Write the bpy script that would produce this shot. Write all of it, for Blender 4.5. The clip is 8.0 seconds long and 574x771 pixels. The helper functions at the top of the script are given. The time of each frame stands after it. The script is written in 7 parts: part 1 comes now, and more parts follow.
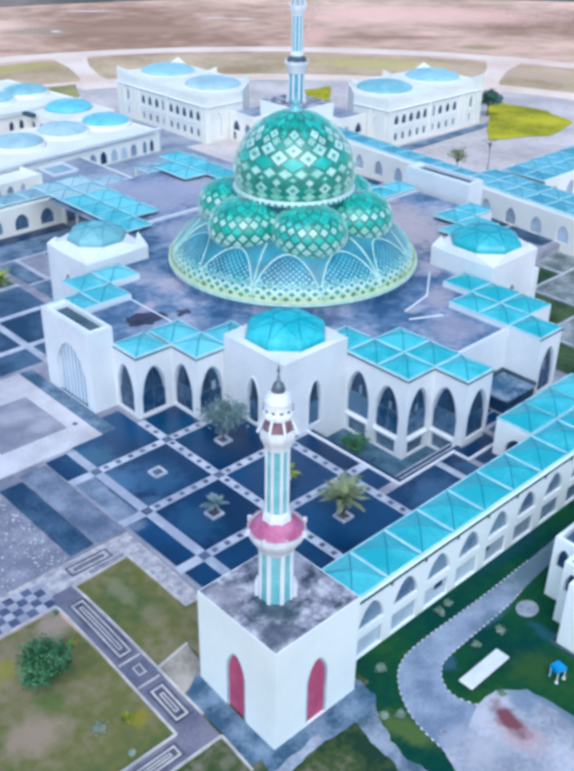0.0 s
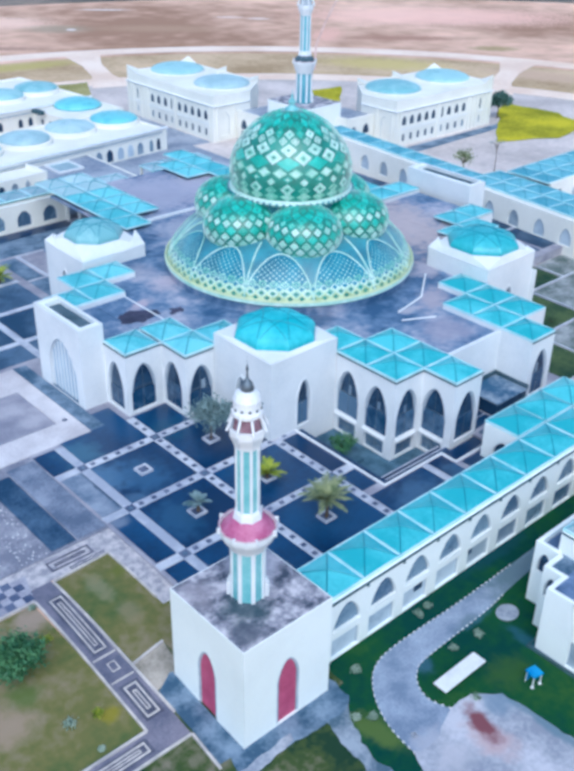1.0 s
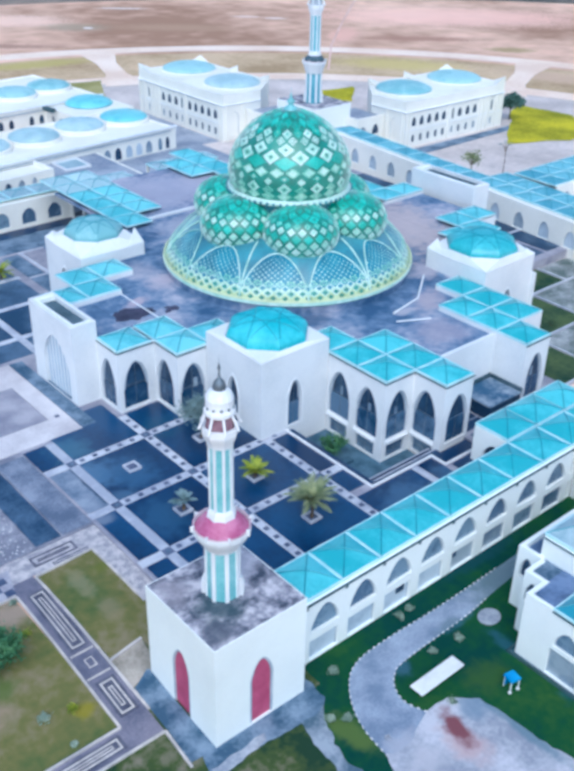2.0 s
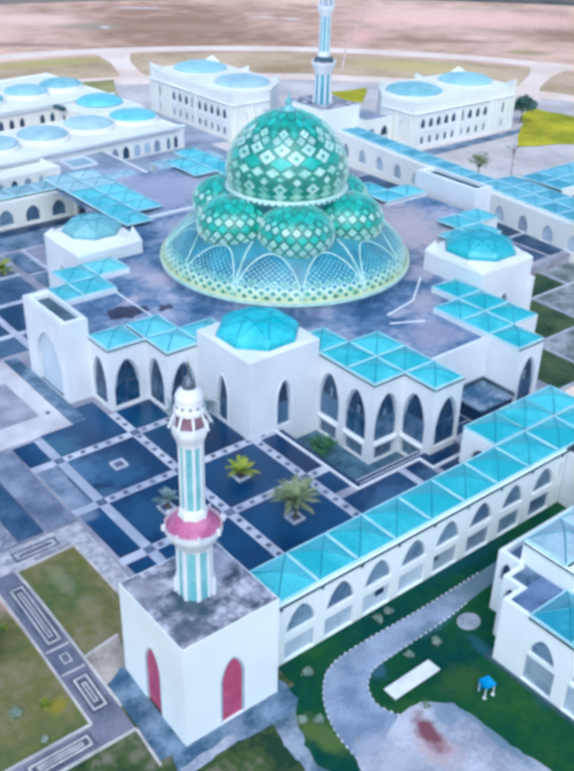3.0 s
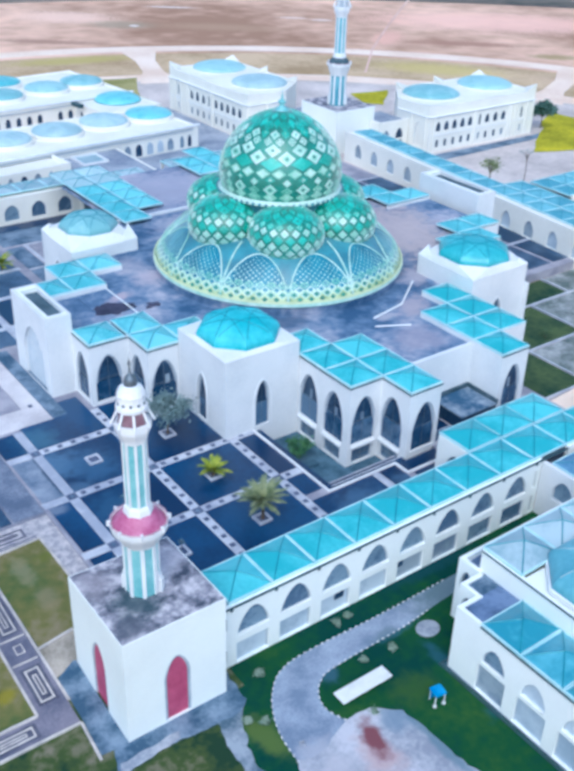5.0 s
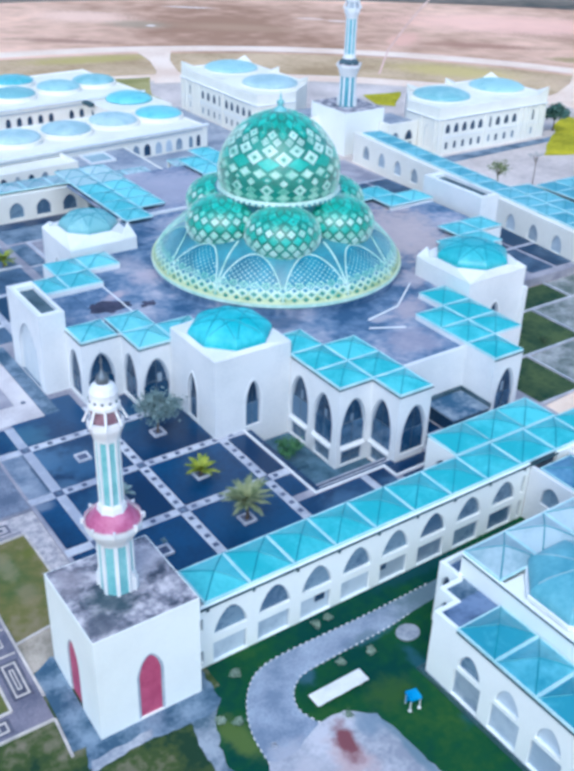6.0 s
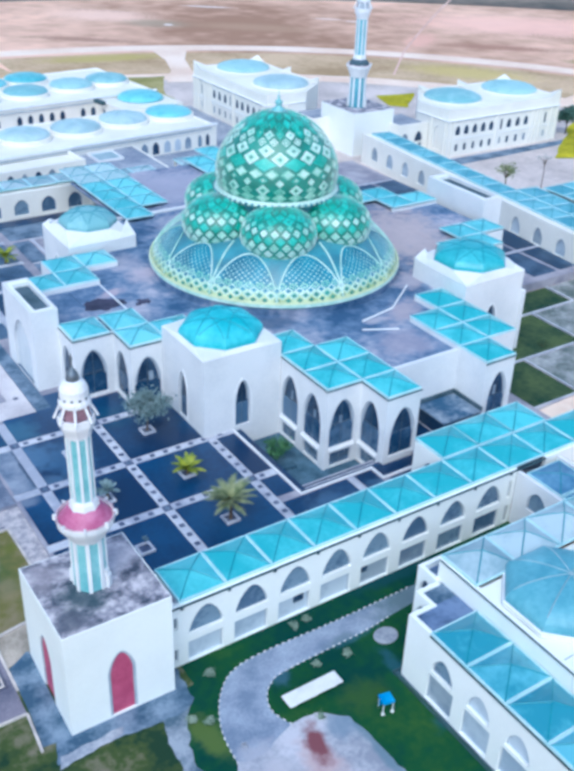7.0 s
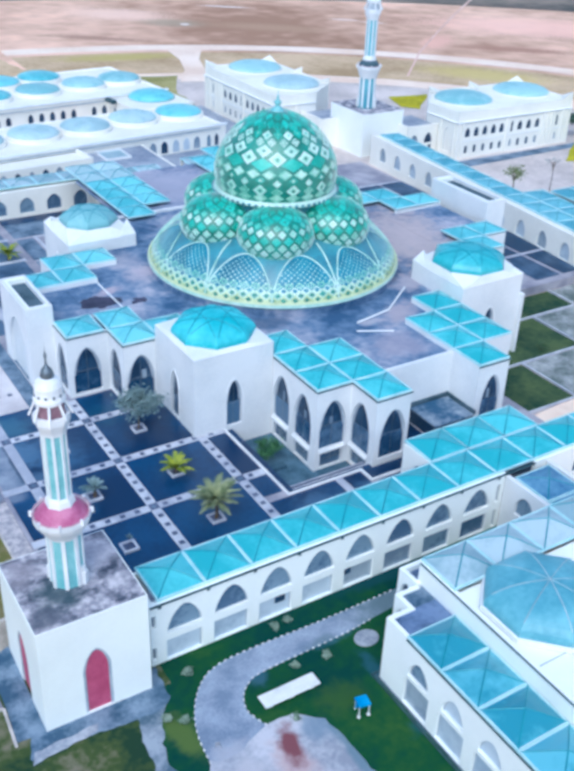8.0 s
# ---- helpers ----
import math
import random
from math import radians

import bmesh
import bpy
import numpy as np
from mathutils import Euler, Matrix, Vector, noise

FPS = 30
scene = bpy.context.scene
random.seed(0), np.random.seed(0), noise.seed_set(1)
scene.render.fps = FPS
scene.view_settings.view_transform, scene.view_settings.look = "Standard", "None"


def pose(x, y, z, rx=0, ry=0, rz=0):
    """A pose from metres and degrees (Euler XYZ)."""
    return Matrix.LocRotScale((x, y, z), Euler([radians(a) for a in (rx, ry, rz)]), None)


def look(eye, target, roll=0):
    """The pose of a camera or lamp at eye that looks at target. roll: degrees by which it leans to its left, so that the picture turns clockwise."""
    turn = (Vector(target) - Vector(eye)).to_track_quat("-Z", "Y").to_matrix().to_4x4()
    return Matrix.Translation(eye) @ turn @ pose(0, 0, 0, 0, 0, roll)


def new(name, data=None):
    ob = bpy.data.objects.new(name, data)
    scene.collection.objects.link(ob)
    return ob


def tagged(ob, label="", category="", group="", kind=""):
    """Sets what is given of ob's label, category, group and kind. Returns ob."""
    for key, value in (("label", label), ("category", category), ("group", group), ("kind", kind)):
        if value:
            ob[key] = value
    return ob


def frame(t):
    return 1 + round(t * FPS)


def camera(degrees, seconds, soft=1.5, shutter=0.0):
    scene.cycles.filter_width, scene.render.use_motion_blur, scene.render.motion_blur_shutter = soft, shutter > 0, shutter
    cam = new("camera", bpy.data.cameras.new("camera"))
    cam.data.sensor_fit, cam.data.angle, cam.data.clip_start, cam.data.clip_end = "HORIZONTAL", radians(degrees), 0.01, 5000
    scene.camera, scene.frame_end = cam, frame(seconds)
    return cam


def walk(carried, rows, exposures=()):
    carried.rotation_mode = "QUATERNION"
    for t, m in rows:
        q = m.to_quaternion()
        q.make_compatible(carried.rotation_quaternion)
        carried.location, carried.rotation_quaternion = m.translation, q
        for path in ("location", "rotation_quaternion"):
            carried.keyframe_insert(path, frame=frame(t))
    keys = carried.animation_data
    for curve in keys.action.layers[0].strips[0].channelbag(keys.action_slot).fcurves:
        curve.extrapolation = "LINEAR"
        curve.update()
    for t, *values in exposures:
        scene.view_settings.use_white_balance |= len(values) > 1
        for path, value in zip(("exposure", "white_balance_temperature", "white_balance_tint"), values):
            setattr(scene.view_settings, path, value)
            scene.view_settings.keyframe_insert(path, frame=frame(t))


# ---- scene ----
cam = camera(33.9, 8.0, soft=4.5)
METRES, EYE, TILT, LEAN, TURN = 26.0, 60.0, 0.0, 0.0, -43.7
ROWS = [
    (0.0, 0.0, 0.0, 0.0, 0.5, -30.1, -0.86),
    (0.5, 0.0604, 0.0015, -0.0008, 1.16, -30.12, -0.92),
    (1.0, 0.1276, 0.0041, -0.0025, 1.89, -30.11, -1.0),
    (1.5, 0.1873, 0.0074, -0.0023, 2.62, -30.13, -1.06),
    (3.0, 0.3784, 0.0226, -0.0018, 4.86, -30.13, -1.34),
    (3.5, 0.4372, 0.0296, -0.002, 5.59, -30.12, -1.42),
    (4.0, 0.4972, 0.0369, -0.0028, 6.25, -30.13, -1.51),
    (4.5, 0.5574, 0.0444, -0.0015, 6.85, -30.14, -1.57),
    (6.0, 0.7429, 0.0754, 0.0005, 9.04, -30.13, -1.78),
    (6.5, 0.802, 0.0869, 0.0018, 9.73, -30.15, -1.86),
    (7.0, 0.8732, 0.1024, 0.0028, 10.61, -30.17, -1.94),
    (7.5, 0.9312, 0.1153, 0.0038, 11.35, -30.18, -2.0),
    (8.0, 0.9894, 0.1289, 0.0056, 12.06, -30.2, -2.07),
]
walk(cam, [(t, pose(0, 0, EYE, TILT, LEAN, TURN) @ pose(METRES * x, METRES * y, METRES * z, 90 + pitch, roll, yaw)) for t, x, y, z, yaw, pitch, roll in ROWS], exposures=((0.0, 0.45, 5320, 2), (4.0, 0.5, 5320, 2), (8.0, 0.5, 5320, 2)))

# ---- light ----
SUN_AZ, SUN_EL = 228.0, 52.0
world = bpy.data.worlds.new("sky")
scene.world = world
world.use_nodes = True
wn, wl = world.node_tree.nodes, world.node_tree.links
sky = wn.new("ShaderNodeTexSky")
sky.sky_type = "NISHITA"
sky.sun_disc = False
sky.sun_elevation = radians(SUN_EL)
sky.sun_rotation = radians(90.0 - SUN_AZ)
sky.air_density, sky.dust_density = 1.0, 3.0
wl.new(sky.outputs[0], wn["Background"].inputs[0])
wn["Background"].inputs[1].default_value = 0.15
sun = new("sun", bpy.data.lights.new("sun", "SUN"))
sun.data.energy, sun.data.angle, sun.data.color = 0.6, radians(60), (1.0, 0.93, 0.87)
sun.matrix_world = look((120 * math.cos(radians(SUN_AZ)), 120 * math.sin(radians(SUN_AZ)), 120 * math.tan(radians(SUN_EL))), (0, 0, 0))


# ---- materials ----
def surface(name, dark, light, rough=0.7, metal=0.0, big=0.15, fine=6.0, bump=0.1, spread=(0.35, 0.65), vary=0.0, stretch=(1, 1, 1), spec=0.5, coat=0.0, coat_ior=1.5, coat_rough=0.4, sheen=0.0, sheen_rough=0.35):
    """A material that runs from dark to light by noise at two scales, in metres."""
    m = bpy.data.materials.new(name)
    m.use_nodes = True
    n, l = m.node_tree.nodes, m.node_tree.links
    b = n["Principled BSDF"]
    geo, mp = n.new("ShaderNodeNewGeometry"), n.new("ShaderNodeMapping")
    mp.inputs["Scale"].default_value = stretch
    l.new(geo.outputs["Position"], mp.inputs[0])
    a, c = n.new("ShaderNodeTexNoise"), n.new("ShaderNodeTexNoise")
    a.inputs["Scale"].default_value, c.inputs["Scale"].default_value = big, fine
    a.inputs["Detail"].default_value, c.inputs["Detail"].default_value = 5, 3
    l.new(mp.outputs[0], a.inputs["Vector"]), l.new(mp.outputs[0], c.inputs["Vector"])
    add = n.new("ShaderNodeMath")
    add.operation = "MULTIPLY_ADD"
    l.new(c.outputs[0], add.inputs[0])
    add.inputs[1].default_value = 0.35
    l.new(a.outputs[0], add.inputs[2])
    sub = n.new("ShaderNodeMath")
    sub.operation = "SUBTRACT"
    l.new(add.outputs[0], sub.inputs[0])
    sub.inputs[1].default_value = 0.175
    last = sub
    if vary:
        info, va = n.new("ShaderNodeObjectInfo"), n.new("ShaderNodeMath")
        va.operation = "MULTIPLY_ADD"
        l.new(info.outputs["Random"], va.inputs[0])
        va.inputs[1].default_value = vary
        l.new(last.outputs[0], va.inputs[2])
        sh = n.new("ShaderNodeMath")
        sh.operation = "SUBTRACT"
        l.new(va.outputs[0], sh.inputs[0])
        sh.inputs[1].default_value = vary / 2
        last = sh
    ramp = n.new("ShaderNodeValToRGB")
    ramp.color_ramp.elements[0].position, ramp.color_ramp.elements[1].position = spread
    ramp.color_ramp.elements[0].color, ramp.color_ramp.elements[1].color = (*dark, 1), (*light, 1)
    l.new(last.outputs[0], ramp.inputs[0])
    l.new(ramp.outputs[0], b.inputs["Base Color"])
    b.inputs["Roughness"].default_value, b.inputs["Metallic"].default_value = rough, metal
    b.inputs["Specular IOR Level"].default_value = spec
    b.inputs["Coat Weight"].default_value, b.inputs["Coat IOR"].default_value, b.inputs["Coat Roughness"].default_value = coat, coat_ior, coat_rough
    b.inputs["Sheen Weight"].default_value, b.inputs["Sheen Roughness"].default_value = sheen, sheen_rough
    if bump:
        bp = n.new("ShaderNodeBump")
        bp.inputs["Strength"].default_value, bp.inputs["Distance"].default_value = bump, 0.05
        l.new(c.outputs[0], bp.inputs["Height"])
        l.new(bp.outputs[0], b.inputs["Normal"])
    return m


def third(m, at, colour):
    """A middle colour on a material's ramp."""
    for n in m.node_tree.nodes:
        if n.type == "VALTORGB":
            n.color_ramp.elements.new(at).color = (*colour, 1)
    return m


def blotch(m, spots):
    """Soft spots of another colour on a material, stains and painted shade alike: middle x, y, half lengths, turn in
    degrees, colour, strength.
    """
    n, l = m.node_tree.nodes, m.node_tree.links
    b, geo, noise = n["Principled BSDF"], n.new("ShaderNodeNewGeometry"), n.new("ShaderNodeTexNoise")
    noise.inputs["Scale"].default_value, noise.inputs["Detail"].default_value = 0.9, 4
    l.new(geo.outputs["Position"], noise.inputs["Vector"])
    for x, y, rx, ry, deg, colour, strength in spots:
        mp, ln, add, rng, mix = (n.new("ShaderNode" + k) for k in ("Mapping", "VectorMath", "Math", "MapRange", "MixRGB"))
        mp.vector_type = "TEXTURE"
        mp.inputs["Location"].default_value = (x, y, 0)
        mp.inputs["Rotation"].default_value = (0, 0, radians(deg))
        mp.inputs["Scale"].default_value = (rx, ry, 500)
        l.new(geo.outputs["Position"], mp.inputs[0])
        ln.operation = "LENGTH"
        l.new(mp.outputs[0], ln.inputs[0])
        add.operation = "MULTIPLY_ADD"
        l.new(noise.outputs[0], add.inputs[0])
        add.inputs[1].default_value = 1.3
        l.new(ln.outputs["Value"], add.inputs[2])
        rng.interpolation_type = "SMOOTHSTEP"
        for i, v in zip(("From Min", "From Max", "To Min", "To Max"), (1.0, 1.85, strength, 0.0)):
            rng.inputs[i].default_value = v
        l.new(add.outputs[0], rng.inputs["Value"])
        before = b.inputs["Base Color"].links[0].from_socket
        l.new(rng.outputs[0], mix.inputs[0])
        l.new(before, mix.inputs[1])
        mix.inputs[2].default_value = (*colour, 1)
        l.new(mix.outputs[0], b.inputs["Base Color"])
    return m


BRIGHT = surface("bright_white_paint", (0.86, 0.885, 0.855), (0.91, 0.935, 0.9), 0.6, big=0.2, fine=3, bump=0.04, spread=(0.3, 0.6))
# warmer than the near whites: the tint of far haze is put into this paint
HALL_WHITE = surface("aged_white_paint", (0.79, 0.775, 0.715), (0.88, 0.865, 0.8), 0.65, big=0.15, fine=2, bump=0.05, spread=(0.3, 0.65))
# pale copy of the roof blue, with far haze put into its colour
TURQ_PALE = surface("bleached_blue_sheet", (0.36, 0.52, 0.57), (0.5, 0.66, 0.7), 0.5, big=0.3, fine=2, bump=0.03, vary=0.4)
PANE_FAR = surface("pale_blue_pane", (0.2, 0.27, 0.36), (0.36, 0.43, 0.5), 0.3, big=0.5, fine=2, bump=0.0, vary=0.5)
LINK_BLUE = surface("slate_blue_sheet", (0.05, 0.16, 0.3), (0.16, 0.33, 0.48), 0.4, big=0.3, fine=2, bump=0.03, vary=0.3)
PANE_LOW = surface("lower_pane", (0.014, 0.055, 0.125), (0.085, 0.16, 0.265), 0.25, big=0.7, fine=2.5, bump=0.0, vary=0.5)
WALK = surface("slate_walk", (0.1, 0.105, 0.16), (0.23, 0.215, 0.27), 0.7, big=0.3, fine=5, bump=0.12)
PLASTER = surface("white_plaster", (0.7, 0.72, 0.74), (0.8, 0.81, 0.82), 0.65, big=0.2, fine=3, bump=0.05, spread=(0.3, 0.6))
EDGE = surface("pale_turquoise_edge", (0.4, 0.68, 0.72), (0.6, 0.8, 0.83), 0.45, big=0.5, fine=5, bump=0.0)
TRIM = surface("white_trim", (0.76, 0.78, 0.8), (0.85, 0.86, 0.87), 0.5, big=0.5, fine=5, bump=0.03)
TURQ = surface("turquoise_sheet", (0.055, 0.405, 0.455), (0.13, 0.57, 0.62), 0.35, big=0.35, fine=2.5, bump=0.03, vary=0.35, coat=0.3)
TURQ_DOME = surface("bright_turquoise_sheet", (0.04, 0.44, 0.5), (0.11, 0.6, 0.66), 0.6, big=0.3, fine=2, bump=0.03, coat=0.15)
# two paler copies of TURQ that carry the haze of distance in their colour
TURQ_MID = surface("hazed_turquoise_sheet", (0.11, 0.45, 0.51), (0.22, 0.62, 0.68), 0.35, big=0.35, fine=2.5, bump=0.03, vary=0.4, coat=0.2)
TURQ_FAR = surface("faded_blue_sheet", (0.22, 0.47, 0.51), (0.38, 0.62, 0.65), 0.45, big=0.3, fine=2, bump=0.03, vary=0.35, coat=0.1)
TURQ_ANNEX = surface("blue_glazed_sheet", (0.04, 0.27, 0.36), (0.14, 0.46, 0.56), 0.3, big=0.4, fine=2, bump=0.03, vary=0.3, coat=0.4)
PANE = surface("blue_grey_pane", (0.08, 0.14, 0.23), (0.2, 0.29, 0.38), 0.25, big=0.5, fine=2, bump=0.0, vary=0.5)
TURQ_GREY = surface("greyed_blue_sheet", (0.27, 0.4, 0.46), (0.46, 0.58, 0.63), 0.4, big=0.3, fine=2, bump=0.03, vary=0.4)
ROOF_PALE = surface("pale_roof", (0.2, 0.24, 0.32), (0.4, 0.43, 0.5), 0.85, big=0.15, fine=1.5, bump=0.1)
ROOF_TERRACE = surface("terrace_roof", (0.045, 0.085, 0.17), (0.16, 0.23, 0.38), 0.7, big=0.3, fine=2, bump=0.1)
TURQ_RIB = surface("turquoise_rib", (0.015, 0.22, 0.29), (0.03, 0.3, 0.37), 0.4, big=0.5, fine=4, bump=0.0)
ROOF = third(surface("weathered_roof", (0.035, 0.095, 0.2), (0.45, 0.44, 0.52), 0.85, big=0.11, fine=1.0, bump=0.2, spread=(0.36, 0.68)), 0.5, (0.14, 0.215, 0.34))
# the dark blue spot at the dome's near foot is its shade, painted in
blotch(ROOF, [(107.0, 87.0, 8.0, 15.0, -20, (0.52, 0.43, 0.43), 0.85), (90.0, 66.5, 4.5, 2.0, 30, (0.42, 0.36, 0.41), 0.8), (97.0, 73.5, 4.0, 2.5, 30, (0.45, 0.4, 0.45), 0.7), (82.0, 107.0, 8.0, 4.0, 0, (0.4, 0.4, 0.48), 0.75), (66.0, 97.0, 2.5, 4.0, 0, (0.34, 0.34, 0.42), 0.6), (74.0, 71.5, 3.5, 2.0, 0, (0.06, 0.1, 0.18), 0.7), (87.0, 122.0, 14.0, 12.0, 0, (0.4, 0.39, 0.48), 0.85), (66.5, 92.0, 3.0, 2.2, 40, (0.5, 0.44, 0.5), 0.8), (60.5, 88.5, 2.2, 1.0, 20, (0.52, 0.42, 0.47), 0.8), (70.5, 78.0, 2.0, 1.2, 0, (0.36, 0.38, 0.46), 0.6), (85.0, 66.0, 1.5, 1.0, 0, (0.5, 0.46, 0.5), 0.7), (84.5, 59.5, 4.0, 3.5, 0, (0.31, 0.29, 0.37), 0.7)])
ROOF_MOTTLE = third(surface("mottled_roof", (0.05, 0.065, 0.1), (0.62, 0.58, 0.61), 0.85, big=0.6, fine=3.2, bump=0.25, spread=(0.34, 0.66)), 0.5, (0.29, 0.28, 0.33))
blotch(ROOF_MOTTLE, [(35.9, 38.4, 2.2, 2.2, 0, (0.035, 0.07, 0.09), 0.85), (34.2, 36.4, 1.5, 1.5, 0, (0.06, 0.075, 0.11), 0.8), (40.0, 41.5, 1.8, 2.2, 30, (0.46, 0.43, 0.48), 0.6), (34.0, 42.0, 1.5, 2.0, 0, (0.4, 0.36, 0.4), 0.6)])
ROOF_SLOT = surface("dark_gutter", (0.035, 0.075, 0.1), (0.09, 0.14, 0.18), 0.8, big=0.4, fine=3, bump=0.1)
NAVY = surface("navy_stone", (0.002, 0.024, 0.078), (0.009, 0.06, 0.155), 0.32, big=0.16, fine=2, bump=0.04, spread=(0.38, 0.72), vary=0.3)
blotch(NAVY, [(42.3, 69.0, 2.6, 3.2, 0, (0.09, 0.18, 0.3), 0.85), (42.5, 63.8, 2.0, 1.6, 0, (0.08, 0.15, 0.25), 0.7), (39.2, 61.8, 1.3, 1.0, 0, (0.2, 0.24, 0.32), 0.8), (42.5, 74.5, 2.5, 3.0, 0, (0.05, 0.14, 0.22), 0.8), (45.5, 67.0, 3.4, 3.6, 0, (0.045, 0.12, 0.23), 0.7), (44.0, 58.5, 2.6, 3.6, 0, (0.03, 0.095, 0.19), 0.7), (64.8, 45.8, 3.6, 2.6, 30, (0.06, 0.135, 0.245), 0.8), (71.5, 45.5, 2.0, 2.5, 0, (0.05, 0.12, 0.22), 0.75), (52.5, 72.5, 3.0, 3.0, 0, (0.01, 0.07, 0.14), 0.7)])
MARBLE = surface("pale_marble", (0.38, 0.4, 0.48), (0.6, 0.61, 0.66), 0.45, big=0.5, fine=5, bump=0.05, vary=0.2)
INLAY = surface("dark_inlay", (0.05, 0.07, 0.14), (0.12, 0.14, 0.22), 0.4, big=0.8, fine=5, bump=0.03, vary=0.3)
PAVE = surface("grey_paving", (0.22, 0.22, 0.28), (0.42, 0.4, 0.45), 0.7, big=0.25, fine=6, bump=0.15)
# base colour raised to hold the haze over the outer ground
COMPOUND = surface("pale_compound", (0.47, 0.41, 0.39), (0.72, 0.63, 0.59), 0.9, big=0.06, fine=0.8, bump=0.1)
PORCH = surface("mottled_porch_roof", (0.025, 0.09, 0.18), (0.42, 0.48, 0.55), 0.7, big=0.35, fine=1.6, bump=0.1, spread=(0.4, 0.8))
PAVE_SLATE = surface("slate_paving", (0.1, 0.13, 0.2), (0.29, 0.32, 0.4), 0.7, big=0.3, fine=4, bump=0.12)
PAVE_DEEP = surface("deep_blue_paving", (0.008, 0.04, 0.095), (0.09, 0.15, 0.24), 0.5, big=0.25, fine=2.5, bump=0.08, vary=0.4)
PAVE_BLUE = surface("blue_grey_paving", (0.035, 0.085, 0.15), (0.21, 0.28, 0.37), 0.6, big=0.4, fine=3, bump=0.1)
COBBLE = surface("pale_cobble", (0.3, 0.29, 0.33), (0.6, 0.55, 0.55), 0.85, big=1.5, fine=6, bump=0.4)
KERB = surface("pale_kerb", (0.42, 0.39, 0.38), (0.66, 0.6, 0.56), 0.7, big=0.8, fine=5, bump=0.1)
PALE_LEAF = surface("pale_leaf", (0.16, 0.24, 0.18), (0.34, 0.42, 0.34), 0.6, big=1.5, fine=8, bump=0.1)
BED = surface("damp_bed", (0.025, 0.075, 0.12), (0.09, 0.17, 0.24), 0.7, big=0.5, fine=4, bump=0.2)
GRAVEL = surface("speckled_paving", (0.19, 0.195, 0.25), (0.42, 0.41, 0.46), 0.8, big=0.5, fine=4, bump=0.3, spread=(0.44, 0.8))
APRON = surface("white_apron", (0.5, 0.46, 0.48), (0.72, 0.68, 0.69), 0.6, big=0.2, fine=4, bump=0.08)
PORTAL = surface("pale_blue_screen", (0.3, 0.42, 0.56), (0.45, 0.58, 0.7), 0.4, big=0.4, fine=2, bump=0.02)
GLASS = surface("dark_glass", (0.01, 0.032, 0.075), (0.032, 0.08, 0.155), 0.3, big=0.5, fine=2, bump=0.0, spec=0.35)
SHUTTER = surface("pale_shutter", (0.37, 0.46, 0.56), (0.55, 0.63, 0.71), 0.45, big=0.4, fine=3, bump=0.05, vary=0.4)
PINK = surface("crimson_panel", (0.42, 0.06, 0.14), (0.55, 0.1, 0.2), 0.5, big=0.6, fine=4, bump=0.05)
ROSE = surface("rose_parapet", (0.42, 0.09, 0.21), (0.56, 0.2, 0.34), 0.55, big=0.8, fine=4, bump=0.05)
FRAME = surface("grey_frame", (0.34, 0.4, 0.48), (0.5, 0.55, 0.61), 0.45, big=0.8, fine=5, bump=0.0)
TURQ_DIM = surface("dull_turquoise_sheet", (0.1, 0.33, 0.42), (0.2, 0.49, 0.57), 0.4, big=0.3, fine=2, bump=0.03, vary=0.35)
DOME_G = surface("emerald_mosaic", (0.0, 0.15, 0.1), (0.01, 0.29, 0.21), 0.4, big=0.5, fine=5, bump=0.04, spread=(0.3, 0.7), coat=1.0, coat_ior=1.6, coat_rough=0.4, sheen=1.0)
DOME_T = surface("teal_mosaic", (0.015, 0.36, 0.26), (0.05, 0.54, 0.43), 0.4, big=0.5, fine=5, bump=0.04, vary=0.3, coat=0.8, coat_ior=1.6, coat_rough=0.4, sheen=1.0)
DOME_W = surface("ivory_mosaic", (0.36, 0.61, 0.52), (0.59, 0.76, 0.69), 0.3, big=0.8, fine=5, bump=0.03, vary=0.3, coat=0.3, sheen=0.3)
DOME_P = surface("pale_green_mosaic", (0.2, 0.52, 0.38), (0.42, 0.7, 0.56), 0.35, big=0.8, fine=5, bump=0.03, vary=0.3, coat=0.5, sheen=0.5)
DOME_B = surface("blue_teal_shell", (0.02, 0.16, 0.22), (0.05, 0.29, 0.36), 0.4, big=0.4, fine=4, bump=0.04, coat=1.0, coat_ior=1.6, coat_rough=0.4, sheen=1.0)
DOME_Y = surface("lime_mosaic", (0.42, 0.53, 0.27), (0.67, 0.75, 0.48), 0.4, big=0.6, fine=5, bump=0.03, vary=0.4, coat=0.3)
ASPHALT = surface("pale_road", (0.17, 0.22, 0.31), (0.35, 0.4, 0.5), 0.85, big=0.3, fine=5, bump=0.15)
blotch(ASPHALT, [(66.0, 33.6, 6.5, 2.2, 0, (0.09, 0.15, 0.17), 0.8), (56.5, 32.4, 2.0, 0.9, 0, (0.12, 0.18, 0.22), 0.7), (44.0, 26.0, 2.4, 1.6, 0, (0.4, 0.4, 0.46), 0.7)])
CONCRETE = surface("worn_concrete", (0.22, 0.25, 0.31), (0.52, 0.53, 0.58), 0.85, big=0.22, fine=3, bump=0.2)
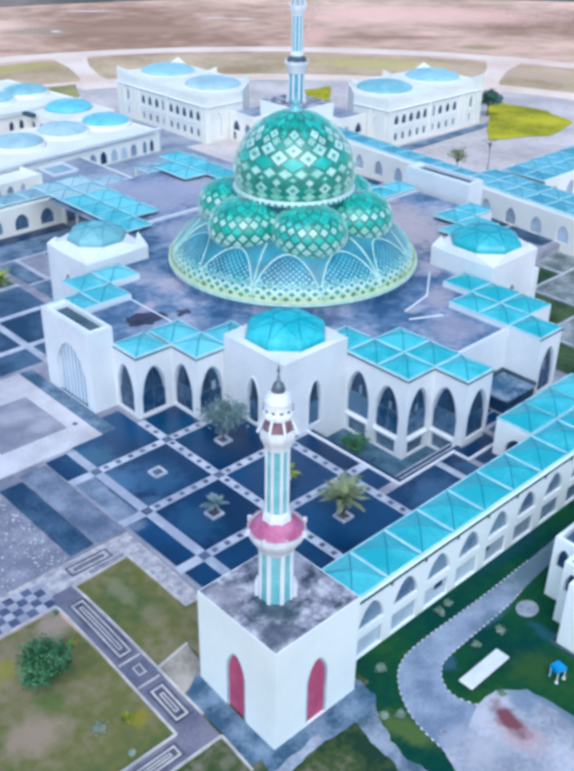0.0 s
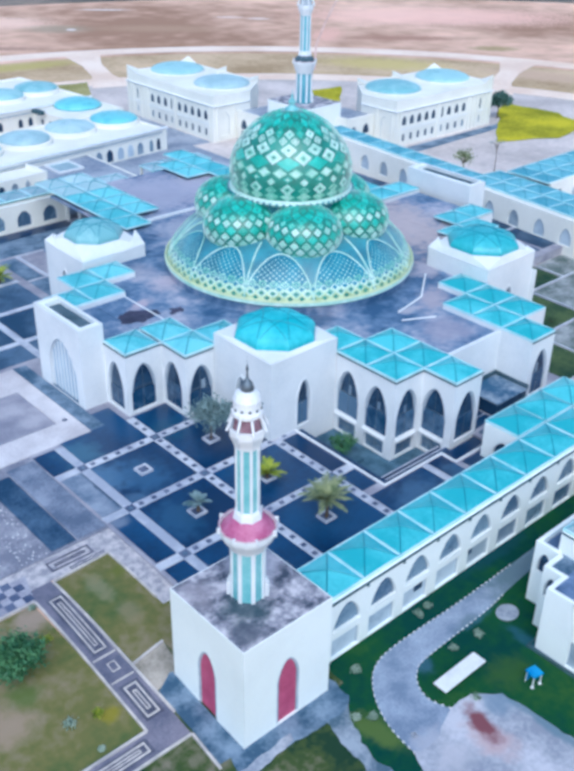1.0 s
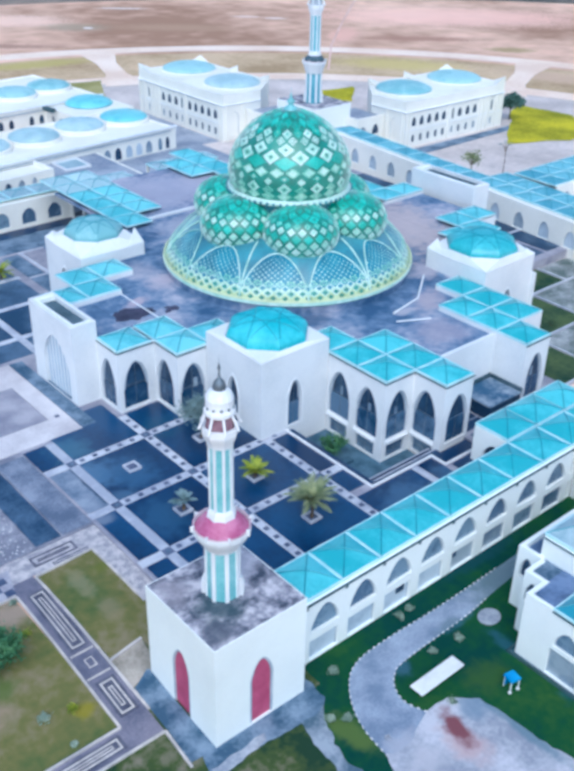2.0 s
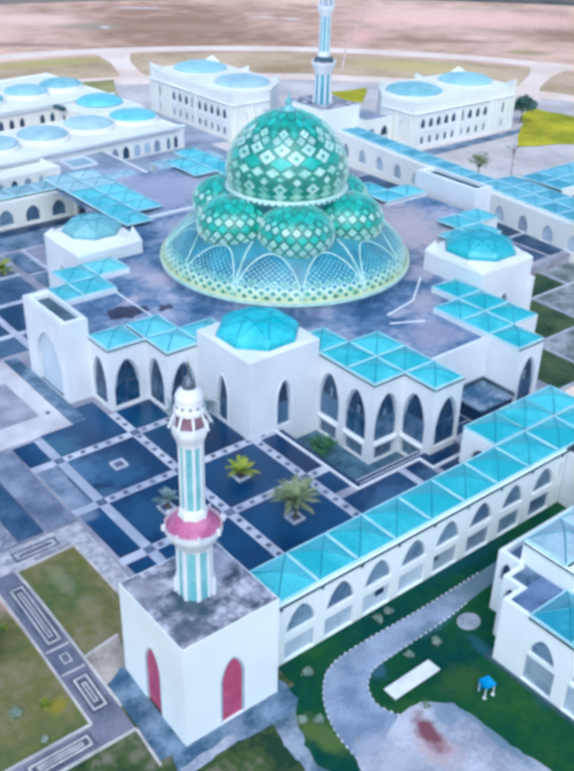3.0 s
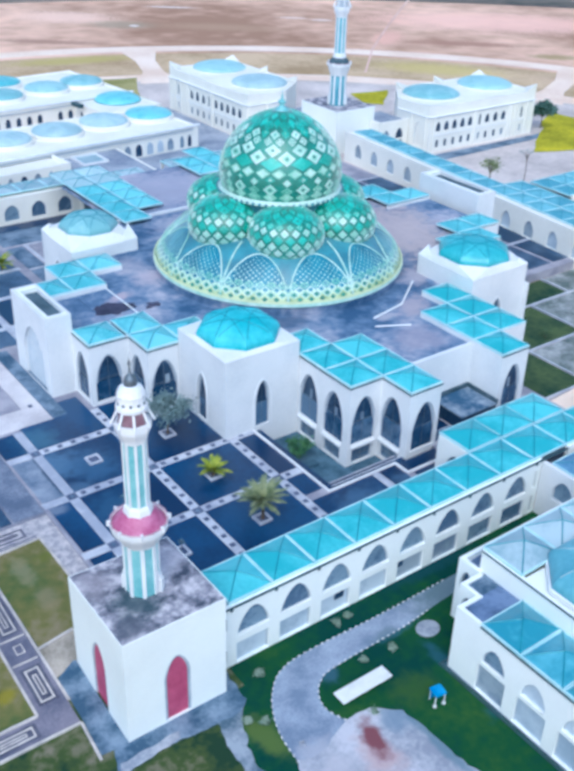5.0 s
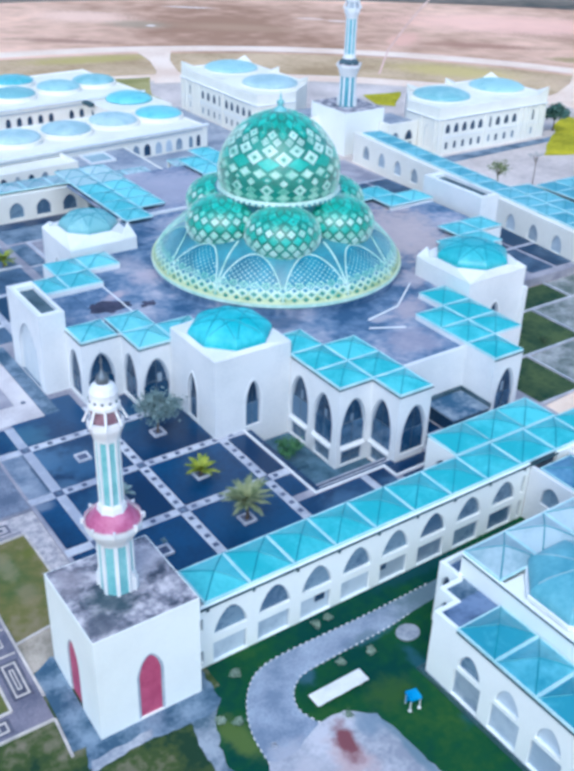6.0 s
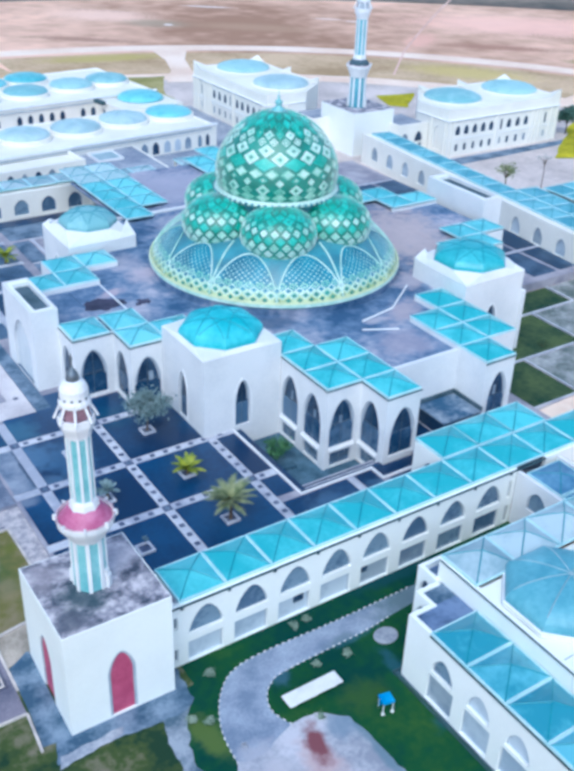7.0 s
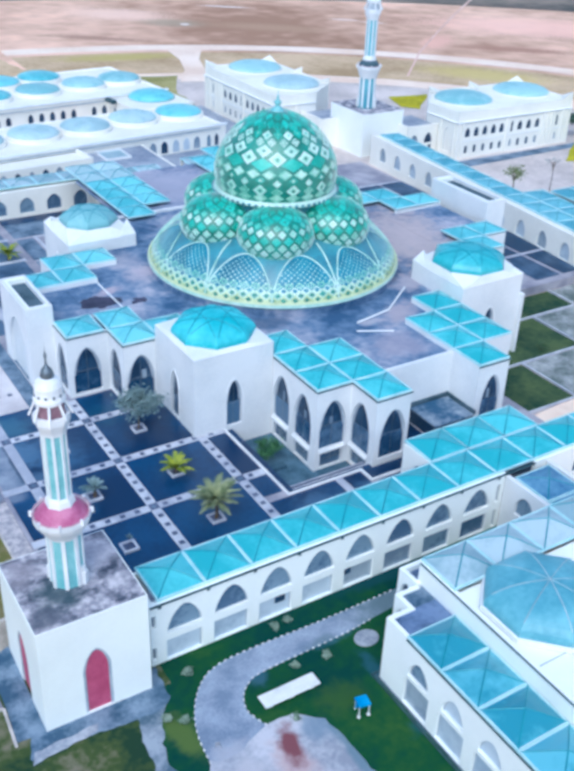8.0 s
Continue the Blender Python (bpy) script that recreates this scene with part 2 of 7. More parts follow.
FORECOURT = blotch(surface("forecourt_concrete", (0.26, 0.28, 0.34), (0.55, 0.54, 0.59), 0.85, big=0.2, fine=2.5, bump=0.2), [
    (51.3, 25.2, 1.8, 1.8, 0, (0.16, 0.24, 0.33), 0.7),
    (47.9, 23.2, 1.6, 2.6, 10, (0.5, 0.37, 0.38), 0.85),
    (48.5, 24.7, 1.0, 2.3, -12, (0.19, 0.06, 0.075), 1.0),
    (44.5, 24.0, 2.0, 1.5, 0, (0.5, 0.48, 0.52), 0.7),
    (40.5, 22.0, 1.6, 4.0, 20, (0.13, 0.19, 0.25), 0.7),
    (52.4, 21.5, 0.7, 5.5, 0, (0.12, 0.2, 0.26), 0.8),
])
PATH_BLUE = surface("damp_path", (0.07, 0.12, 0.17), (0.32, 0.36, 0.42), 0.85, big=0.35, fine=3, bump=0.2)
CHECK_STONE = surface("lavender_stone", (0.3, 0.29, 0.35), (0.48, 0.46, 0.51), 0.6, big=0.5, fine=4, bump=0.08)
WORN_BLUE = blotch(surface("worn_blue_paving", (0.12, 0.17, 0.25), (0.3, 0.34, 0.42), 0.6, big=0.4, fine=3, bump=0.1), [(40.9, 67.5, 0.45, 4.6, 0, (0.012, 0.045, 0.1), 0.9)])
# dark teal, also the colour of the shade strips below the eaves
DARK_TEAL = surface("dark_teal_gutter", (0.02, 0.055, 0.07), (0.05, 0.11, 0.13), 0.6, big=0.5, fine=3, bump=0.05)
STRIPE = surface("pale_turquoise_tile", (0.16, 0.46, 0.49), (0.3, 0.6, 0.62), 0.4, big=0.6, fine=3, bump=0.03, coat=0.2)
PINK_CAP = surface("pale_pink_plaster", (0.5, 0.34, 0.4), (0.68, 0.52, 0.57), 0.6, big=0.8, fine=4, bump=0.05)
DOME_D = surface("deep_blue_glaze", (0.002, 0.13, 0.21), (0.012, 0.24, 0.34), 0.4, big=0.4, fine=4, bump=0.04, coat=0.6, coat_ior=1.5, coat_rough=0.4, sheen=0.1)
# lightened beyond the road's own tone, with far haze put into the colour
PALE_ROAD = surface("pale_ring_road", (0.8, 0.6, 0.47), (0.94, 0.77, 0.64), 0.85, big=0.05, fine=0.8, bump=0.05)
LAWN = third(surface("dark_lawn", (0.006, 0.05, 0.04), (0.045, 0.115, 0.024), 0.95, big=0.1, fine=1.2, bump=0.4, spread=(0.36, 0.78), spec=0.1), 0.54, (0.014, 0.075, 0.028))
# the teal spots along arcade and annex put the walls' shade onto the grass
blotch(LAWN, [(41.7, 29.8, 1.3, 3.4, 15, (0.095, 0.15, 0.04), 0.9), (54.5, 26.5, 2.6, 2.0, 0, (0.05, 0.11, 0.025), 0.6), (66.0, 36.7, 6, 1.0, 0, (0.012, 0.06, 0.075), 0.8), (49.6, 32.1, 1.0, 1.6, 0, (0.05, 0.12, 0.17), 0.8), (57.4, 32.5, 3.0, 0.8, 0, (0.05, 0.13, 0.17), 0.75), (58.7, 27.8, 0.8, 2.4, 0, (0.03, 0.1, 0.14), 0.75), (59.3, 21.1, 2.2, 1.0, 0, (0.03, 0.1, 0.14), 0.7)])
DRY_LAWN = third(surface("dry_lawn", (0.075, 0.12, 0.04), (0.26, 0.215, 0.14), 0.95, big=0.1, fine=1.1, bump=0.5, spread=(0.34, 0.68), spec=0.1), 0.51, (0.16, 0.155, 0.055))
blotch(DRY_LAWN, [
    (27.0, 55.8, 3.0, 1.8, 0, (0.36, 0.28, 0.22), 0.9),
    (20.8, 54.1, 1.6, 1.3, 0, (0.27, 0.25, 0.03), 0.75),
    (22.3, 49.3, 1.6, 1.6, 0, (0.08, 0.14, 0.03), 0.7),
    (26.6, 43.8, 1.0, 0.9, 0, (0.25, 0.22, 0.02), 0.8),
    (19.5, 47.5, 2.6, 1.8, 0, (0.33, 0.25, 0.18), 0.85),
    (29.4, 52.2, 1.0, 2.6, 0, (0.33, 0.27, 0.2), 0.8),
    (34.6, 60.0, 1.3, 1.1, 0, (0.27, 0.25, 0.19), 0.8),
    (33.1, 55.6, 1.0, 2.2, 0, (0.3, 0.27, 0.17), 0.5),
    (35.7, 56.3, 1.3, 0.8, 0, (0.13, 0.15, 0.03), 0.7),
    (37.2, 51.7, 0.8, 1.6, 0, (0.09, 0.13, 0.04), 0.7),
    (33.6, 51.4, 1.1, 1.8, 0, (0.28, 0.23, 0.14), 0.55),
])
TRACK = surface("dusty_track", (0.64, 0.42, 0.35), (0.8, 0.58, 0.5), 0.95, big=0.05, fine=0.5, bump=0.05, spec=0.1)
EAST_GRASS = surface("dull_grass", (0.018, 0.052, 0.036), (0.085, 0.125, 0.055), 0.95, big=0.18, fine=1.4, bump=0.4, spec=0.1)
EAST_PAVE = surface("mossy_paving", (0.09, 0.125, 0.115), (0.42, 0.43, 0.44), 0.85, big=0.3, fine=1.8, bump=0.2, spread=(0.36, 0.7))
SCRUB = surface("dry_scrub", (0.1, 0.1, 0.09), (0.3, 0.24, 0.2), 0.95, big=0.02, fine=0.15, bump=0.2, spec=0.1)
CHIP = surface("pale_chip", (0.5, 0.48, 0.5), (0.75, 0.73, 0.74), 0.8, big=1, fine=5, bump=0.0)
OLIVE = surface("olive_grass", (0.27, 0.26, 0.09), (0.48, 0.42, 0.2), 0.95, big=0.08, fine=1.0, bump=0.2, spec=0.1)
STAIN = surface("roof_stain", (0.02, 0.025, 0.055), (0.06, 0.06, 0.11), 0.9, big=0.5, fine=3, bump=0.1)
ROUGH = third(surface("rough_grass", (0.02, 0.05, 0.028), (0.2, 0.18, 0.13), 0.95, big=0.22, fine=1.6, bump=0.5, spread=(0.38, 0.68), spec=0.1), 0.52, (0.06, 0.09, 0.03))
MAUVE = surface("mauve_panel", (0.2, 0.1, 0.14), (0.32, 0.19, 0.23), 0.5, big=0.8, fine=4, bump=0.05)
OCHRE = surface("ochre_grass", (0.4, 0.28, 0.16), (0.66, 0.49, 0.32), 0.95, big=0.04, fine=0.7, bump=0.2, spec=0.1)
YELLOW = surface("yellow_grass", (0.26, 0.26, 0.02), (0.6, 0.52, 0.03), 0.95, big=0.1, fine=1.2, bump=0.3, spec=0.1)
SAND = surface("pink_sand", (0.38, 0.225, 0.15), (0.9, 0.6, 0.45), 0.95, big=0.012, fine=0.12, bump=0.1, spread=(0.34, 0.66), stretch=(1.0, 1.0, 1.0), spec=0.1)
blotch(SAND, [
    (310.0, 250.0, 60.0, 26.0, -38, (0.92, 0.57, 0.46), 0.8), (263.0, 226.0, 24.0, 5.0, -38, (0.4, 0.22, 0.16), 0.85), (273.0, 195.0, 9.0, 5.0, -38, (0.36, 0.28, 0.13), 0.8),
    (165.0, 335.0, 22.0, 14.0, -38, (0.9, 0.63, 0.5), 0.85), (176.0, 311.0, 14.0, 9.0, -38, (0.4, 0.32, 0.23), 0.8), (140.0, 293.0, 20.0, 4.0, -38, (0.4, 0.24, 0.18), 0.85),
    (205.0, 291.0, 26.0, 8.0, -38, (0.46, 0.3, 0.2), 0.8), (212.0, 338.0, 11.0, 2.4, -38, (0.86, 0.75, 0.68), 0.8), (179.0, 307.0, 2.0, 2.4, 0, (0.86, 0.76, 0.7), 0.9),
    (241.0, 296.0, 6.0, 2.0, -38, (0.86, 0.72, 0.65), 0.85), (248.0, 287.0, 5.0, 2.4, -38, (0.86, 0.72, 0.65), 0.85), (246.0, 247.0, 18.0, 6.0, 42, (0.85, 0.5, 0.4), 0.7),
])
blotch(OCHRE, [(135.0, 262.0, 22.0, 6.0, -10, (0.5, 0.42, 0.14), 0.8), (60.0, 270.0, 26.0, 8.0, 0, (0.6, 0.44, 0.33), 0.8), (225.0, 200.0, 10.0, 22.0, 40, (0.62, 0.5, 0.2), 0.8), (250.0, 160.0, 8.0, 20.0, 20, (0.6, 0.42, 0.3), 0.8)])
BARK = surface("bark", (0.07, 0.05, 0.035), (0.17, 0.12, 0.08), 0.9, big=2, fine=12, bump=0.4)
LEAF = surface("leaf", (0.012, 0.045, 0.02), (0.05, 0.12, 0.04), 0.6, big=1.2, fine=8, bump=0.1)
LEAF_MID = surface("mid_leaf", (0.02, 0.1, 0.04), (0.1, 0.25, 0.1), 0.6, big=1.2, fine=8, bump=0.1)
PALE_EARTH = surface("pale_earth", (0.22, 0.2, 0.16), (0.48, 0.42, 0.36), 0.95, big=0.3, fine=4, bump=0.3, spec=0.1)
WALK_DARK = surface("dark_walk_stone", (0.05, 0.055, 0.09), (0.13, 0.13, 0.18), 0.6, big=0.6, fine=5, bump=0.08)
LEAF_GREY = surface("grey_leaf", (0.1, 0.17, 0.18), (0.24, 0.33, 0.33), 0.7, big=1.2, fine=8, bump=0.1)
TREE_LEAF = surface("dusky_leaf", (0.025, 0.08, 0.06), (0.1, 0.2, 0.17), 0.6, big=1.2, fine=8, bump=0.1)
TEAL_LEAF = surface("teal_leaf", (0.02, 0.06, 0.085), (0.09, 0.17, 0.2), 0.7, big=1.2, fine=8, bump=0.1)
PALM_LEAF = surface("palm_leaf", (0.12, 0.17, 0.07), (0.33, 0.36, 0.18), 0.55, big=1.5, fine=8, bump=0.1)
LIME_LEAF = surface("lime_leaf", (0.12, 0.2, 0.01), (0.42, 0.45, 0.03), 0.55, big=1.5, fine=8, bump=0.1)
BLUE_PAINT = surface("blue_paint", (0.01, 0.2, 0.5), (0.03, 0.32, 0.65), 0.4, big=0.8, fine=4, bump=0.0)
WHITE_SLAB = surface("white_slab", (0.66, 0.66, 0.66), (0.8, 0.8, 0.8), 0.6, big=0.6, fine=4, bump=0.05)
STEEL = surface("grey_steel", (0.12, 0.15, 0.18), (0.22, 0.26, 0.3), 0.4, metal=0.6, big=1, fine=6, bump=0.0)

# ---- building helpers ----
ORIGIN = {}


def thing(name, at, label, category, group="", kind=""):
    ob = tagged(new(name), label, category, group, kind)
    ob.empty_display_size = 0.5
    ob.location = at
    ORIGIN[ob] = Vector(at)
    return ob


def to_mesh(name, bm, material):
    me = bpy.data.meshes.new(name)
    bm.normal_update()
    bm.to_mesh(me)
    bm.free()
    me.materials.append(material)
    return me


def part(name, bm, material, parent, label="", at=None, smooth=False, kind=""):
    """One mesh under a thing or part. Without at, the bmesh is in world metres; with at, round that place."""
    base = ORIGIN[parent]
    if at is None:
        bmesh.ops.translate(bm, vec=-base, verts=bm.verts)
    me = to_mesh(name, bm, material)
    if smooth:
        for p in me.polygons:
            p.use_smooth = True
    ob = tagged(new(name, me), label, "", "", kind)
    ob.parent = parent
    ob.location = Vector(at) - base if at is not None else (0, 0, 0)
    ORIGIN[ob] = Vector(at) if at is not None else base
    return ob


def piece(name, me, parent, at, rz=0.0, label=""):
    """An object on a shared mesh, under its thing or part, turned about z by rz degrees."""
    ob = tagged(new(name, me), label)
    ob.parent = parent
    ob.location = Vector(at) - ORIGIN[parent]
    ob.rotation_euler = (0, 0, radians(rz))
    ORIGIN[ob] = Vector(at)
    return ob


def setting(name, bm, material, label, category="ground"):
    ob = tagged(new(name, to_mesh(name, bm, material)), label, category, "", "structure")
    ORIGIN[ob] = Vector((0, 0, 0))
    return ob


def bm_new():
    return bmesh.new()


def box(bm, x0, y0, z0, x1, y1, z1, bevel=0.0):
    r = bmesh.ops.create_cube(bm, size=1.0)
    v = r["verts"]
    bmesh.ops.scale(bm, vec=(x1 - x0, y1 - y0, z1 - z0), verts=v)
    bmesh.ops.translate(bm, vec=((x0 + x1) / 2, (y0 + y1) / 2, (z0 + z1) / 2), verts=v)
    if bevel:
        e = list({k for q in v for k in q.link_edges})
        bmesh.ops.bevel(bm, geom=e, offset=bevel, segments=1, affect="EDGES")
    return bm


def boxed(*a, **k):
    return box(bm_new(), *a, **k)


def prism(bm, pts, z0, z1):
    """An upright prism on a plan outline."""
    lo = [bm.verts.new((x, y, z0)) for x, y in pts]
    hi = [bm.verts.new((x, y, z1)) for x, y in pts]
    n = len(pts)
    area = sum(pts[i][0] * pts[(i + 1) % n][1] - pts[(i + 1) % n][0] * pts[i][1] for i in range(n))
    if area < 0:
        lo, hi = lo[::-1], hi[::-1]
    bm.faces.new(hi)
    bm.faces.new(lo[::-1])
    for i in range(n):
        j = (i + 1) % n
        bm.faces.new((lo[i], lo[j], hi[j], hi[i]))
    return bm


def lathe(bm, profile, sides, cx=0.0, cy=0.0, turn=0.0, cap=True):
    """Rings of (radius, z) round an upright axis."""
    rings = []
    for r, z in profile:
        if r < 1e-4:
            rings.append([bm.verts.new((cx, cy, z))] * sides)
        else:
            rings.append([bm.verts.new((cx + r * math.cos(turn + math.tau * k / sides), cy + r * math.sin(turn + math.tau * k / sides), z)) for k in range(sides)])
    for a, b in zip(rings, rings[1:]):
        for k in range(sides):
            q = [a[k], a[(k + 1) % sides], b[(k + 1) % sides], b[k]]
            q = [v for i, v in enumerate(q) if v not in q[:i]]
            if len(q) > 2:
                bm.faces.new(q)
    if cap:
        for ring, flip in ((rings[0], True), (rings[-1], False)):
            if ring[0] is not ring[1]:
                bm.faces.new(ring[::-1] if flip else ring)
    return bm


def tube(bm, path, r, sides=6):
    """A round bar along a line of points."""
    path = [Vector(p) for p in path]
    rings = []
    for i, p in enumerate(path):
        d = (path[min(i + 1, len(path) - 1)] - path[max(i - 1, 0)]).normalized()
        u = d.cross(Vector((0, 0, 1)))
        u = u.normalized() if u.length > 1e-3 else Vector((1, 0, 0))
        w = d.cross(u)
        rad = r[i] if isinstance(r, (list, tuple)) else r
        rings.append([bm.verts.new(p + rad * (math.cos(math.tau * k / sides) * u + math.sin(math.tau * k / sides) * w)) for k in range(sides)])
    for a, b in zip(rings, rings[1:]):
        for k in range(sides):
            bm.faces.new((a[k], a[(k + 1) % sides], b[(k + 1) % sides], b[k]))
    bm.faces.new(rings[0][::-1])
    bm.faces.new(rings[-1])
    return bm


def arch_top(u, w, spring, top):
    """Height of a pointed arch's edge at u from its middle."""
    k = min(1.0, abs(u) / (w / 2))
    return spring + (top - spring) * (1 - k ** 1.75) ** 0.72


class Opening:
    def __init__(self, mid, w, sill, spring, top, fill=None, round_top=True):
        self.mid, self.w, self.sill, self.spring, self.top, self.fill, self.round_top = mid, w, sill, spring, top, fill, round_top

    def head(self, s):
        return arch_top(s - self.mid, self.w, self.spring, self.top) if self.round_top else self.top


def wall_bm(p, q, z0, z1, thick, openings=()):
    """A wall from plan point p to q; its outer face lies on that line, with the outside to the right of the way from p to q. Openings go through."""
    bm = bm_new()
    p, q = Vector((*p, 0)), Vector((*q, 0))
    d = (q - p).normalized()
    inn = Vector((-d.y, d.x, 0)) * thick
    L = (q - p).length
    cuts = {0.0, L}
    for o in openings:
        n = 12 if o.round_top else 1
        for i in range(n + 1):
            c = -math.cos(math.pi * i / n)
            cuts.add(round(o.mid + o.w / 2 * c, 5))
    cuts = sorted(cuts)

    def v(s, z, back):
        return bm.verts.new(p + d * s + Vector((0, 0, z)) + (inn if back else Vector((0, 0, 0))))

    def quad(a, b, c, e):
        bm.faces.new((a, b, c, e))

    for a, b in zip(cuts, cuts[1:]):
        m = (a + b) / 2
        here = sorted((o for o in openings if abs(m - o.mid) < o.w / 2), key=lambda o: o.sill)
        la, lb = z0, z0
        spans = []
        for o in here:
            spans.append((la, lb, o.sill, o.sill))
            ha, hb = o.head(a), o.head(b)
            quad(v(a, o.sill, 0), v(b, o.sill, 0), v(b, o.sill, 1), v(a, o.sill, 1))
            quad(v(a, ha, 1), v(b, hb, 1), v(b, hb, 0), v(a, ha, 0))
            la, lb = ha, hb
        spans.append((la, lb, z1, z1))
        for sa, sb, ta, tb in spans:
            quad(v(a, sa, 0), v(b, sb, 0), v(b, tb, 0), v(a, ta, 0))
            quad(v(b, sb, 1), v(a, sa, 1), v(a, ta, 1), v(b, tb, 1))
        quad(v(a, z1, 0), v(b, z1, 0), v(b, z1, 1), v(a, z1, 1))
        quad(v(a, z0, 1), v(b, z0, 1), v(b, z0, 0), v(a, z0, 0))
    for o in openings:
        for s, flip in ((o.mid - o.w / 2, False), (o.mid + o.w / 2, True)):
            h = o.head(s)
            f = [v(s, o.sill, 0), v(s, o.sill, 1), v(s, h, 1), v(s, h, 0)]
            quad(*(f[::-1] if flip else f))
    for s, flip in ((0.0, True), (L, False)):
        f = [v(s, z0, 0), v(s, z0, 1), v(s, z1, 1), v(s, z1, 0)]
        quad(*(f[::-1] if flip else f))
    bmesh.ops.remove_doubles(bm, verts=bm.verts, dist=1e-4)
    return bm


def arch_sheet(p, q, o, back, grow=0.0):
    """A flat sheet that fills an opening of the wall from p to q, set back from its face."""
    bm = bm_new()
    p, q = Vector((*p, 0)), Vector((*q, 0))
    d = (q - p).normalized()
    inn = Vector((-d.y, d.x, 0))
    pts = [(o.mid - o.w / 2 - grow, o.sill - grow), (o.mid + o.w / 2 + grow, o.sill - grow)]
    if o.round_top:
        for i in range(13):
            s = o.mid + o.w / 2 * math.cos(math.pi * i / 12)
            pts.append((s + grow * math.cos(math.pi * i / 12), o.head(s) + grow))
    else:
        pts += [(o.mid + o.w / 2 + grow, o.top + grow), (o.mid - o.w / 2 - grow, o.top + grow)]
    f = [bm.verts.new(p + d * s + inn * back + Vector((0, 0, z))) for s, z in pts]
    b = [bm.verts.new(p + d * s + inn * (back + 0.04) + Vector((0, 0, z))) for s, z in pts]
    bm.faces.new(f)
    bm.faces.new(b[::-1])
    for i in range(len(f)):
        j = (i + 1) % len(f)
        bm.faces.new((f[j], f[i], b[i], b[j]))
    return bm


def arch_band(p, q, o, wide, proud, deep, outer=True):
    """A raised band round an opening (outer) or a frame inside it."""
    bm = bm_new()
    p, q = Vector((*p, 0)), Vector((*q, 0))
    d = (q - p).normalized()
    inn = Vector((-d.y, d.x, 0))
    line = [(o.mid - o.w / 2, o.sill)]
    if o.round_top:
        for i in range(13):
            s = o.mid - o.w / 2 * math.cos(math.pi * i / 12)
            line.append((s, o.head(s)))
    else:
        line += [(o.mid - o.w / 2, o.top), (o.mid + o.w / 2, o.top)]
    line.append((o.mid + o.w / 2, o.sill))
    cz = (o.sill + o.top) / 2
    sign = 1 if outer else -1
    rings = []
    for s, z in line:
        away = Vector((s - o.mid, max(0.0, z - o.spring) if z > o.sill else 0.0))
        away = away.normalized() if away.length > 1e-3 else Vector((0, 1))
        s2, z2 = s + sign * wide * away.x, z + sign * wide * away.y
        rings.append([bm.verts.new(p + d * a + inn * t + Vector((0, 0, zz))) for a, zz, t in ((s, z, -proud), (s2, z2, -proud), (s2, z2, deep), (s, z, deep))])
    for a, b in zip(rings, rings[1:]):
        for k in range(4):
            bm.faces.new((a[k], a[(k + 1) % 4], b[(k + 1) % 4], b[k]))
    bm.faces.new(rings[0])
    bm.faces.new(rings[-1][::-1])
    bmesh.ops.recalc_face_normals(bm, faces=bm.faces)
    return bm


def window(parent, p, q, o, back=0.35, pane=None, mullion=True, trim=False, name="window"):
    """A glazed opening: pane, frame, bars, and a raised surround where the wall has one."""
    w = part(name, arch_sheet(p, q, o, back), pane or GLASS, parent)
    part("frame", arch_band(p, q, o, 0.09, -back + 0.08, back + 0.03, False), FRAME, w)
    if o.top - o.sill > 4 and (pane is None or pane is GLASS):
        zm = o.sill + (o.top - o.sill) * random.uniform(0.36, 0.54)
        # lighter lower half of the glass: the lit inside is put into its colour
        part("lower_pane", arch_sheet(p, q, Opening(o.mid, o.w - 0.3, o.sill, zm, zm, None, False), back - 0.06), PANE_LOW, w)
        # pale strip painted as light that shows through from the windows opposite
        if o.w > 2.4 and random.random() < 0.45:
            off = random.uniform(-0.5, 0.5)
            part("blind", arch_sheet(p, q, Opening(o.mid + off, random.uniform(0.3, 0.6), zm + 0.1, zm + 1.6, zm + random.uniform(0.9, 1.7), None, False), back - 0.05), PANE_FAR, w, "pale strip painted as light from the windows opposite")
        part("head_frame", arch_band(p, q, Opening(o.mid, o.w - 0.1, o.spring - 0.4, o.spring - 0.4, o.top - 0.05), 0.22, -back + 0.12, back + 0.02, False), FRAME, w)
    if mullion:
        pv, qv = Vector((*p, 0)), Vector((*q, 0))
        d = (qv - pv).normalized()
        inn = Vector((-d.y, d.x, 0))
        zt = o.sill + (o.top - o.sill) * 0.48
        c = pv + d * o.mid + inn * (back - 0.06)
        part("mullion", tube(bm_new(), [c + Vector((0, 0, o.sill)), c + Vector((0, 0, o.top - 0.1))], 0.03, 4), STEEL, w)
        part("transom", tube(bm_new(), [c - d * (o.w / 2 - 0.05) + Vector((0, 0, zt)), c + d * (o.w / 2 - 0.05) + Vector((0, 0, zt))], 0.035, 4), STEEL, w)
    if trim:
        part("surround", arch_band(p, q, o, 0.28, 0.06, 0.02), TRIM, w)
    return w


def turn_about(ob, pivot, deg):
    """A thing turned about an upright line through a plan point."""
    d = Vector((ob.location.x - pivot[0], ob.location.y - pivot[1], 0))
    d = Matrix.Rotation(radians(deg), 3, "Z") @ d
    ob.location.x, ob.location.y = pivot[0] + d.x, pivot[1] + d.y
    ob.rotation_euler.z = radians(deg)


PYRAMIDS = {}


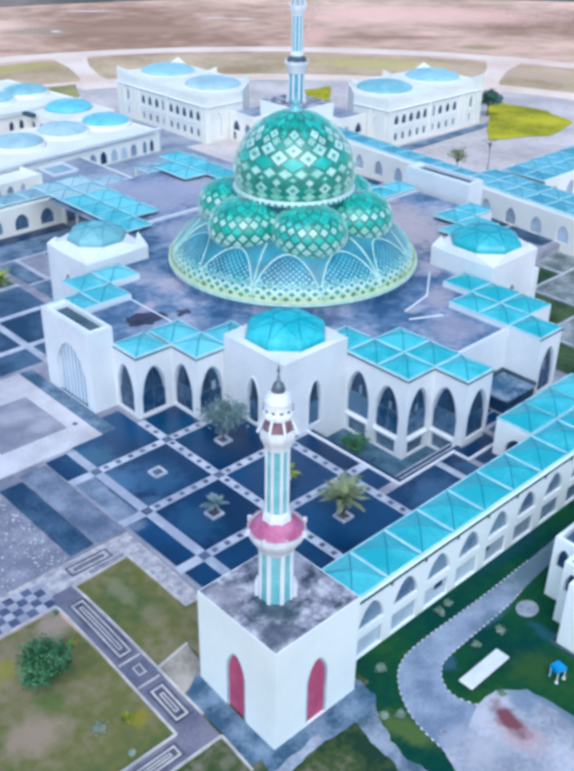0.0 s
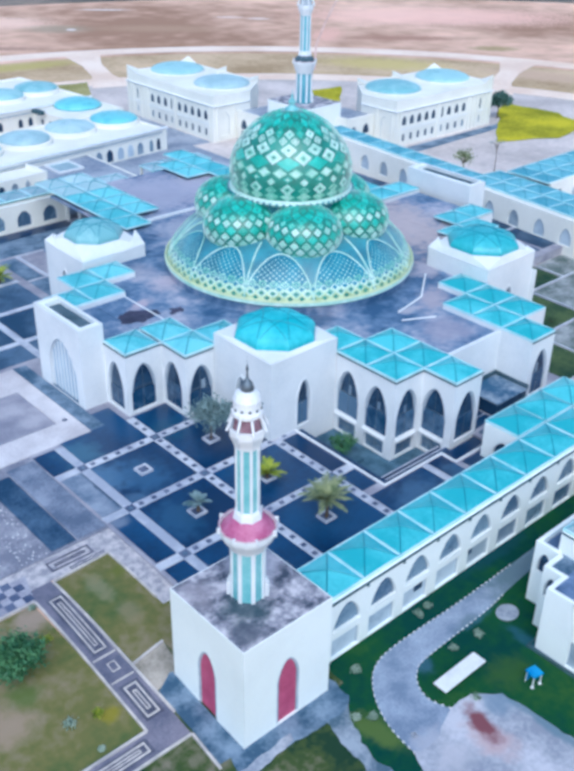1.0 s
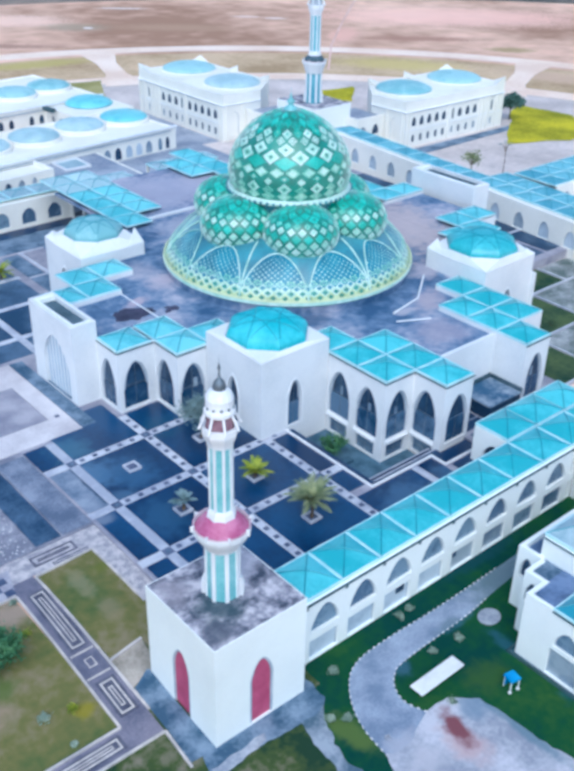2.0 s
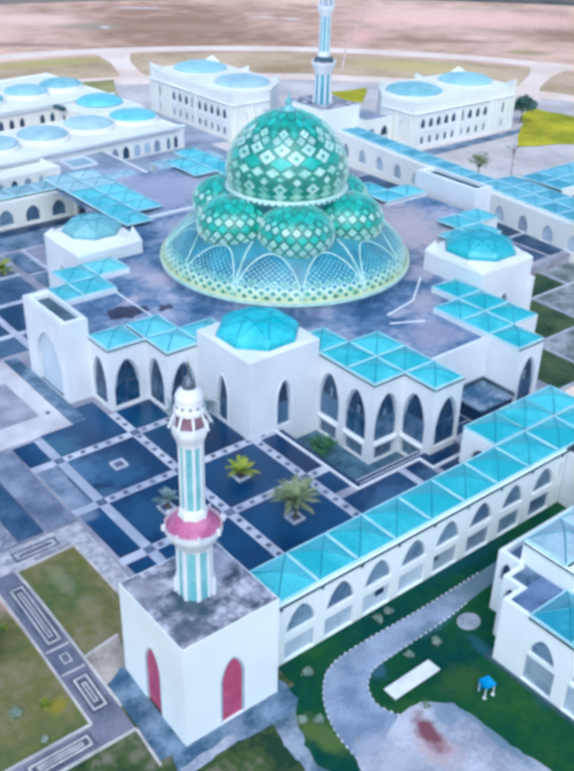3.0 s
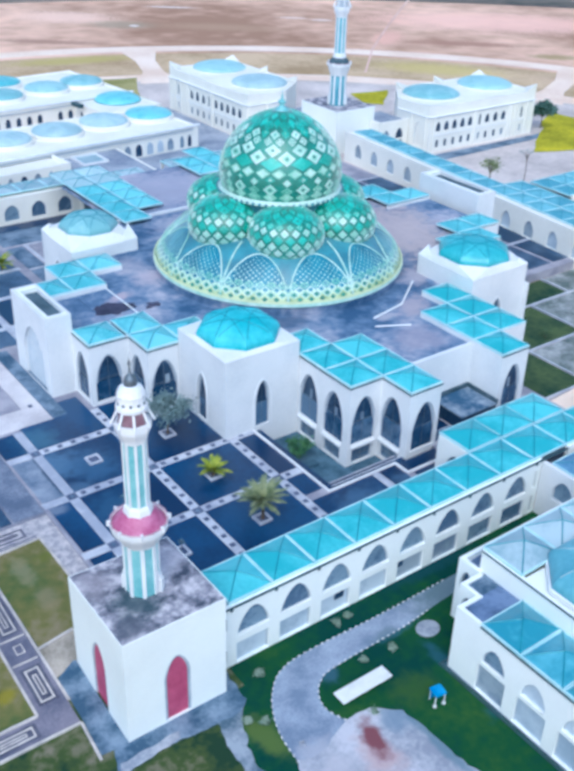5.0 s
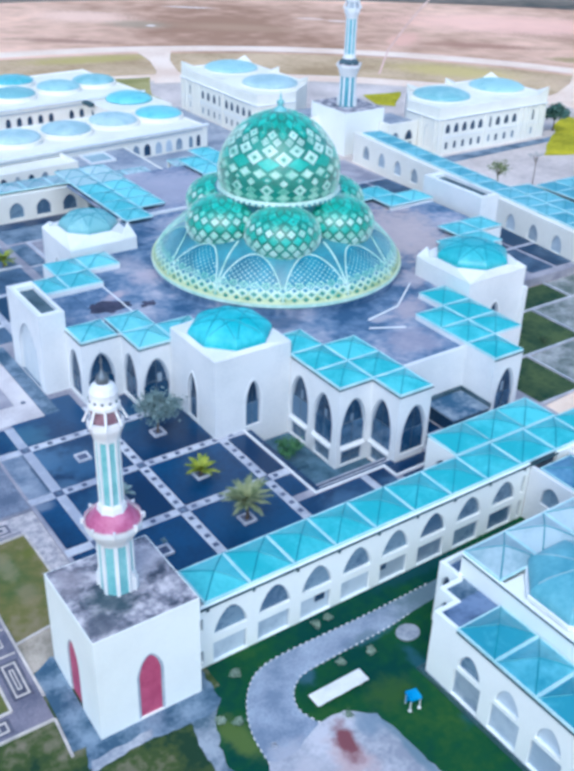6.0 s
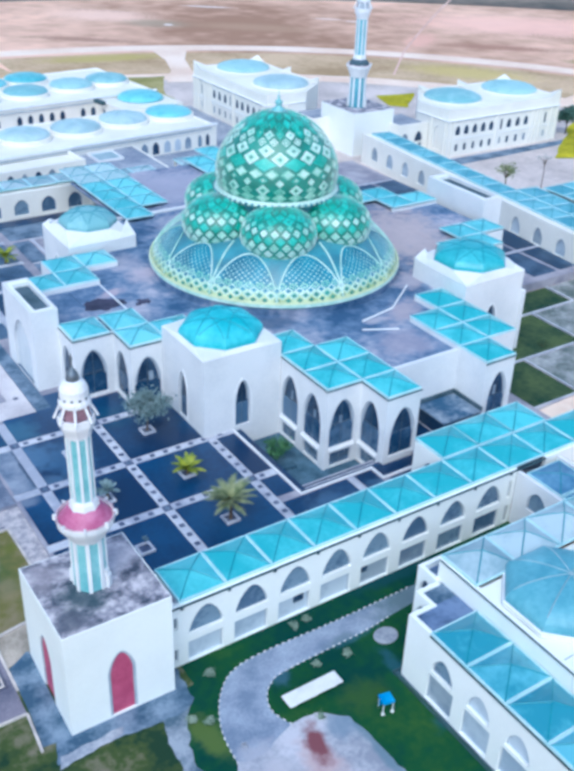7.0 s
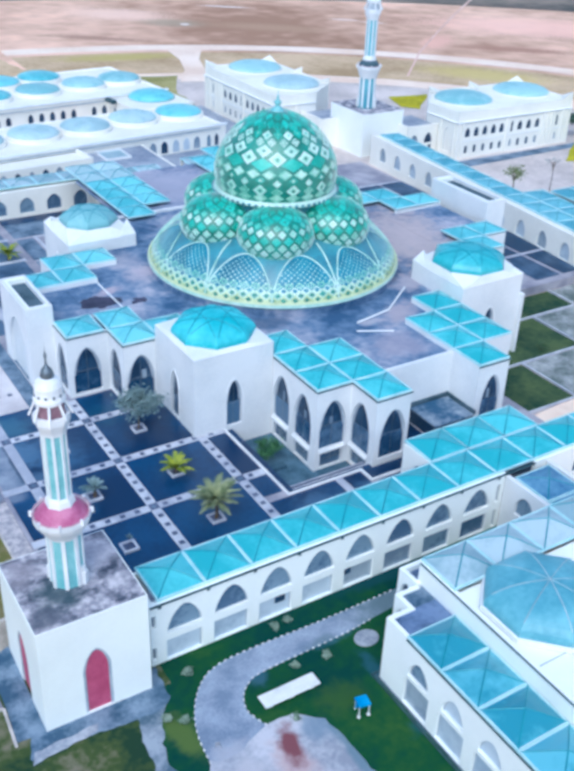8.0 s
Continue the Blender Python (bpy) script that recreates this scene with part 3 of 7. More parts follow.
def pyramid(parent, x0, y0, x1, y1, z, rise=0.75, material=None, name="pyramid_roof"):
    """A low square turquoise roof with its hips and white edge beams."""
    material = material or TURQ
    w, h = round(x1 - x0, 2), round(y1 - y0, 2)
    key = (w, h, rise, material.name)
    if key not in PYRAMIDS:
        a, b, e = w / 2 - 0.1, h / 2 - 0.1, 0.1
        bm = bm_new()
        steps = [(1.0, 0.0), (0.72, 0.3), (0.38, 0.68), (0.0, 1.0)]
        rings = []
        for k, t in steps[:-1]:
            rings.append([bm.verts.new((sx * a * k, sy * b * k, e + rise * t)) for sx, sy in ((-1, -1), (1, -1), (1, 1), (-1, 1))])
        top = bm.verts.new((0, 0, e + rise))
        for r0, r1 in zip(rings, rings[1:]):
            for i in range(4):
                bm.faces.new((r0[i], r0[(i + 1) % 4], r1[(i + 1) % 4], r1[i]))
        for i in range(4):
            bm.faces.new((rings[-1][i], rings[-1][(i + 1) % 4], top))
        lo = [bm.verts.new((sx * a, sy * b, -0.05)) for sx, sy in ((-1, -1), (1, -1), (1, 1), (-1, 1))]
        for i in range(4):
            bm.faces.new((lo[i], lo[(i + 1) % 4], rings[0][(i + 1) % 4], rings[0][i]))
        bm.faces.new(lo[::-1])
        skin = to_mesh("pyramid_roof", bm, material)
        hips = []
        for sx, sy in ((-1, -1), (1, -1), (1, 1), (-1, 1)):
            hips.append(to_mesh("hip_rib", tube(bm_new(), [(sx * a * k, sy * b * k, e + rise * t + 0.02) for k, t in steps], 0.055, 4), TURQ_RIB))
        eb = []
        for x_0, y_0, x_1, y_1 in ((-w / 2, -h / 2, w / 2, -h / 2 + 0.15), (-w / 2, h / 2 - 0.15, w / 2, h / 2), (-w / 2, -h / 2 + 0.15, -w / 2 + 0.15, h / 2 - 0.15), (w / 2 - 0.15, -h / 2 + 0.15, w / 2, h / 2 - 0.15)):
            eb.append(to_mesh("edge_beam", boxed(x_0, y_0, -0.12, x_1, y_1, 0.14, bevel=0.02), EDGE))
        PYRAMIDS[key] = (skin, hips, eb)
    skin, hips, eb = PYRAMIDS[key]
    at = ((x0 + x1) / 2, (y0 + y1) / 2, z)
    ob = piece(name, skin, parent, at)
    for me in hips:
        piece("hip_rib", me, ob, at)
    for me in eb:
        piece("edge_beam", me, ob, at)
    return ob


def oct_dome(parent, cx, cy, z, r, rise, material, name="corner_dome", sides=8, cross=True, rib=None):
    """A low faceted dome with ribs on its edges and a white kerb."""
    prof = [(r * math.cos(t), z + 0.25 + rise * math.sin(t)) for t in [radians(a) for a in (0, 7, 14, 21, 28, 36, 44, 52, 60, 68, 77)]] + [(0, z + 0.25 + rise)]
    turn = math.pi / sides
    d = part(name, lathe(bm_new(), [(r, z)] + prof, sides, cx, cy, turn), material, parent)
    for k in range(sides if cross else sides // 2):
        a, b = turn + math.tau * k / sides, turn + math.tau * (k + (3 if cross else 4)) / sides
        line = []
        for i in range(17):
            t = i / 16
            bow = 1 - 0.25 * math.sin(math.pi * t) if cross else 1.0
            px, py = r * (math.cos(a) * (1 - t) + math.cos(b) * t) * bow, r * (math.sin(a) * (1 - t) + math.sin(b) * t) * bow
            off = (math.atan2(py, px) - turn) % (math.tau / sides) - math.pi / sides
            rho = min(1.0, math.hypot(px, py) * math.cos(off) / math.cos(math.pi / sides) / r)
            line.append((cx + px, cy + py, z + 0.27 + float(np.interp(-rho, [-1.0] + [-q[0] / r for q in prof[1:]], [0.0] + [q[1] - z - 0.25 for q in prof[1:]]))))
        part("dome_rib", tube(bm_new(), line, 0.05, 4), rib or TURQ_RIB, d)
    part("dome_kerb", lathe(bm_new(), [(r + 0.22, z - 0.3), (r + 0.2, z + 0.03), (r + 0.02, z + 0.08), (r + 0.02, z - 0.1)], sides, cx, cy, turn, cap=False), TRIM, d)
    return d


# ---- ground ----
def smooth_step(a, b, v):
    k = min(1.0, max(0.0, (v - a) / (b - a)))
    return k * k * (3 - 2 * k)


def height(x, y):
    west = 2.1 * smooth_step(33.0, 58.0, y) * (1 - smooth_step(38.0, 42.0, x))
    east = 0.9 * smooth_step(92.0, 104.0, x) * smooth_step(38.0, 48.0, y)
    return west + east


def ground_sheet():
    ax = [-3000, -1200, -500, -250, -140, -80, -50] + [-30 + 3 * k for k in range(28)] + [56 + 6 * k for k in range(32)] + [260, 300, 360, 450, 600, 1000, 2000, 3500]
    ay = [-3000, -1200, -500, -250, -120, -60, -20, 0, 12] + [20 + 3 * k for k in range(30)] + [112 + 6 * k for k in range(30)] + [300, 340, 400, 500, 700, 1100, 2000, 3500]
    bm = bm_new()
    rows = [[bm.verts.new((x, y, height(x, y))) for x in ax] for y in ay]
    for a, b in zip(rows, rows[1:]):
        for i in range(len(ax) - 1):
            bm.faces.new((a[i], a[i + 1], b[i + 1], b[i]))
    ob = setting("ground", bm, SAND, "bare pinkish sandy ground reaching to the horizon")
    for p in ob.data.polygons:
        p.use_smooth = True


ground_sheet()


def ribbon(line, wide, lift):
    """A flat strip of ground along a line, following the slope."""
    bm = bm_new()
    rows = []
    for i, (x, y) in enumerate(line):
        a, b = Vector(line[max(i - 1, 0)]), Vector(line[min(i + 1, len(line) - 1)])
        d = (b - a).normalized()
        n = Vector((-d.y, d.x))
        w = wide[i] if isinstance(wide, (list, tuple)) else wide
        row = []
        for k in (-0.5, -0.25, 0, 0.25, 0.5):
            px, py = x + n.x * w * k, y + n.y * w * k
            row.append(bm.verts.new((px, py, height(px, py) + lift)))
        rows.append(row)
    for a, b in zip(rows, rows[1:]):
        for k in range(4):
            bm.faces.new((a[k + 1], a[k], b[k], b[k + 1]))
    bmesh.ops.recalc_face_normals(bm, faces=bm.faces)
    if bm.faces and sum(f.normal.z for f in bm.faces) < 0:
        bmesh.ops.reverse_faces(bm, faces=bm.faces)
    return bm


def patch(pts, lift, step=3.0, wobble=0.0):
    """A patch of ground cover inside an outline, following the slope."""
    bm = bm_new()
    out = []
    n = len(pts)
    for i in range(n):
        a, b = Vector(pts[i]), Vector(pts[(i + 1) % n])
        m = max(1, int((b - a).length / step))
        for k in range(m):
            q = a.lerp(b, k / m)
            out.append((q.x + random.uniform(-wobble, wobble), q.y + random.uniform(-wobble, wobble)))
    vs = [bm.verts.new((x, y, 0)) for x, y in out]
    f = bm.faces.new(vs)
    f.normal_update()
    if f.normal.z < 0:
        f.normal_flip()
    for axis in (0, 1):
        lo, hi = min(p[axis] for p in out), max(p[axis] for p in out)
        at = lo + step
        while at < hi and hi - lo < 80:
            co, no = [0, 0, 0], [0, 0, 0]
            co[axis], no[axis] = at, 1
            bmesh.ops.bisect_plane(bm, geom=bm.verts[:] + bm.edges[:] + bm.faces[:], plane_co=co, plane_no=no)
            at += step
    for v in bm.verts:
        v.co.z = height(v.co.x, v.co.y) + lift
    return bm


def ring_line(cx, cy, rx, ry, a0, a1, n=60):
    return [(cx + rx * math.cos(radians(a0 + (a1 - a0) * k / n)), cy + ry * math.sin(radians(a0 + (a1 - a0) * k / n))) for k in range(n + 1)]


# the two ring roads far behind, the land between them and the link roads
RC = (95.0, 92.0)
setting("grass_belt", ribbon(ring_line(*RC, 166, 166, -40, 150, 90), 30, 0.03), OCHRE, "dry ochre grass belt between ring roads", "grass")
setting("road", ribbon(ring_line(*RC, 188.2, 188.2, -60, 160, 90), 8.5, 0.06), PALE_ROAD, "broad pale ring road curving round the complex", "road")
setting("road_inner", ribbon(ring_line(*RC, 147, 147, -60, 160, 90), 8, 0.06), PALE_ROAD, "pale inner ring road", "road")
for ang in (27, 70, 112):
    a = radians(ang)
    setting("link_road", ribbon([(RC[0] + r * math.cos(a), RC[1] + r * math.sin(a)) for r in (140, 155, 170, 190)], [12, 6, 6, 13], 0.09), PALE_ROAD, "pale link road between the ring roads", "road")
setting("compound_ground", ribbon(ring_line(*RC, 91, 91, -30, 150, 120), 106, 0.008), COMPOUND, "pale bare ground and paving round the outer halls")
setting("dirt_track", ribbon([(202, 207), (228, 234), (262, 265), (296, 295), (360, 350), (460, 440)], [0.7, 0.7, 0.8, 0.9, 1.2, 1.6], 0.1), TRACK, "thin pale dirt track across bare land", "track")

setting("scrub_belt", ribbon(ring_line(90, 0, 470, 470, 5, 120, 60), 180, 0.05), SCRUB, "grey-brown dry scrub far across the sand", "ground")

# right-hand garden with its drive
setting("rough_grass", patch([(20, 10), (45, 10), (45, 37), (41, 47), (38.3, 50), (30, 50), (20, 44)], 0.03), ROUGH, "rough grass round the white tower base", "lawn")
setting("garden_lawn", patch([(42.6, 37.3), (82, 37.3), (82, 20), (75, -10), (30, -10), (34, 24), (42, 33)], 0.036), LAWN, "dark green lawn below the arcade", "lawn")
def curve(pts, n=6):
    out = []
    for i in range(len(pts) - 1):
        p0, p1, p2, p3 = (Vector(pts[max(0, min(len(pts) - 1, i + k))]) for k in (-1, 0, 1, 2))
        for j in range(n):
            t = j / n
            q = 0.5 * (2 * p1 + (p2 - p0) * t + (2 * p0 - 5 * p1 + 4 * p2 - p3) * t * t + (3 * p1 - p0 - 3 * p2 + p3) * t ** 3)
            out.append((q.x, q.y))
    return out + [tuple(pts[-1])]


OUTER = curve([(92, 36.0), (78, 35.0), (60, 34.6), (50.2, 34.8), (46.8, 34.4), (44.9, 33.1), (43.5, 31.1), (42.7, 28.9), (42.4, 26.3)])
INNER = curve([(47.8, 27.3), (47.2, 29.0), (47.6, 30.5), (48.7, 31.6), (50.6, 32.1), (58.7, 32.3), (64, 32.8), (78, 33.6), (92, 34)])
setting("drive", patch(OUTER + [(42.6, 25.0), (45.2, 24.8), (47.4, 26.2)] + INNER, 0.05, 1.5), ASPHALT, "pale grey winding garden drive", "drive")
setting("forecourt", patch([(42.4, 26.4), (44.3, 25.9), (46.5, 26.7), (47.8, 27.4), (50.3, 27.0), (52.2, 25.6), (52.5, 23.3), (52.6, 20.5), (54, 10), (38, 4), (39, 20), (41.4, 24.2)], 0.065, 0.6, 0.16), FORECOURT, "worn pale concrete forecourt with a bare reddish earth patch", "pavement")
setting("side_path", patch([(30.9, 33.0), (33.2, 33.3), (40.8, 32.6), (42.6, 33.4), (42.7, 37.0), (41.5, 36.0), (32.8, 35.0), (31.6, 35.4)], 0.07, 0.5, 0.14), PAVE_BLUE, "bluish grey path along the white tower base", "path")
setting("pale_margin", patch([(31.0, 32.7), (36.3, 33.2), (36.6, 33.9), (31.5, 33.7)], 0.09, 0.5, 0.1), CONCRETE, "pale worn concrete margin by the tower path", "path")
setting("garden_path", patch([(39.4, 33.0), (42.5, 33.6), (41.0, 31.8), (40.1, 29.6), (39.8, 27.6), (40.4, 24.6), (36, 12), (33, 12), (37.6, 24), (38.6, 28.1), (38.8, 30.8)], 0.055, 0.5, 0.2), PATH_BLUE, "narrow bluish path across the lawn", "path")

for x0, y0, x1, y1 in ((98.5, 51.0, 106.5, 60.2), (98.5, 60.6, 118.0, 70.0), (108.7, 70.4, 127.0, 75.9)):
    setting("east_lawn", patch([(x0, y0), (x1, y0), (x1, y1), (x0, y1)], 0.03), EAST_GRASS, "dull green garden plot behind the hall", "lawn")
for x0, y0, x1, y1 in ((106.9, 51.0, 136, 60.2), (118.4, 60.6, 136, 70.0), (127.4, 70.4, 136, 75.9)):
    setting("east_paving", patch([(x0, y0), (x1, y0), (x1, y1), (x0, y1)], 0.03), EAST_PAVE, "rough mossy grey paving beside the plots", "pavement")
setting("hall_court", patch([(152, 130.5), (197, 132), (197, 134.6), (159, 134.8), (152, 145), (149, 143)], 0.06), PAVE_BLUE, "bluish paved court along the hall's foot", "pavement")
setting("hall_court_west", patch([(119.6, 166.0), (130.5, 164.8), (130.8, 200.0), (123.0, 200.0), (122.5, 176)], 0.06), ROOF_PALE, "bluish paved court between the far halls", "pavement")
setting("arcade_path", patch([(96, 46.6), (136, 46.6), (136, 50.4), (96, 50.4)], 0.03), PALE_ROAD, "pale pinkish path behind the arcade", "path")
for q in ((98.5, 60.25, 136, 60.55), (108.6, 70.05, 136, 70.35), (106.55, 50.6, 106.85, 60.2), (118.05, 60.6, 118.35, 70.0), (127.05, 70.4, 127.35, 75.9), (98.5, 50.5, 136, 50.8)):
    bm = boxed(q[0], q[1], 0.2, q[2], q[3], 1.12)
    setting("garden_kerb", bm, MARBLE, "pale kerb between garden plots", "kerb")

# ---- courtyard ----
DECK = 2.4
court = bm_new()
for b in ((38.2, 44.2, 0.0, 63.4, 73.0), (41.7, 41.9, 0.0, 63.4, 44.2), (63.4, 41.9, 0, 72.4, 49.25), (72.4, 41.9, 0, 78.2, 47.2), (78.2, 46.5, 0, 97.0, 54.5), (108.6, 76.0, 0, 137, 140), (98, 73.5, 0, 108.6, 140), (38.2, 73.0, 0, 60.0, 138.4), (60, 112, 0, 98, 138.4), (63.4, 63.4, 0, 69.7, 73.0), (78.2, 41.9, 0, 97, 46.5)):
    box(court, b[0], b[1], -0.4, b[3], b[4], DECK - 0.06)
courtyard = setting("courtyard", court, PAVE, "raised courtyard terrace paved in dark stone and pale strips", "pavement")

XS = [32.3, 41.4, 50.6, 60.4]
YS = [44.9, 54.0, 63.0, 72.0, 81.2]
SW = 1.05


def panel(x0, y0, x1, y1, material, parent, name="paving_panel", z=DECK, thick=0.1):
    return part(name, boxed(-(x1 - x0) / 2, -(y1 - y0) / 2, -thick, (x1 - x0) / 2, (y1 - y0) / 2, 0, bevel=0.02), material, parent, at=((x0 + x1) / 2, (y0 + y1) / 2, z))


INLAY_ME = to_mesh("inlay_square", boxed(-0.27, -0.27, -0.02, 0.27, 0.27, 0.008), INLAY)
NODE_ME = to_mesh("inlay_square", boxed(-0.48, -0.48, -0.02, 0.48, 0.48, 0.012), INLAY)
EYE_ME = to_mesh("inlay_square", prism(bm_new(), [(0.3, 0), (0, 0.3), (-0.3, 0), (0, -0.3)], -0.02, 0.018), PAVE_BLUE)
# dark panels, with gaps of strip width between
for i in range(1, 3):
    for j in range(0, 4):
        y0 = YS[j] + SW / 2 + 0.02 if j else 42.0
        if i == 1 and j == 0:
            panel(41.95, 44.3, XS[2] - SW / 2, YS[1] - SW / 2, NAVY, courtyard)
            continue
        if i == 2 and j == 3:
            panel(XS[2] + SW / 2, y0, 55.7, 77.2, NAVY, courtyard)
            continue
        panel(XS[i] + SW / 2, y0, XS[i + 1] - SW / 2, YS[j + 1] - SW / 2, NAVY, courtyard)
panel(60.95, 50.1, 63.15, 53.4, NAVY, courtyard)
panel(60.95, 54.6, 63.15, 62.4, NAVY, courtyard)
panel(60.95, 42.0, 68.9, 49.0, NAVY, courtyard)
panel(69.9, 42.0, 72.1, 49.0, NAVY, courtyard)
panel(68.95, 42.0, 69.85, 49.0, MARBLE, courtyard, "marble_strip", DECK + 0.004)
panel(38.6, 54.6, 40.85, 62.4, NAVY, courtyard)
panel(38.6, 50.6, 40.85, 53.4, NAVY, courtyard)
panel(38.5, 63.6, 40.85, 71.4, WORN_BLUE, courtyard)
panel(38.3, 72.6, 40.85, 77.0, NAVY, courtyard)
# small patio between the hall and the arcade, and the eastern court
panel(79.0, 50.0, 82.7, 54.2, NAVY, courtyard)
panel(84.2, 47.0, 88.2, 49.7, PAVE_DEEP, courtyard)
panel(79.0, 46.8, 83.4, 49.4, PAVE_DEEP, courtyard)
panel(83.45, 46.8, 84.15, 49.7, MARBLE, courtyard, "marble_strip", DECK + 0.004)
panel(73.0, 42.2, 78.0, 46.9, NAVY, courtyard)
for y0 in (77.5, 87.0, 97.0, 107.0, 117.0):
    panel(126.0, y0, 131.0, y0 + 8.6, PAVE_DEEP, courtyard)
    panel(131.8, y0, 136.8, y0 + 8.6, PAVE_DEEP, courtyard)
    panel(126.0, y0 + 8.7, 136.8, y0 + 9.3, MARBLE, courtyard, "marble_strip", DECK + 0.004)
panel(109.0, 101, 125.0, 112, PAVE_DEEP, courtyard)
# northern court west of the hall
NX, NY = [41.4, 50.4, 59.6], [96.4, 101.9, 111.0, 120.0, 129.0, 137.8]
for i in range(2):
    for j in range(5):
        panel(NX[i] + SW / 2, NY[j] + SW / 2, NX[i + 1] - SW / 2 if i == 0 else 59.0, NY[j + 1] - SW / 2, PAVE_DEEP, courtyard)
for y in NY[1:5]:
    panel(38.3, y - SW / 2, 59.4, y + SW / 2 - 0.01, MARBLE, courtyard, "marble_strip", DECK + 0.004)
for x in NX[:2]:
    panel(x - SW / 2 + 0.01, 96.6, x + SW / 2 - 0.01, 137.6, MARBLE, courtyard, "marble_strip", DECK + 0.008)
for q, skin in (((60.5, 112.0, 64.5, 118.5), PAVE_BLUE), ((65.3, 112.0, 71.0, 118.5), PAVE_BLUE), ((64.3, 119.8, 71.0, 128.2), PAVE), ((60.5, 119.3, 63.2, 128.2), PAVE_BLUE), ((60.5, 129.2, 78.0, 135.4), PAVE_BLUE), ((60.5, 135.5, 78.0, 138.2), NAVY)):
    panel(*q, skin, courtyard)
for q in ((63.5, 119.2, 64.1, 128.9), (64.15, 128.4, 71.0, 128.9), (64.15, 119.2, 71.0, 119.7), (60.5, 118.7, 71.0, 119.1)):
    panel(*q, MARBLE, courtyard, "marble_strip", DECK + 0.006)
# strips and their inlays
for x in XS[1:]:
    y1 = 62.9 if x > 60 else 77.0
    panel(x - SW / 2 + 0.01, 44.4 if x < 45 else 42.0, x + SW / 2 - 0.01, y1, MARBLE, courtyard, "marble_strip", DECK + 0.004)
    y = 46.2
    while y < y1 - 0.5:
        if x > 45 and min(abs(y - v) for v in YS) > 0.75:
            piece("inlay_square", INLAY_ME, courtyard, (x, y, DECK + 0.008))
        y += 1.55
    for v in YS[1:]:
        if v < y1:
            piece("inlay_square", NODE_ME, courtyard, (x, v, DECK + 0.008))
            piece("inlay_square", EYE_ME, courtyard, (x, v, DECK + 0.01))
for v in YS[1:4]:
    edges = [38.3] + [q for x in XS[1:] for q in (x - SW / 2, x + SW / 2)] + [63.2]
    for a, b in zip(edges[::2], edges[1::2]):
        panel(a, v - SW / 2 + 0.01, b, v + SW / 2 - 0.01, MARBLE, courtyard, "marble_strip", DECK + 0.004)
        x = a + 0.7
        while x < b - 0.3 and x > 41:
            piece("inlay_square", INLAY_ME, courtyard, (x, v, DECK + 0.008))
            x += 1.55
# step down into the sunken bed by the prayer hall, and its kerbs
pit = setting("sunken_bed", boxed(63.4, 49.25, -0.3, 74.0, 63.25, 0.02), PAVE, "sunken planting bed with stepped kerbs beside the hall wall", "planter")
for q in ((63.3, 49.15, 63.5, 63.05), (63.5, 49.15, 72.3, 49.35), (72.3, 47.1, 72.5, 49.35), (72.5, 47.1, 78.0, 47.3)):
    part("kerb", boxed(q[0], q[1], 0.3, q[2], q[3], DECK + 0.15, bevel=0.03), TRIM, pit)
for q in ((63.5, 49.35, 64.4, 63.05), (64.4, 49.35, 74.0, 50.0)):
    part("step", boxed(q[0], q[1], 0.3, q[2], q[3], DECK - 0.25), NAVY, pit)
part("step", boxed(64.4, 50.15, 0.3, 74.0, 50.85, DECK - 0.65), NAVY, pit)
part("step", boxed(72.5, 47.3, 0.3, 78.6, 49.34, DECK - 0.3), NAVY, pit)
for q, z in (((64.4, 50.0, 74.0, 50.15), DECK - 0.2), ((64.4, 51.0, 64.55, 63.05), DECK - 0.5), ((64.4, 50.85, 74.0, 51.0), DECK - 0.5)):
    part("kerb", boxed(q[0], q[1], 0.3, q[2], q[3], z, bevel=0.03), MARBLE, pit)
part("planting_soil", boxed(64.7, 56.0, 0.0, 67.4, 61.0, 0.5), BED, pit, "dark green planting")
part("bed_floor", boxed(64.55, 51.0, -0.1, 74.0, 63.0, 0.08), BED, pit)

# ---- western plaza ----
plaza = bm_new()
box(plaza, -80, 62.0, 0, 38.2, 150, DECK - 0.1)
west = setting("plaza", plaza, GRAVEL, "grey speckled plaza west of the courtyard", "pavement")
panel(32.2, 62.3, 34.8, 75.6, PAVE_DEEP, west, "dark_band", DECK + 0.0, 0.2)
panel(35.0, 62.3, 38.1, 76.6, PAVE_SLATE, west, "paving_band", DECK - 0.01, 0.2)
for q in ((20.0, 77.6, 45.9, 81.4), (20.0, 90.6, 45.9, 96.0), (43.7, 81.4, 45.9, 90.6), (20, 81.4, 35.6, 90.6)):
    panel(*q, APRON, west, "apron_slab", DECK + 0.03, 0.2)
panel(35.65, 81.45, 43.65, 90.55, PAVE, west, "inset_panel", DECK + 0.025, 0.1)
panel(46.0, 77.7, 47.7, 96.0, PAVE_BLUE, west, "inset_panel", DECK + 0.01, 0.1)
piece("inlay_square", INLAY_ME, west, (44.8, 81.5, DECK + 0.034))

# ---- mosque ----
mosque = thing("mosque", (84, 87, DECK), "large white mosque with turquoise pyramid roofs and flat weathered roof", "mosque")


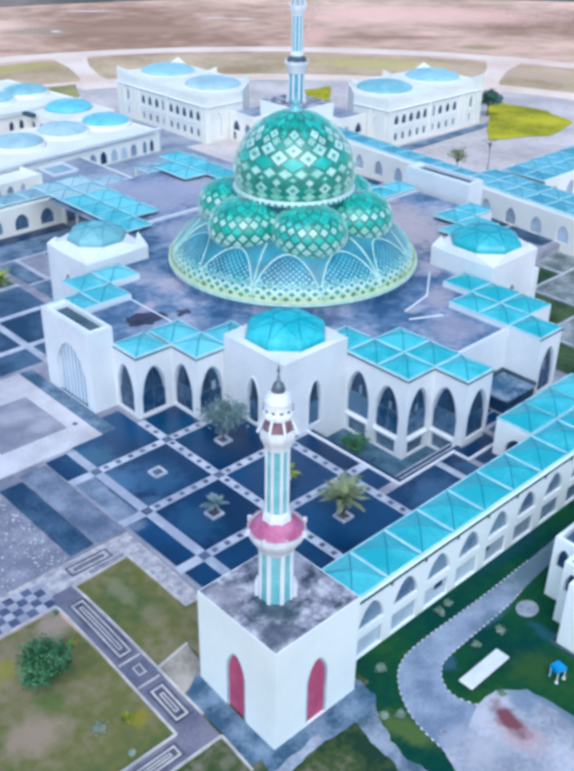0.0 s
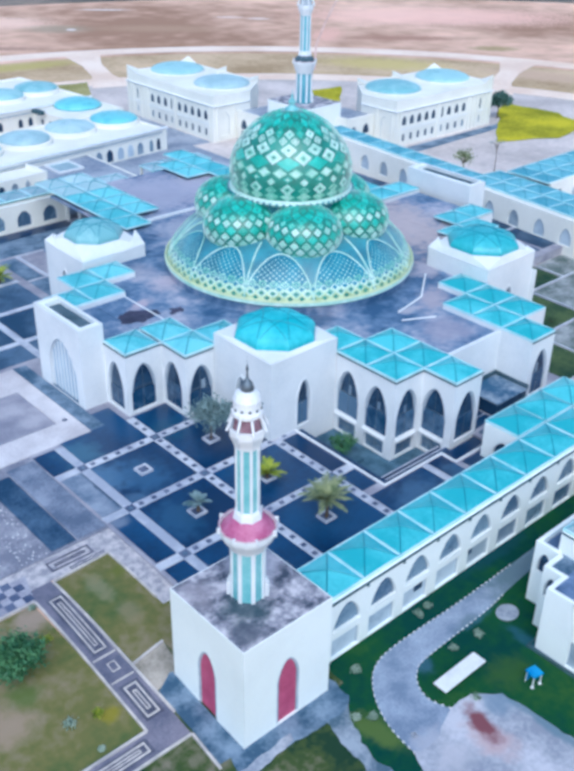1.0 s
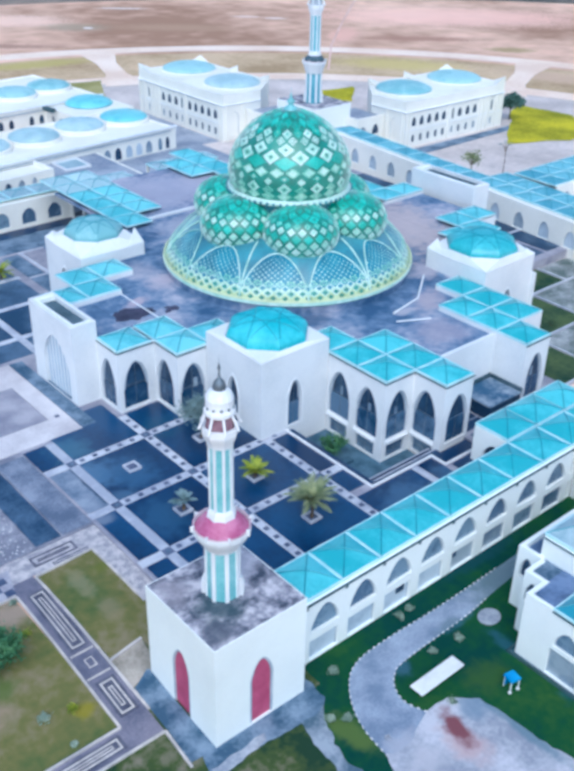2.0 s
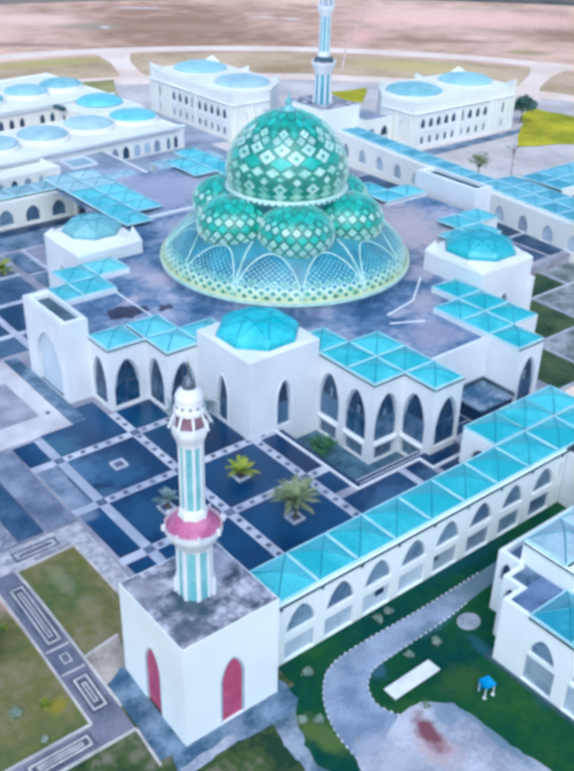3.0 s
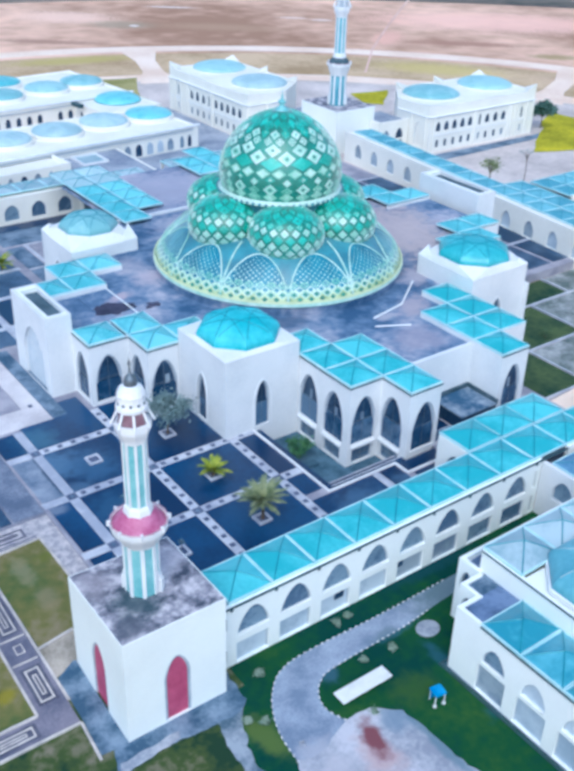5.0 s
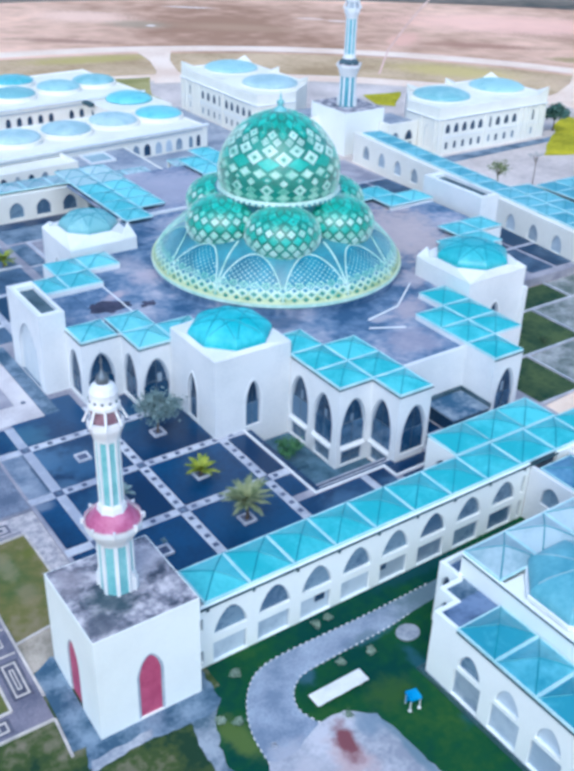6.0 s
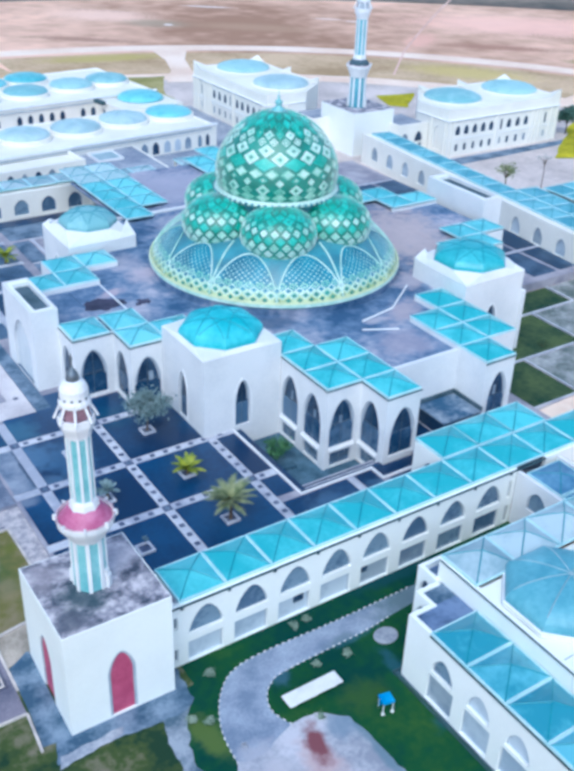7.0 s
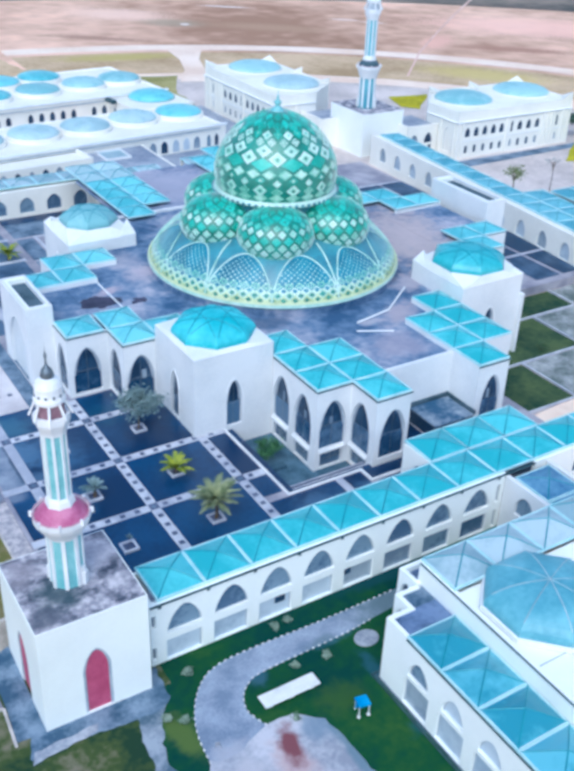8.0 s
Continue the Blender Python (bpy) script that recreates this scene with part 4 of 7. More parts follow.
def put_wall(parent, p, q, z0, z1, ops=(), thick=0.45, name="wall", pane=None, mullion=True, trim=False, back=0.3):
    w = part(name, wall_bm(p, q, z0, z1, thick, ops), PLASTER, parent)
    for o in ops:
        if o.fill != "open":
            window(parent, p, q, o, back, pane if o.fill is None else o.fill, mullion, trim)
    return w


def tall(mid, w=3.1):
    return Opening(mid, w + 0.3, 2.7, 5.5, 8.6)


def low(mid, w=2.7):
    return Opening(mid, w + 0.2, 0.25, 1.75, 2.15, PANE, round_top=False)


def sill_slab(parent, p, q, mid, w=3.3, z=2.32):
    """A white slab that stands proud of the wall below a tall window."""
    p, q = Vector(p), Vector(q)
    d = (q - p).normalized()
    o = Vector((d.y, -d.x))
    c = p + d * mid
    pts = [c - d * w / 2 - o * 0.1, c + d * w / 2 - o * 0.1, c + d * w / 2 + o * 0.3, c - d * w / 2 + o * 0.3]
    part("sill_slab", prism(bm_new(), [(v.x, v.y) for v in pts], z, z + 0.26), TRIM, parent)


EAVE = 10.15
T = 0.45
Z0 = -0.1
# south wing, nearer half
put_wall(mosque, (69.6, 63.1), (69.6, 54.1 + T), Z0, EAVE, [tall(1.95), low(1.95), tall(6.35), low(6.35)])
put_wall(mosque, (69.6, 54.1), (74.1, 54.1), Z0, EAVE, [tall(2.25), low(2.25)])
put_wall(mosque, (74.1, 54.1 + T), (74.1, 49.6 + T), Z0, EAVE, [tall(2.3), low(2.3)])
put_wall(mosque, (74.1, 49.6), (78.6, 49.6), Z0, EAVE, [tall(2.45)])
put_wall(mosque, (78.6, 49.6 + T), (78.6, 54.7 + T), Z0, EAVE)
put_wall(mosque, (78.6, 54.7), (88.6, 54.7), Z0, 9.95)
# low flat-roofed porch in the corner between both halves
part("porch_wall", boxed(83.0, 50.0, DECK - 0.4, 88.58, 54.68, 4.05), PAVE_DEEP, mosque, "dark blue-grey porch wall")
part("porch_roof", boxed(82.8, 49.8, 4.06, 88.59, 54.69, 4.3, bevel=0.04), PORCH, mosque, "mottled blue-grey porch roof")
part("porch_edge", boxed(82.8, 54.4, 4.31, 88.3, 54.69, 4.75), ROOF_SLOT, mosque)
part("porch_edge", boxed(88.34, 49.8, 4.31, 88.59, 54.69, 4.75), ROOF_SLOT, mosque)
# south wing, farther half
put_wall(mosque, (88.6, 54.7 + T), (88.6, 50.2 + T), Z0, EAVE)
put_wall(mosque, (88.6, 50.2), (93.1, 50.2), Z0, EAVE, [tall(2.4, 2.6)])
put_wall(mosque, (93.1, 50.2 + T), (93.1, 54.7), Z0, EAVE, [tall(2.2)])
put_wall(mosque, (93.1 - T, 54.7), (97.6, 54.7), Z0, EAVE)
put_wall(mosque, (97.6, 54.7 + T), (97.6, 63.6), Z0, EAVE)
for p, q, mid in (((69.6, 63.1), (69.6, 54.55), 1.95), ((69.6, 63.1), (69.6, 54.55), 6.35), ((69.6, 54.1), (74.1, 54.1), 2.25), ((74.1, 54.55), (74.1, 50.05), 2.3)):
    sill_slab(mosque, p, q, mid)
for x0, y0 in ((69.6, 58.6), (69.6, 54.1), (74.1, 58.6), (74.1, 54.1), (74.1, 49.6), (69.6, 63.1)):
    pyramid(mosque, x0, y0, x0 + 4.5, y0 + 4.5, EAVE + 0.12)
for x0, y0 in ((88.6, 50.2), (88.6, 54.7), (88.6, 59.2), (93.1, 54.7), (93.1, 59.2), (93.1, 63.7)):
    pyramid(mosque, x0, y0, x0 + 4.5, y0 + 4.5, EAVE + 0.12)
# west wing, both halves
put_wall(mosque, (55.8, 73.0), (59.9, 73.0), Z0, EAVE, [tall(2.1)])
put_wall(mosque, (55.8, 77.5 + T), (55.8, 73.0 + T), Z0, EAVE, [tall(2.3)])
put_wall(mosque, (50.85, 77.5), (55.8, 77.5), Z0, EAVE, [tall(2.3)])
put_wall(mosque, (50.85, 81.9), (50.85, 77.5 + T), Z0, EAVE, [tall(2.0, 2.8)])
put_wall(mosque, (51.2, 96.3), (51.2, 91.9), Z0, EAVE, [tall(2.2)])
put_wall(mosque, (55.8, 96.3 - T), (51.2, 96.3 - T), Z0, EAVE)
put_wall(mosque, (55.8, 100.8), (55.8, 96.3), Z0, EAVE, [tall(2.2)])
for x0, y0 in ((55.8, 73.0), (60.3, 73.0), (55.8, 77.5), (50.9, 77.5), (51.3, 91.8), (55.8, 91.8), (55.8, 96.3), (60.3, 96.3)):
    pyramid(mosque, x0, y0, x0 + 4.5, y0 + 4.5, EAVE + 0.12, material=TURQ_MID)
# dark strips that put the eaves' shade under the pyramid roofs' outer edges
for q in ((69.49, 53.99, 69.59, 63.0), (69.6, 53.99, 74.09, 54.09), (73.99, 49.49, 74.09, 53.98), (74.1, 49.49, 78.7, 49.59), (88.5, 50.09, 93.2, 50.19), (93.11, 50.2, 93.21, 54.6), (55.7, 72.89, 59.7, 72.99), (55.69, 73.0, 55.79, 77.38), (50.8, 77.39, 55.68, 77.49), (50.74, 77.5, 50.84, 81.8)):
    part("gutter", boxed(q[0], q[1], EAVE - 0.12, q[2], q[3], EAVE + 0.0), DARK_TEAL, mosque, "thin dark strip painted as the eave's shade")
# north and east wings, seen over the roof
for x0, y0 in ((77.0, 114.5), (77.0, 119.0), (77.0, 123.5), (72.5, 110.0), (72.5, 114.5), (72.5, 119.0), (72.5, 123.5), (94.0, 124.0), (94.0, 128.5), (98.5, 128.5), (98.5, 133.0), (98.5, 124.0), (98.5, 119.5)):
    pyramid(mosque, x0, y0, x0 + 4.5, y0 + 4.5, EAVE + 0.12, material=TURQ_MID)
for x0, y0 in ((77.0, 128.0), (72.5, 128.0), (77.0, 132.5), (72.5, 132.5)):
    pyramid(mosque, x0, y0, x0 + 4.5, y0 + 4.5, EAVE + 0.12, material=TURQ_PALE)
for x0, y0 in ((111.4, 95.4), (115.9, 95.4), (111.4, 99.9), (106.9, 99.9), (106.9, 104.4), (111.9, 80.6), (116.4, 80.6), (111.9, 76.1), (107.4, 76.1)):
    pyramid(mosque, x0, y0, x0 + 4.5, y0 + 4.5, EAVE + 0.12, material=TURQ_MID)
for p, q in (((108.5, 76.1), (116.4, 76.1)), ((116.4, 76.1 + T), (116.4, 80.6)), ((116.4 - T, 80.6), (120.9, 80.6)), ((120.9, 80.6 + T), (120.9, 86.0)), ((120.4, 95.4), (120.4, 99.9)), ((111.4, 95.4), (120.4 - T, 95.4)), ((108.5, 112.5), (71.4, 112.5))):
    put_wall(mosque, p, q, Z0, EAVE - 0.2)
put_wall(mosque, (108.4, 63.5), (108.4, 112.5), Z0, 9.5)
for q in ((60.3, 77.5, 108.86, 112.4), (69.7, 67.5, 108.86, 77.5), (74.1, 63.1, 98.0, 67.5), (78.7, 55.2, 88.6, 63.1), (108.9, 76.6, 115.9, 104), (115.95, 81.1, 120.4, 99.4), (72.5, 112.6, 100, 132), (55.9, 77.6, 60.25, 96.2), (51.6, 82.0, 55.85, 91.8), (60.25, 73, 69.65, 77.45), (60.25, 96.3, 61, 101)):
    part("flat_roof", boxed(q[0], q[1], 9.2, q[2], q[3], 9.6), ROOF, mosque, "weathered grey flat roof")


# upstands where the pyramid roofs meet the flat roof
for q in ((88.6, 54.75, 88.72, 63.65), (88.75, 63.58, 93.1, 63.7), (93.1, 63.75, 93.22, 68.2), (93.25, 68.08, 97.6, 68.2), (60.18, 77.55, 64.8, 77.67), (51.35, 81.85, 55.8, 81.97), (60.2, 96.2, 64.8, 96.32), (51.35, 91.7, 60.3, 91.8), (78.48, 54.2, 78.6, 63.1), (69.7, 67.48, 74.1, 67.6), (73.98, 63.1, 74.1, 67.5)):
    part("upstand", boxed(q[0], q[1], 9.55, q[2], q[3], 10.2), PLASTER, mosque)
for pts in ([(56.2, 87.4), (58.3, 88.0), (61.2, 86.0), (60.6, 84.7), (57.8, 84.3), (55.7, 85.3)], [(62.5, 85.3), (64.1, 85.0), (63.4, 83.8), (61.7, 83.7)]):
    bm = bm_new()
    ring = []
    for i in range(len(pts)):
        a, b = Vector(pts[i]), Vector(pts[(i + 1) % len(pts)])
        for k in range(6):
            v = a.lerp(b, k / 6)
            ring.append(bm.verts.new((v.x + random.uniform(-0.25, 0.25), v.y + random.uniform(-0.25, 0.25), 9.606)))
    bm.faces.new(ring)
    bmesh.ops.recalc_face_normals(bm, faces=bm.faces)
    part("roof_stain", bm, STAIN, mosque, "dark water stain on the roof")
part("roof_joint", boxed(60.1, 78.2, 9.6, 60.3, 96.0, 9.66), TRIM, mosque, "pale roof joint")


def corner_tower(x0, y0, top=12.0, side=9.7, skin=TURQ_DOME, lift=0.9, peaks=(), rise=1.8, ratio=0.483):
    x1, y1 = x0 + side, y0 + side
    win = lambda m, s=1.9: Opening(m, s, 2.7, 6.2, 8.5)
    put_wall(mosque, (x0, y0), (x1, y0), Z0, top, [win(side / 2)], trim=True, name="tower_wall")
    put_wall(mosque, (x0, y1 - T), (x0, y0 + T), Z0, top, [win(side / 2 - T)], trim=True, name="tower_wall")
    put_wall(mosque, (x1, y1), (x0, y1), Z0, top, name="tower_wall")
    put_wall(mosque, (x1, y0 + T), (x1, y1 - T), Z0, top, name="tower_wall")
    part("tower_roof", boxed(x0 + T, y0 + T, top - 0.5, x1 - T, y1 - T, top - 0.05), PLASTER, mosque)
    cx, cy = (x0 + x1) / 2, (y0 + y1) / 2
    r, h, o = side * ratio, side / 2, math.pi / 8
    oct_dome(mosque, cx, cy, top + lift - 0.1, r, rise, skin)
    bm = bm_new()
    sq = [bm.verts.new((cx + sx * h, cy + sy * h, top + 0.03)) for sx, sy in ((1, 1), (-1, 1), (-1, -1), (1, -1))]
    oc = [bm.verts.new((cx + (r + 0.2) * math.cos(o + math.pi / 4 * k), cy + (r + 0.2) * math.sin(o + math.pi / 4 * k), top + lift)) for k in range(8)]
    for k in range(4):
        bm.faces.new((sq[k], oc[2 * k + 1], oc[2 * k]))
        bm.faces.new((sq[k], sq[(k + 1) % 4], oc[2 * k + 2 - 8 * (k == 3)], oc[2 * k + 1]))
    bmesh.ops.recalc_face_normals(bm, faces=bm.faces)
    part("roof_skirt", bm, PLASTER, mosque, "white sloping skirt below the dome")
    for sx, sy, tall_by in peaks:
        bm = bm_new()
        c = h - 2.6
        pts = [(sx * h, sy * h, 0.25), (sx * h, sy * c, 0.1), (sx * (h - 0.9), sy * (h - 0.9), tall_by), (sx * c, sy * h, 0.1)]
        hi = [bm.verts.new((cx + a, cy + b, top + z)) for a, b, z in pts]
        lo = [bm.verts.new((cx + a, cy + b, top + 0.01)) for a, b, z in pts]
        for f in ((0, 1, 2), (0, 2, 3)):
            bm.faces.new([hi[q] for q in f])
        for q in range(4):
            bm.faces.new((lo[q], lo[(q + 1) % 4], hi[(q + 1) % 4], hi[q]))
        bmesh.ops.recalc_face_normals(bm, faces=bm.faces)
        part("parapet_corner", bm, TRIM, mosque)


corner_tower(59.75, 63.1, 12.0, 9.83, lift=0.4, rise=2.0)
corner_tower(97.8, 64.0, 12.1, 10.2, TURQ, 1.0, peaks=((-1, 1, 1.7), (1, -1, 0.9)))
corner_tower(60.0, 101.3, 11.2, 9.9, TURQ_FAR, 1.3, ((1, -1, 2.3), (-1, 1, 1.2)), ratio=0.41)


def portal(x0, y0, x1, y1, top, west_arch):
    t = 0.4
    w = 0.24 * (x1 - x0)
    ops = [Opening((y1 - y0) / 2 - t + 0.5, 6.0, 2.5, 6.1, 9.8, "open")] if west_arch else []
    put_wall(mosque, (x0, y1 - t), (x0, y0 + t), Z0, top, ops, t, "portal_wall")
    put_wall(mosque, (x0, y0), (x1, y0), Z0, top, [], t, "portal_wall")
    put_wall(mosque, (x1, y1), (x0, y1), Z0, top, [], t, "portal_wall")
    put_wall(mosque, (x1, y0 + t), (x1, y1 - t), Z0, top, [], t, "portal_wall")
    for q in ((x0 + t, y0 + t, x0 + w, y1 - t), (x0 + w, y0 + t, x1 - t, y0 + 0.8), (x0 + w, y1 - 1.2, x1 - t, y1 - t)):
        part("portal_top", boxed(q[0], q[1], top - 0.6, q[2], q[3], top - 0.03), BRIGHT, mosque)
    part("portal_roof", boxed(x0 + t, y0 + t, top - 1.2, x1 - t, y1 - t, top - 0.55), ROOF_SLOT, mosque, "dark sunken portal roof")
    if ops:
        p, q = (x0, y1 - t), (x0, y0 + t)
        back = 0.4
        part("portal_recess", arch_sheet(p, q, ops[0], back, 0.3), PORTAL, mosque, "pale blue recessed portal screen")
        part("portal_floor", boxed(x0 + 0.02, y0 + t, DECK - 0.2, x1 - t, y1 - t, DECK + 0.12), PAVE_BLUE, mosque)
        for k in range(8):
            y = (y0 + y1) / 2 - 0.5 - 2.66 + 0.76 * k
            h = ops[0].head(ops[0].mid + (y - (y0 + y1) / 2 + 0.5))
            part("portal_bar", boxed(x0 + back - 0.16, y - 0.07, DECK + 0.1, x0 + back - 0.02, y + 0.07, h), TRIM, mosque)


portal(47.8, 81.9, 51.0, 91.9, 12.5, True)
portal(121.6, 86.0, 125.4, 99.3, 12.8, False)

# ---- great dome ----
CX, CY, DB = 83.9, 87.1, 10.4
dome = thing("great_dome", (CX, CY, 9.6), "great green and ivory mosaic dome ringed by six small domes", "dome")


def profile(pts):
    s = [0.0]
    for a, b in zip(pts, pts[1:]):
        s.append(s[-1] + math.dist(a, b))
    rs, zs = [p[0] for p in pts], [p[1] for p in pts]
    return s, rs, zs


def at_profile(pr, s):
    return float(np.interp(s, pr[0], pr[1])), float(np.interp(s, pr[0], pr[2]))


def rounded(pts, n=5):
    """A smooth line through the points of a profile."""
    out = []
    for i in range(len(pts) - 1):
        p0, p1, p2, p3 = (Vector(pts[max(0, min(len(pts) - 1, i + k))]) for k in (-1, 0, 1, 2))
        for j in range(n):
            t = j / n
            q = 0.5 * (2 * p1 + (p2 - p0) * t + (2 * p0 - 5 * p1 + 4 * p2 - p3) * t * t + (3 * p1 - p0 - 3 * p2 + p3) * t ** 3)
            out.append((max(q.x, 0.0), q.y))
    return out + [tuple(pts[-1])]


def lozenge(pr, s, half_s, half_a, mats, lift=0.05, rim=0.3, eye=0.3):
    """A raised lozenge on a surface of revolution, at angle 0, with a rim, a field and an eye in up to three materials."""
    bm = bm_new()

    def pt(ds, da, up):
        r, z = at_profile(pr, s + ds * half_s)
        ra, za = at_profile(pr, s + ds * half_s + 0.05)
        nx, nz = (za - z), -(ra - r)
        k = math.hypot(nx, nz) or 1
        r, z = r + up * nx / k, z + up * nz / k
        a = half_a * da
        return bm.verts.new((r * math.cos(a), r * math.sin(a), z))

    loops = []
    for scale, up in ((1.0, -0.06), (0.97, lift), (1 - rim, lift), (1 - rim - 0.04, lift * 0.55), (eye, lift * 0.55), (eye - 0.03, lift)):
        loops.append([pt(d * scale, a * scale, up) for d, a in ((-1, 0), (-0.5, 0.5), (0, 1), (0.5, 0.5), (1, 0), (0.5, -0.5), (0, -1), (-0.5, -0.5))])
    for k, (a, b) in enumerate(zip(loops, loops[1:])):
        for i in range(8):
            f = bm.faces.new((a[i], a[(i + 1) % 8], b[(i + 1) % 8], b[i]))
            f.material_index = 0 if k < 3 else (1 if k < 4 else 2)
    bm.faces.new(loops[-1]).material_index = 2
    bmesh.ops.recalc_face_normals(bm, faces=bm.faces)
    me = to_mesh("mosaic_lozenge", bm, mats[0])
    me.materials.append(mats[1])
    me.materials.append(mats[2])
    return me


# lower shell
def on_pair(pr, s):
    r, z = at_profile(pr, s)
    return r + 0.03, z - DB + 0.02


SHELL = profile(rounded([(16.5, 10.5), (16.5, 11.2), (16.05, 12.4), (15.15, 13.5), (13.85, 14.7), (12.3, 15.7), (10.0, 16.5), (7.3, 17.0)]))
shell = part("shell", lathe(bm_new(), [(r, z - DB) for r, z in zip(SHELL[1], SHELL[2])], 96, cap=False), DOME_B, dome, "blue-green glazed shell", at=(CX, CY, DB), smooth=True)
part("lower_band", lathe(bm_new(), [on_pair(SHELL, 0.7 + 0.16 * k) for k in range(10)], 96, cap=False), DOME_Y, dome, "lime mosaic band", at=(CX, CY, DB), smooth=True)
part("rim", lathe(bm_new(), [(16.4, 0.3), (16.95, 0.3), (17.0, 0.5), (16.9, 0.7), (16.55, 0.75)], 96, cap=False), DOME_W, dome, "pale rim", at=(CX, CY, DB))
part("rim_moulding", tube(bm_new(), [(16.8 * math.cos(math.tau * k / 96), 16.8 * math.sin(math.tau * k / 96), 0.85) for k in range(97)], 0.14, 6), DOME_Y, dome, at=(CX, CY, DB))
part("drum", lathe(bm_new(), [(16.6, -0.9), (16.6, 0.35)], 96, cap=False), ROOF, dome, at=(CX, CY, DB))
SB = Vector((CX, CY, DB))
SL = profile(list(zip(SHELL[1], [z - DB for z in SHELL[2]])))


def on(pr, s, deg, up=0.0):
    r, z = at_profile(pr, s)
    a = radians(deg)
    return ((r + up) * math.cos(a), (r + up) * math.sin(a), z + up * 0.4)


short_me = to_mesh("shell_rib", tube(bm_new(), [on(SL, 0.8 + 0.9 * k / 4, 0, 0.06) for k in range(5)], 0.13, 5), DOME_W)
long_me = to_mesh("shell_rib", tube(bm_new(), [on(SL, 0.8 + 8.0 * k / 14, 0, 0.06) for k in range(15)], 0.12, 5), DOME_W)
arch_pts = []
for k in range(25):
    u = -1 + 2 * k / 24
    arch_pts.append(on(SL, 1.0 + 6.0 * (1 - abs(u) ** 1.95) ** 0.62, 15 * u, 0.06))
arch_me = to_mesh("shell_arch", tube(bm_new(), arch_pts, 0.105, 5), DOME_W)
field = bm_new()
cols = []
for k in range(2, 23):
    u = -1 + 2 * k / 24
    top_s = 1.0 + 6.0 * (1 - abs(u) ** 1.95) ** 0.62
    cols.append([field.verts.new(on(SL, 2.35 + (max(top_s, 2.45) - 2.35) * i / 6, 15 * u, 0.03)) for i in range(7)])
for p, q in zip(cols, cols[1:]):
    for i in range(6):
        field.faces.new((p[i], q[i], q[i + 1], p[i + 1]))
field_me = to_mesh("arch_field", field, DOME_D)
for p in field_me.polygons:
    p.use_smooth = True
for k in range(12):
    piece("shell_rib", short_me if k % 2 == 0 else long_me, shell, SB, 30 * k - 1.5)
    piece("shell_arch", arch_me, shell, SB, 30 * k + 13.5)
    piece("arch_field", field_me, shell, SB, 30 * k + 13.5, "deep blue glazed field")
rows = [(1.05, 0.52, 6), (1.62, 0.52, 6), (2.2, 0.5, 6), (2.78, 0.42, 6)]
for j, (s, h, n) in enumerate(rows):
    me = lozenge(SL, s, h, radians(30 / n / 2) * 0.94, ((DOME_Y, DOME_G, DOME_G), (DOME_W, DOME_G, DOME_G), (DOME_W, DOME_D, DOME_D), (DOME_P, DOME_D, DOME_W))[j], 0.07, (0.36, 0.36, 0.4, 0.4)[j], 0.2)
    for k in range(12 * n):
        piece("mosaic_lozenge", me, shell, SB, (k + (0.5 if j % 2 else 0.0)) * 30 / n - 1.5)
dots = bm_new()
for j in range(10):
    s = 3.15 + 0.36 * j
    lim = 0.0
    for u in [i / 40 for i in range(41)]:
        if 1.0 + 6.0 * (1 - u ** 1.95) ** 0.62 > s + 0.25:
            lim = u
    n = 10
    for bay in range(12):
        for i in range(n + 1):
            u = -1 + 2 * (i + (0.5 if j % 2 else 0.0)) / n
            if abs(u) > lim - 0.04:
                continue
            a = 30 * bay + 13.5 + 15 * u
            da = 0.62 - 0.03 * j
            ds = 0.14 - 0.004 * j
            vs = [dots.verts.new(on(SL, s + p * ds, a + q * da, 0.07)) for p, q in ((-1, 0), (0, 1), (1, 0), (0, -1))]
            dots.faces.new(vs)
            lo = [dots.verts.new(on(SL, s + p * ds * 1.15, a + q * da * 1.15, -0.03)) for p, q in ((-1, 0), (0, 1), (1, 0), (0, -1))]
            for e in range(4):
                dots.faces.new((lo[e], lo[(e + 1) % 4], vs[(e + 1) % 4], vs[e]))
bmesh.ops.recalc_face_normals(dots, faces=dots.faces)
part("mosaic_dots", dots, DOME_W, shell, "rows of small pale mosaic dots", at=SB, kind="stuff")

# ring and upper dome
part("neck", lathe(bm_new(), [(7.3, 6.0), (7.25, 8.0), (7.35, 9.75)], 64, cap=False), DOME_B, dome, "blue-green glazed neck", at=SB, smooth=True)
part("collar", lathe(bm_new(), [(7.4, 9.7), (8.0, 9.75), (8.2, 10.05), (8.0, 10.35), (7.6, 10.45)], 64, cap=False), DOME_W, dome, "ivory collar with beads", at=SB, smooth=True)
bead = to_mesh("bead", lathe(bm_new(), [(0.16, 9.87), (0.19, 10.05), (0.16, 10.23)], 6, 8.2, 0.0), DOME_B)
for k in range(60):
    piece("bead", bead, dome, SB, 6 * k)
UP = profile([(r, z - DB) for r, z in rounded([(7.6, 20.7), (7.95, 22.0), (7.93, 23.4), (7.5, 25.0), (6.65, 26.6), (5.25, 28.2), (3.5, 29.4), (1.65, 30.15), (0.0, 30.45)])])
upper = part("upper_dome", lathe(bm_new(), list(zip(UP[1], UP[2])), 72, cap=False), DOME_G, dome, "emerald mosaic dome", at=SB, smooth=True)
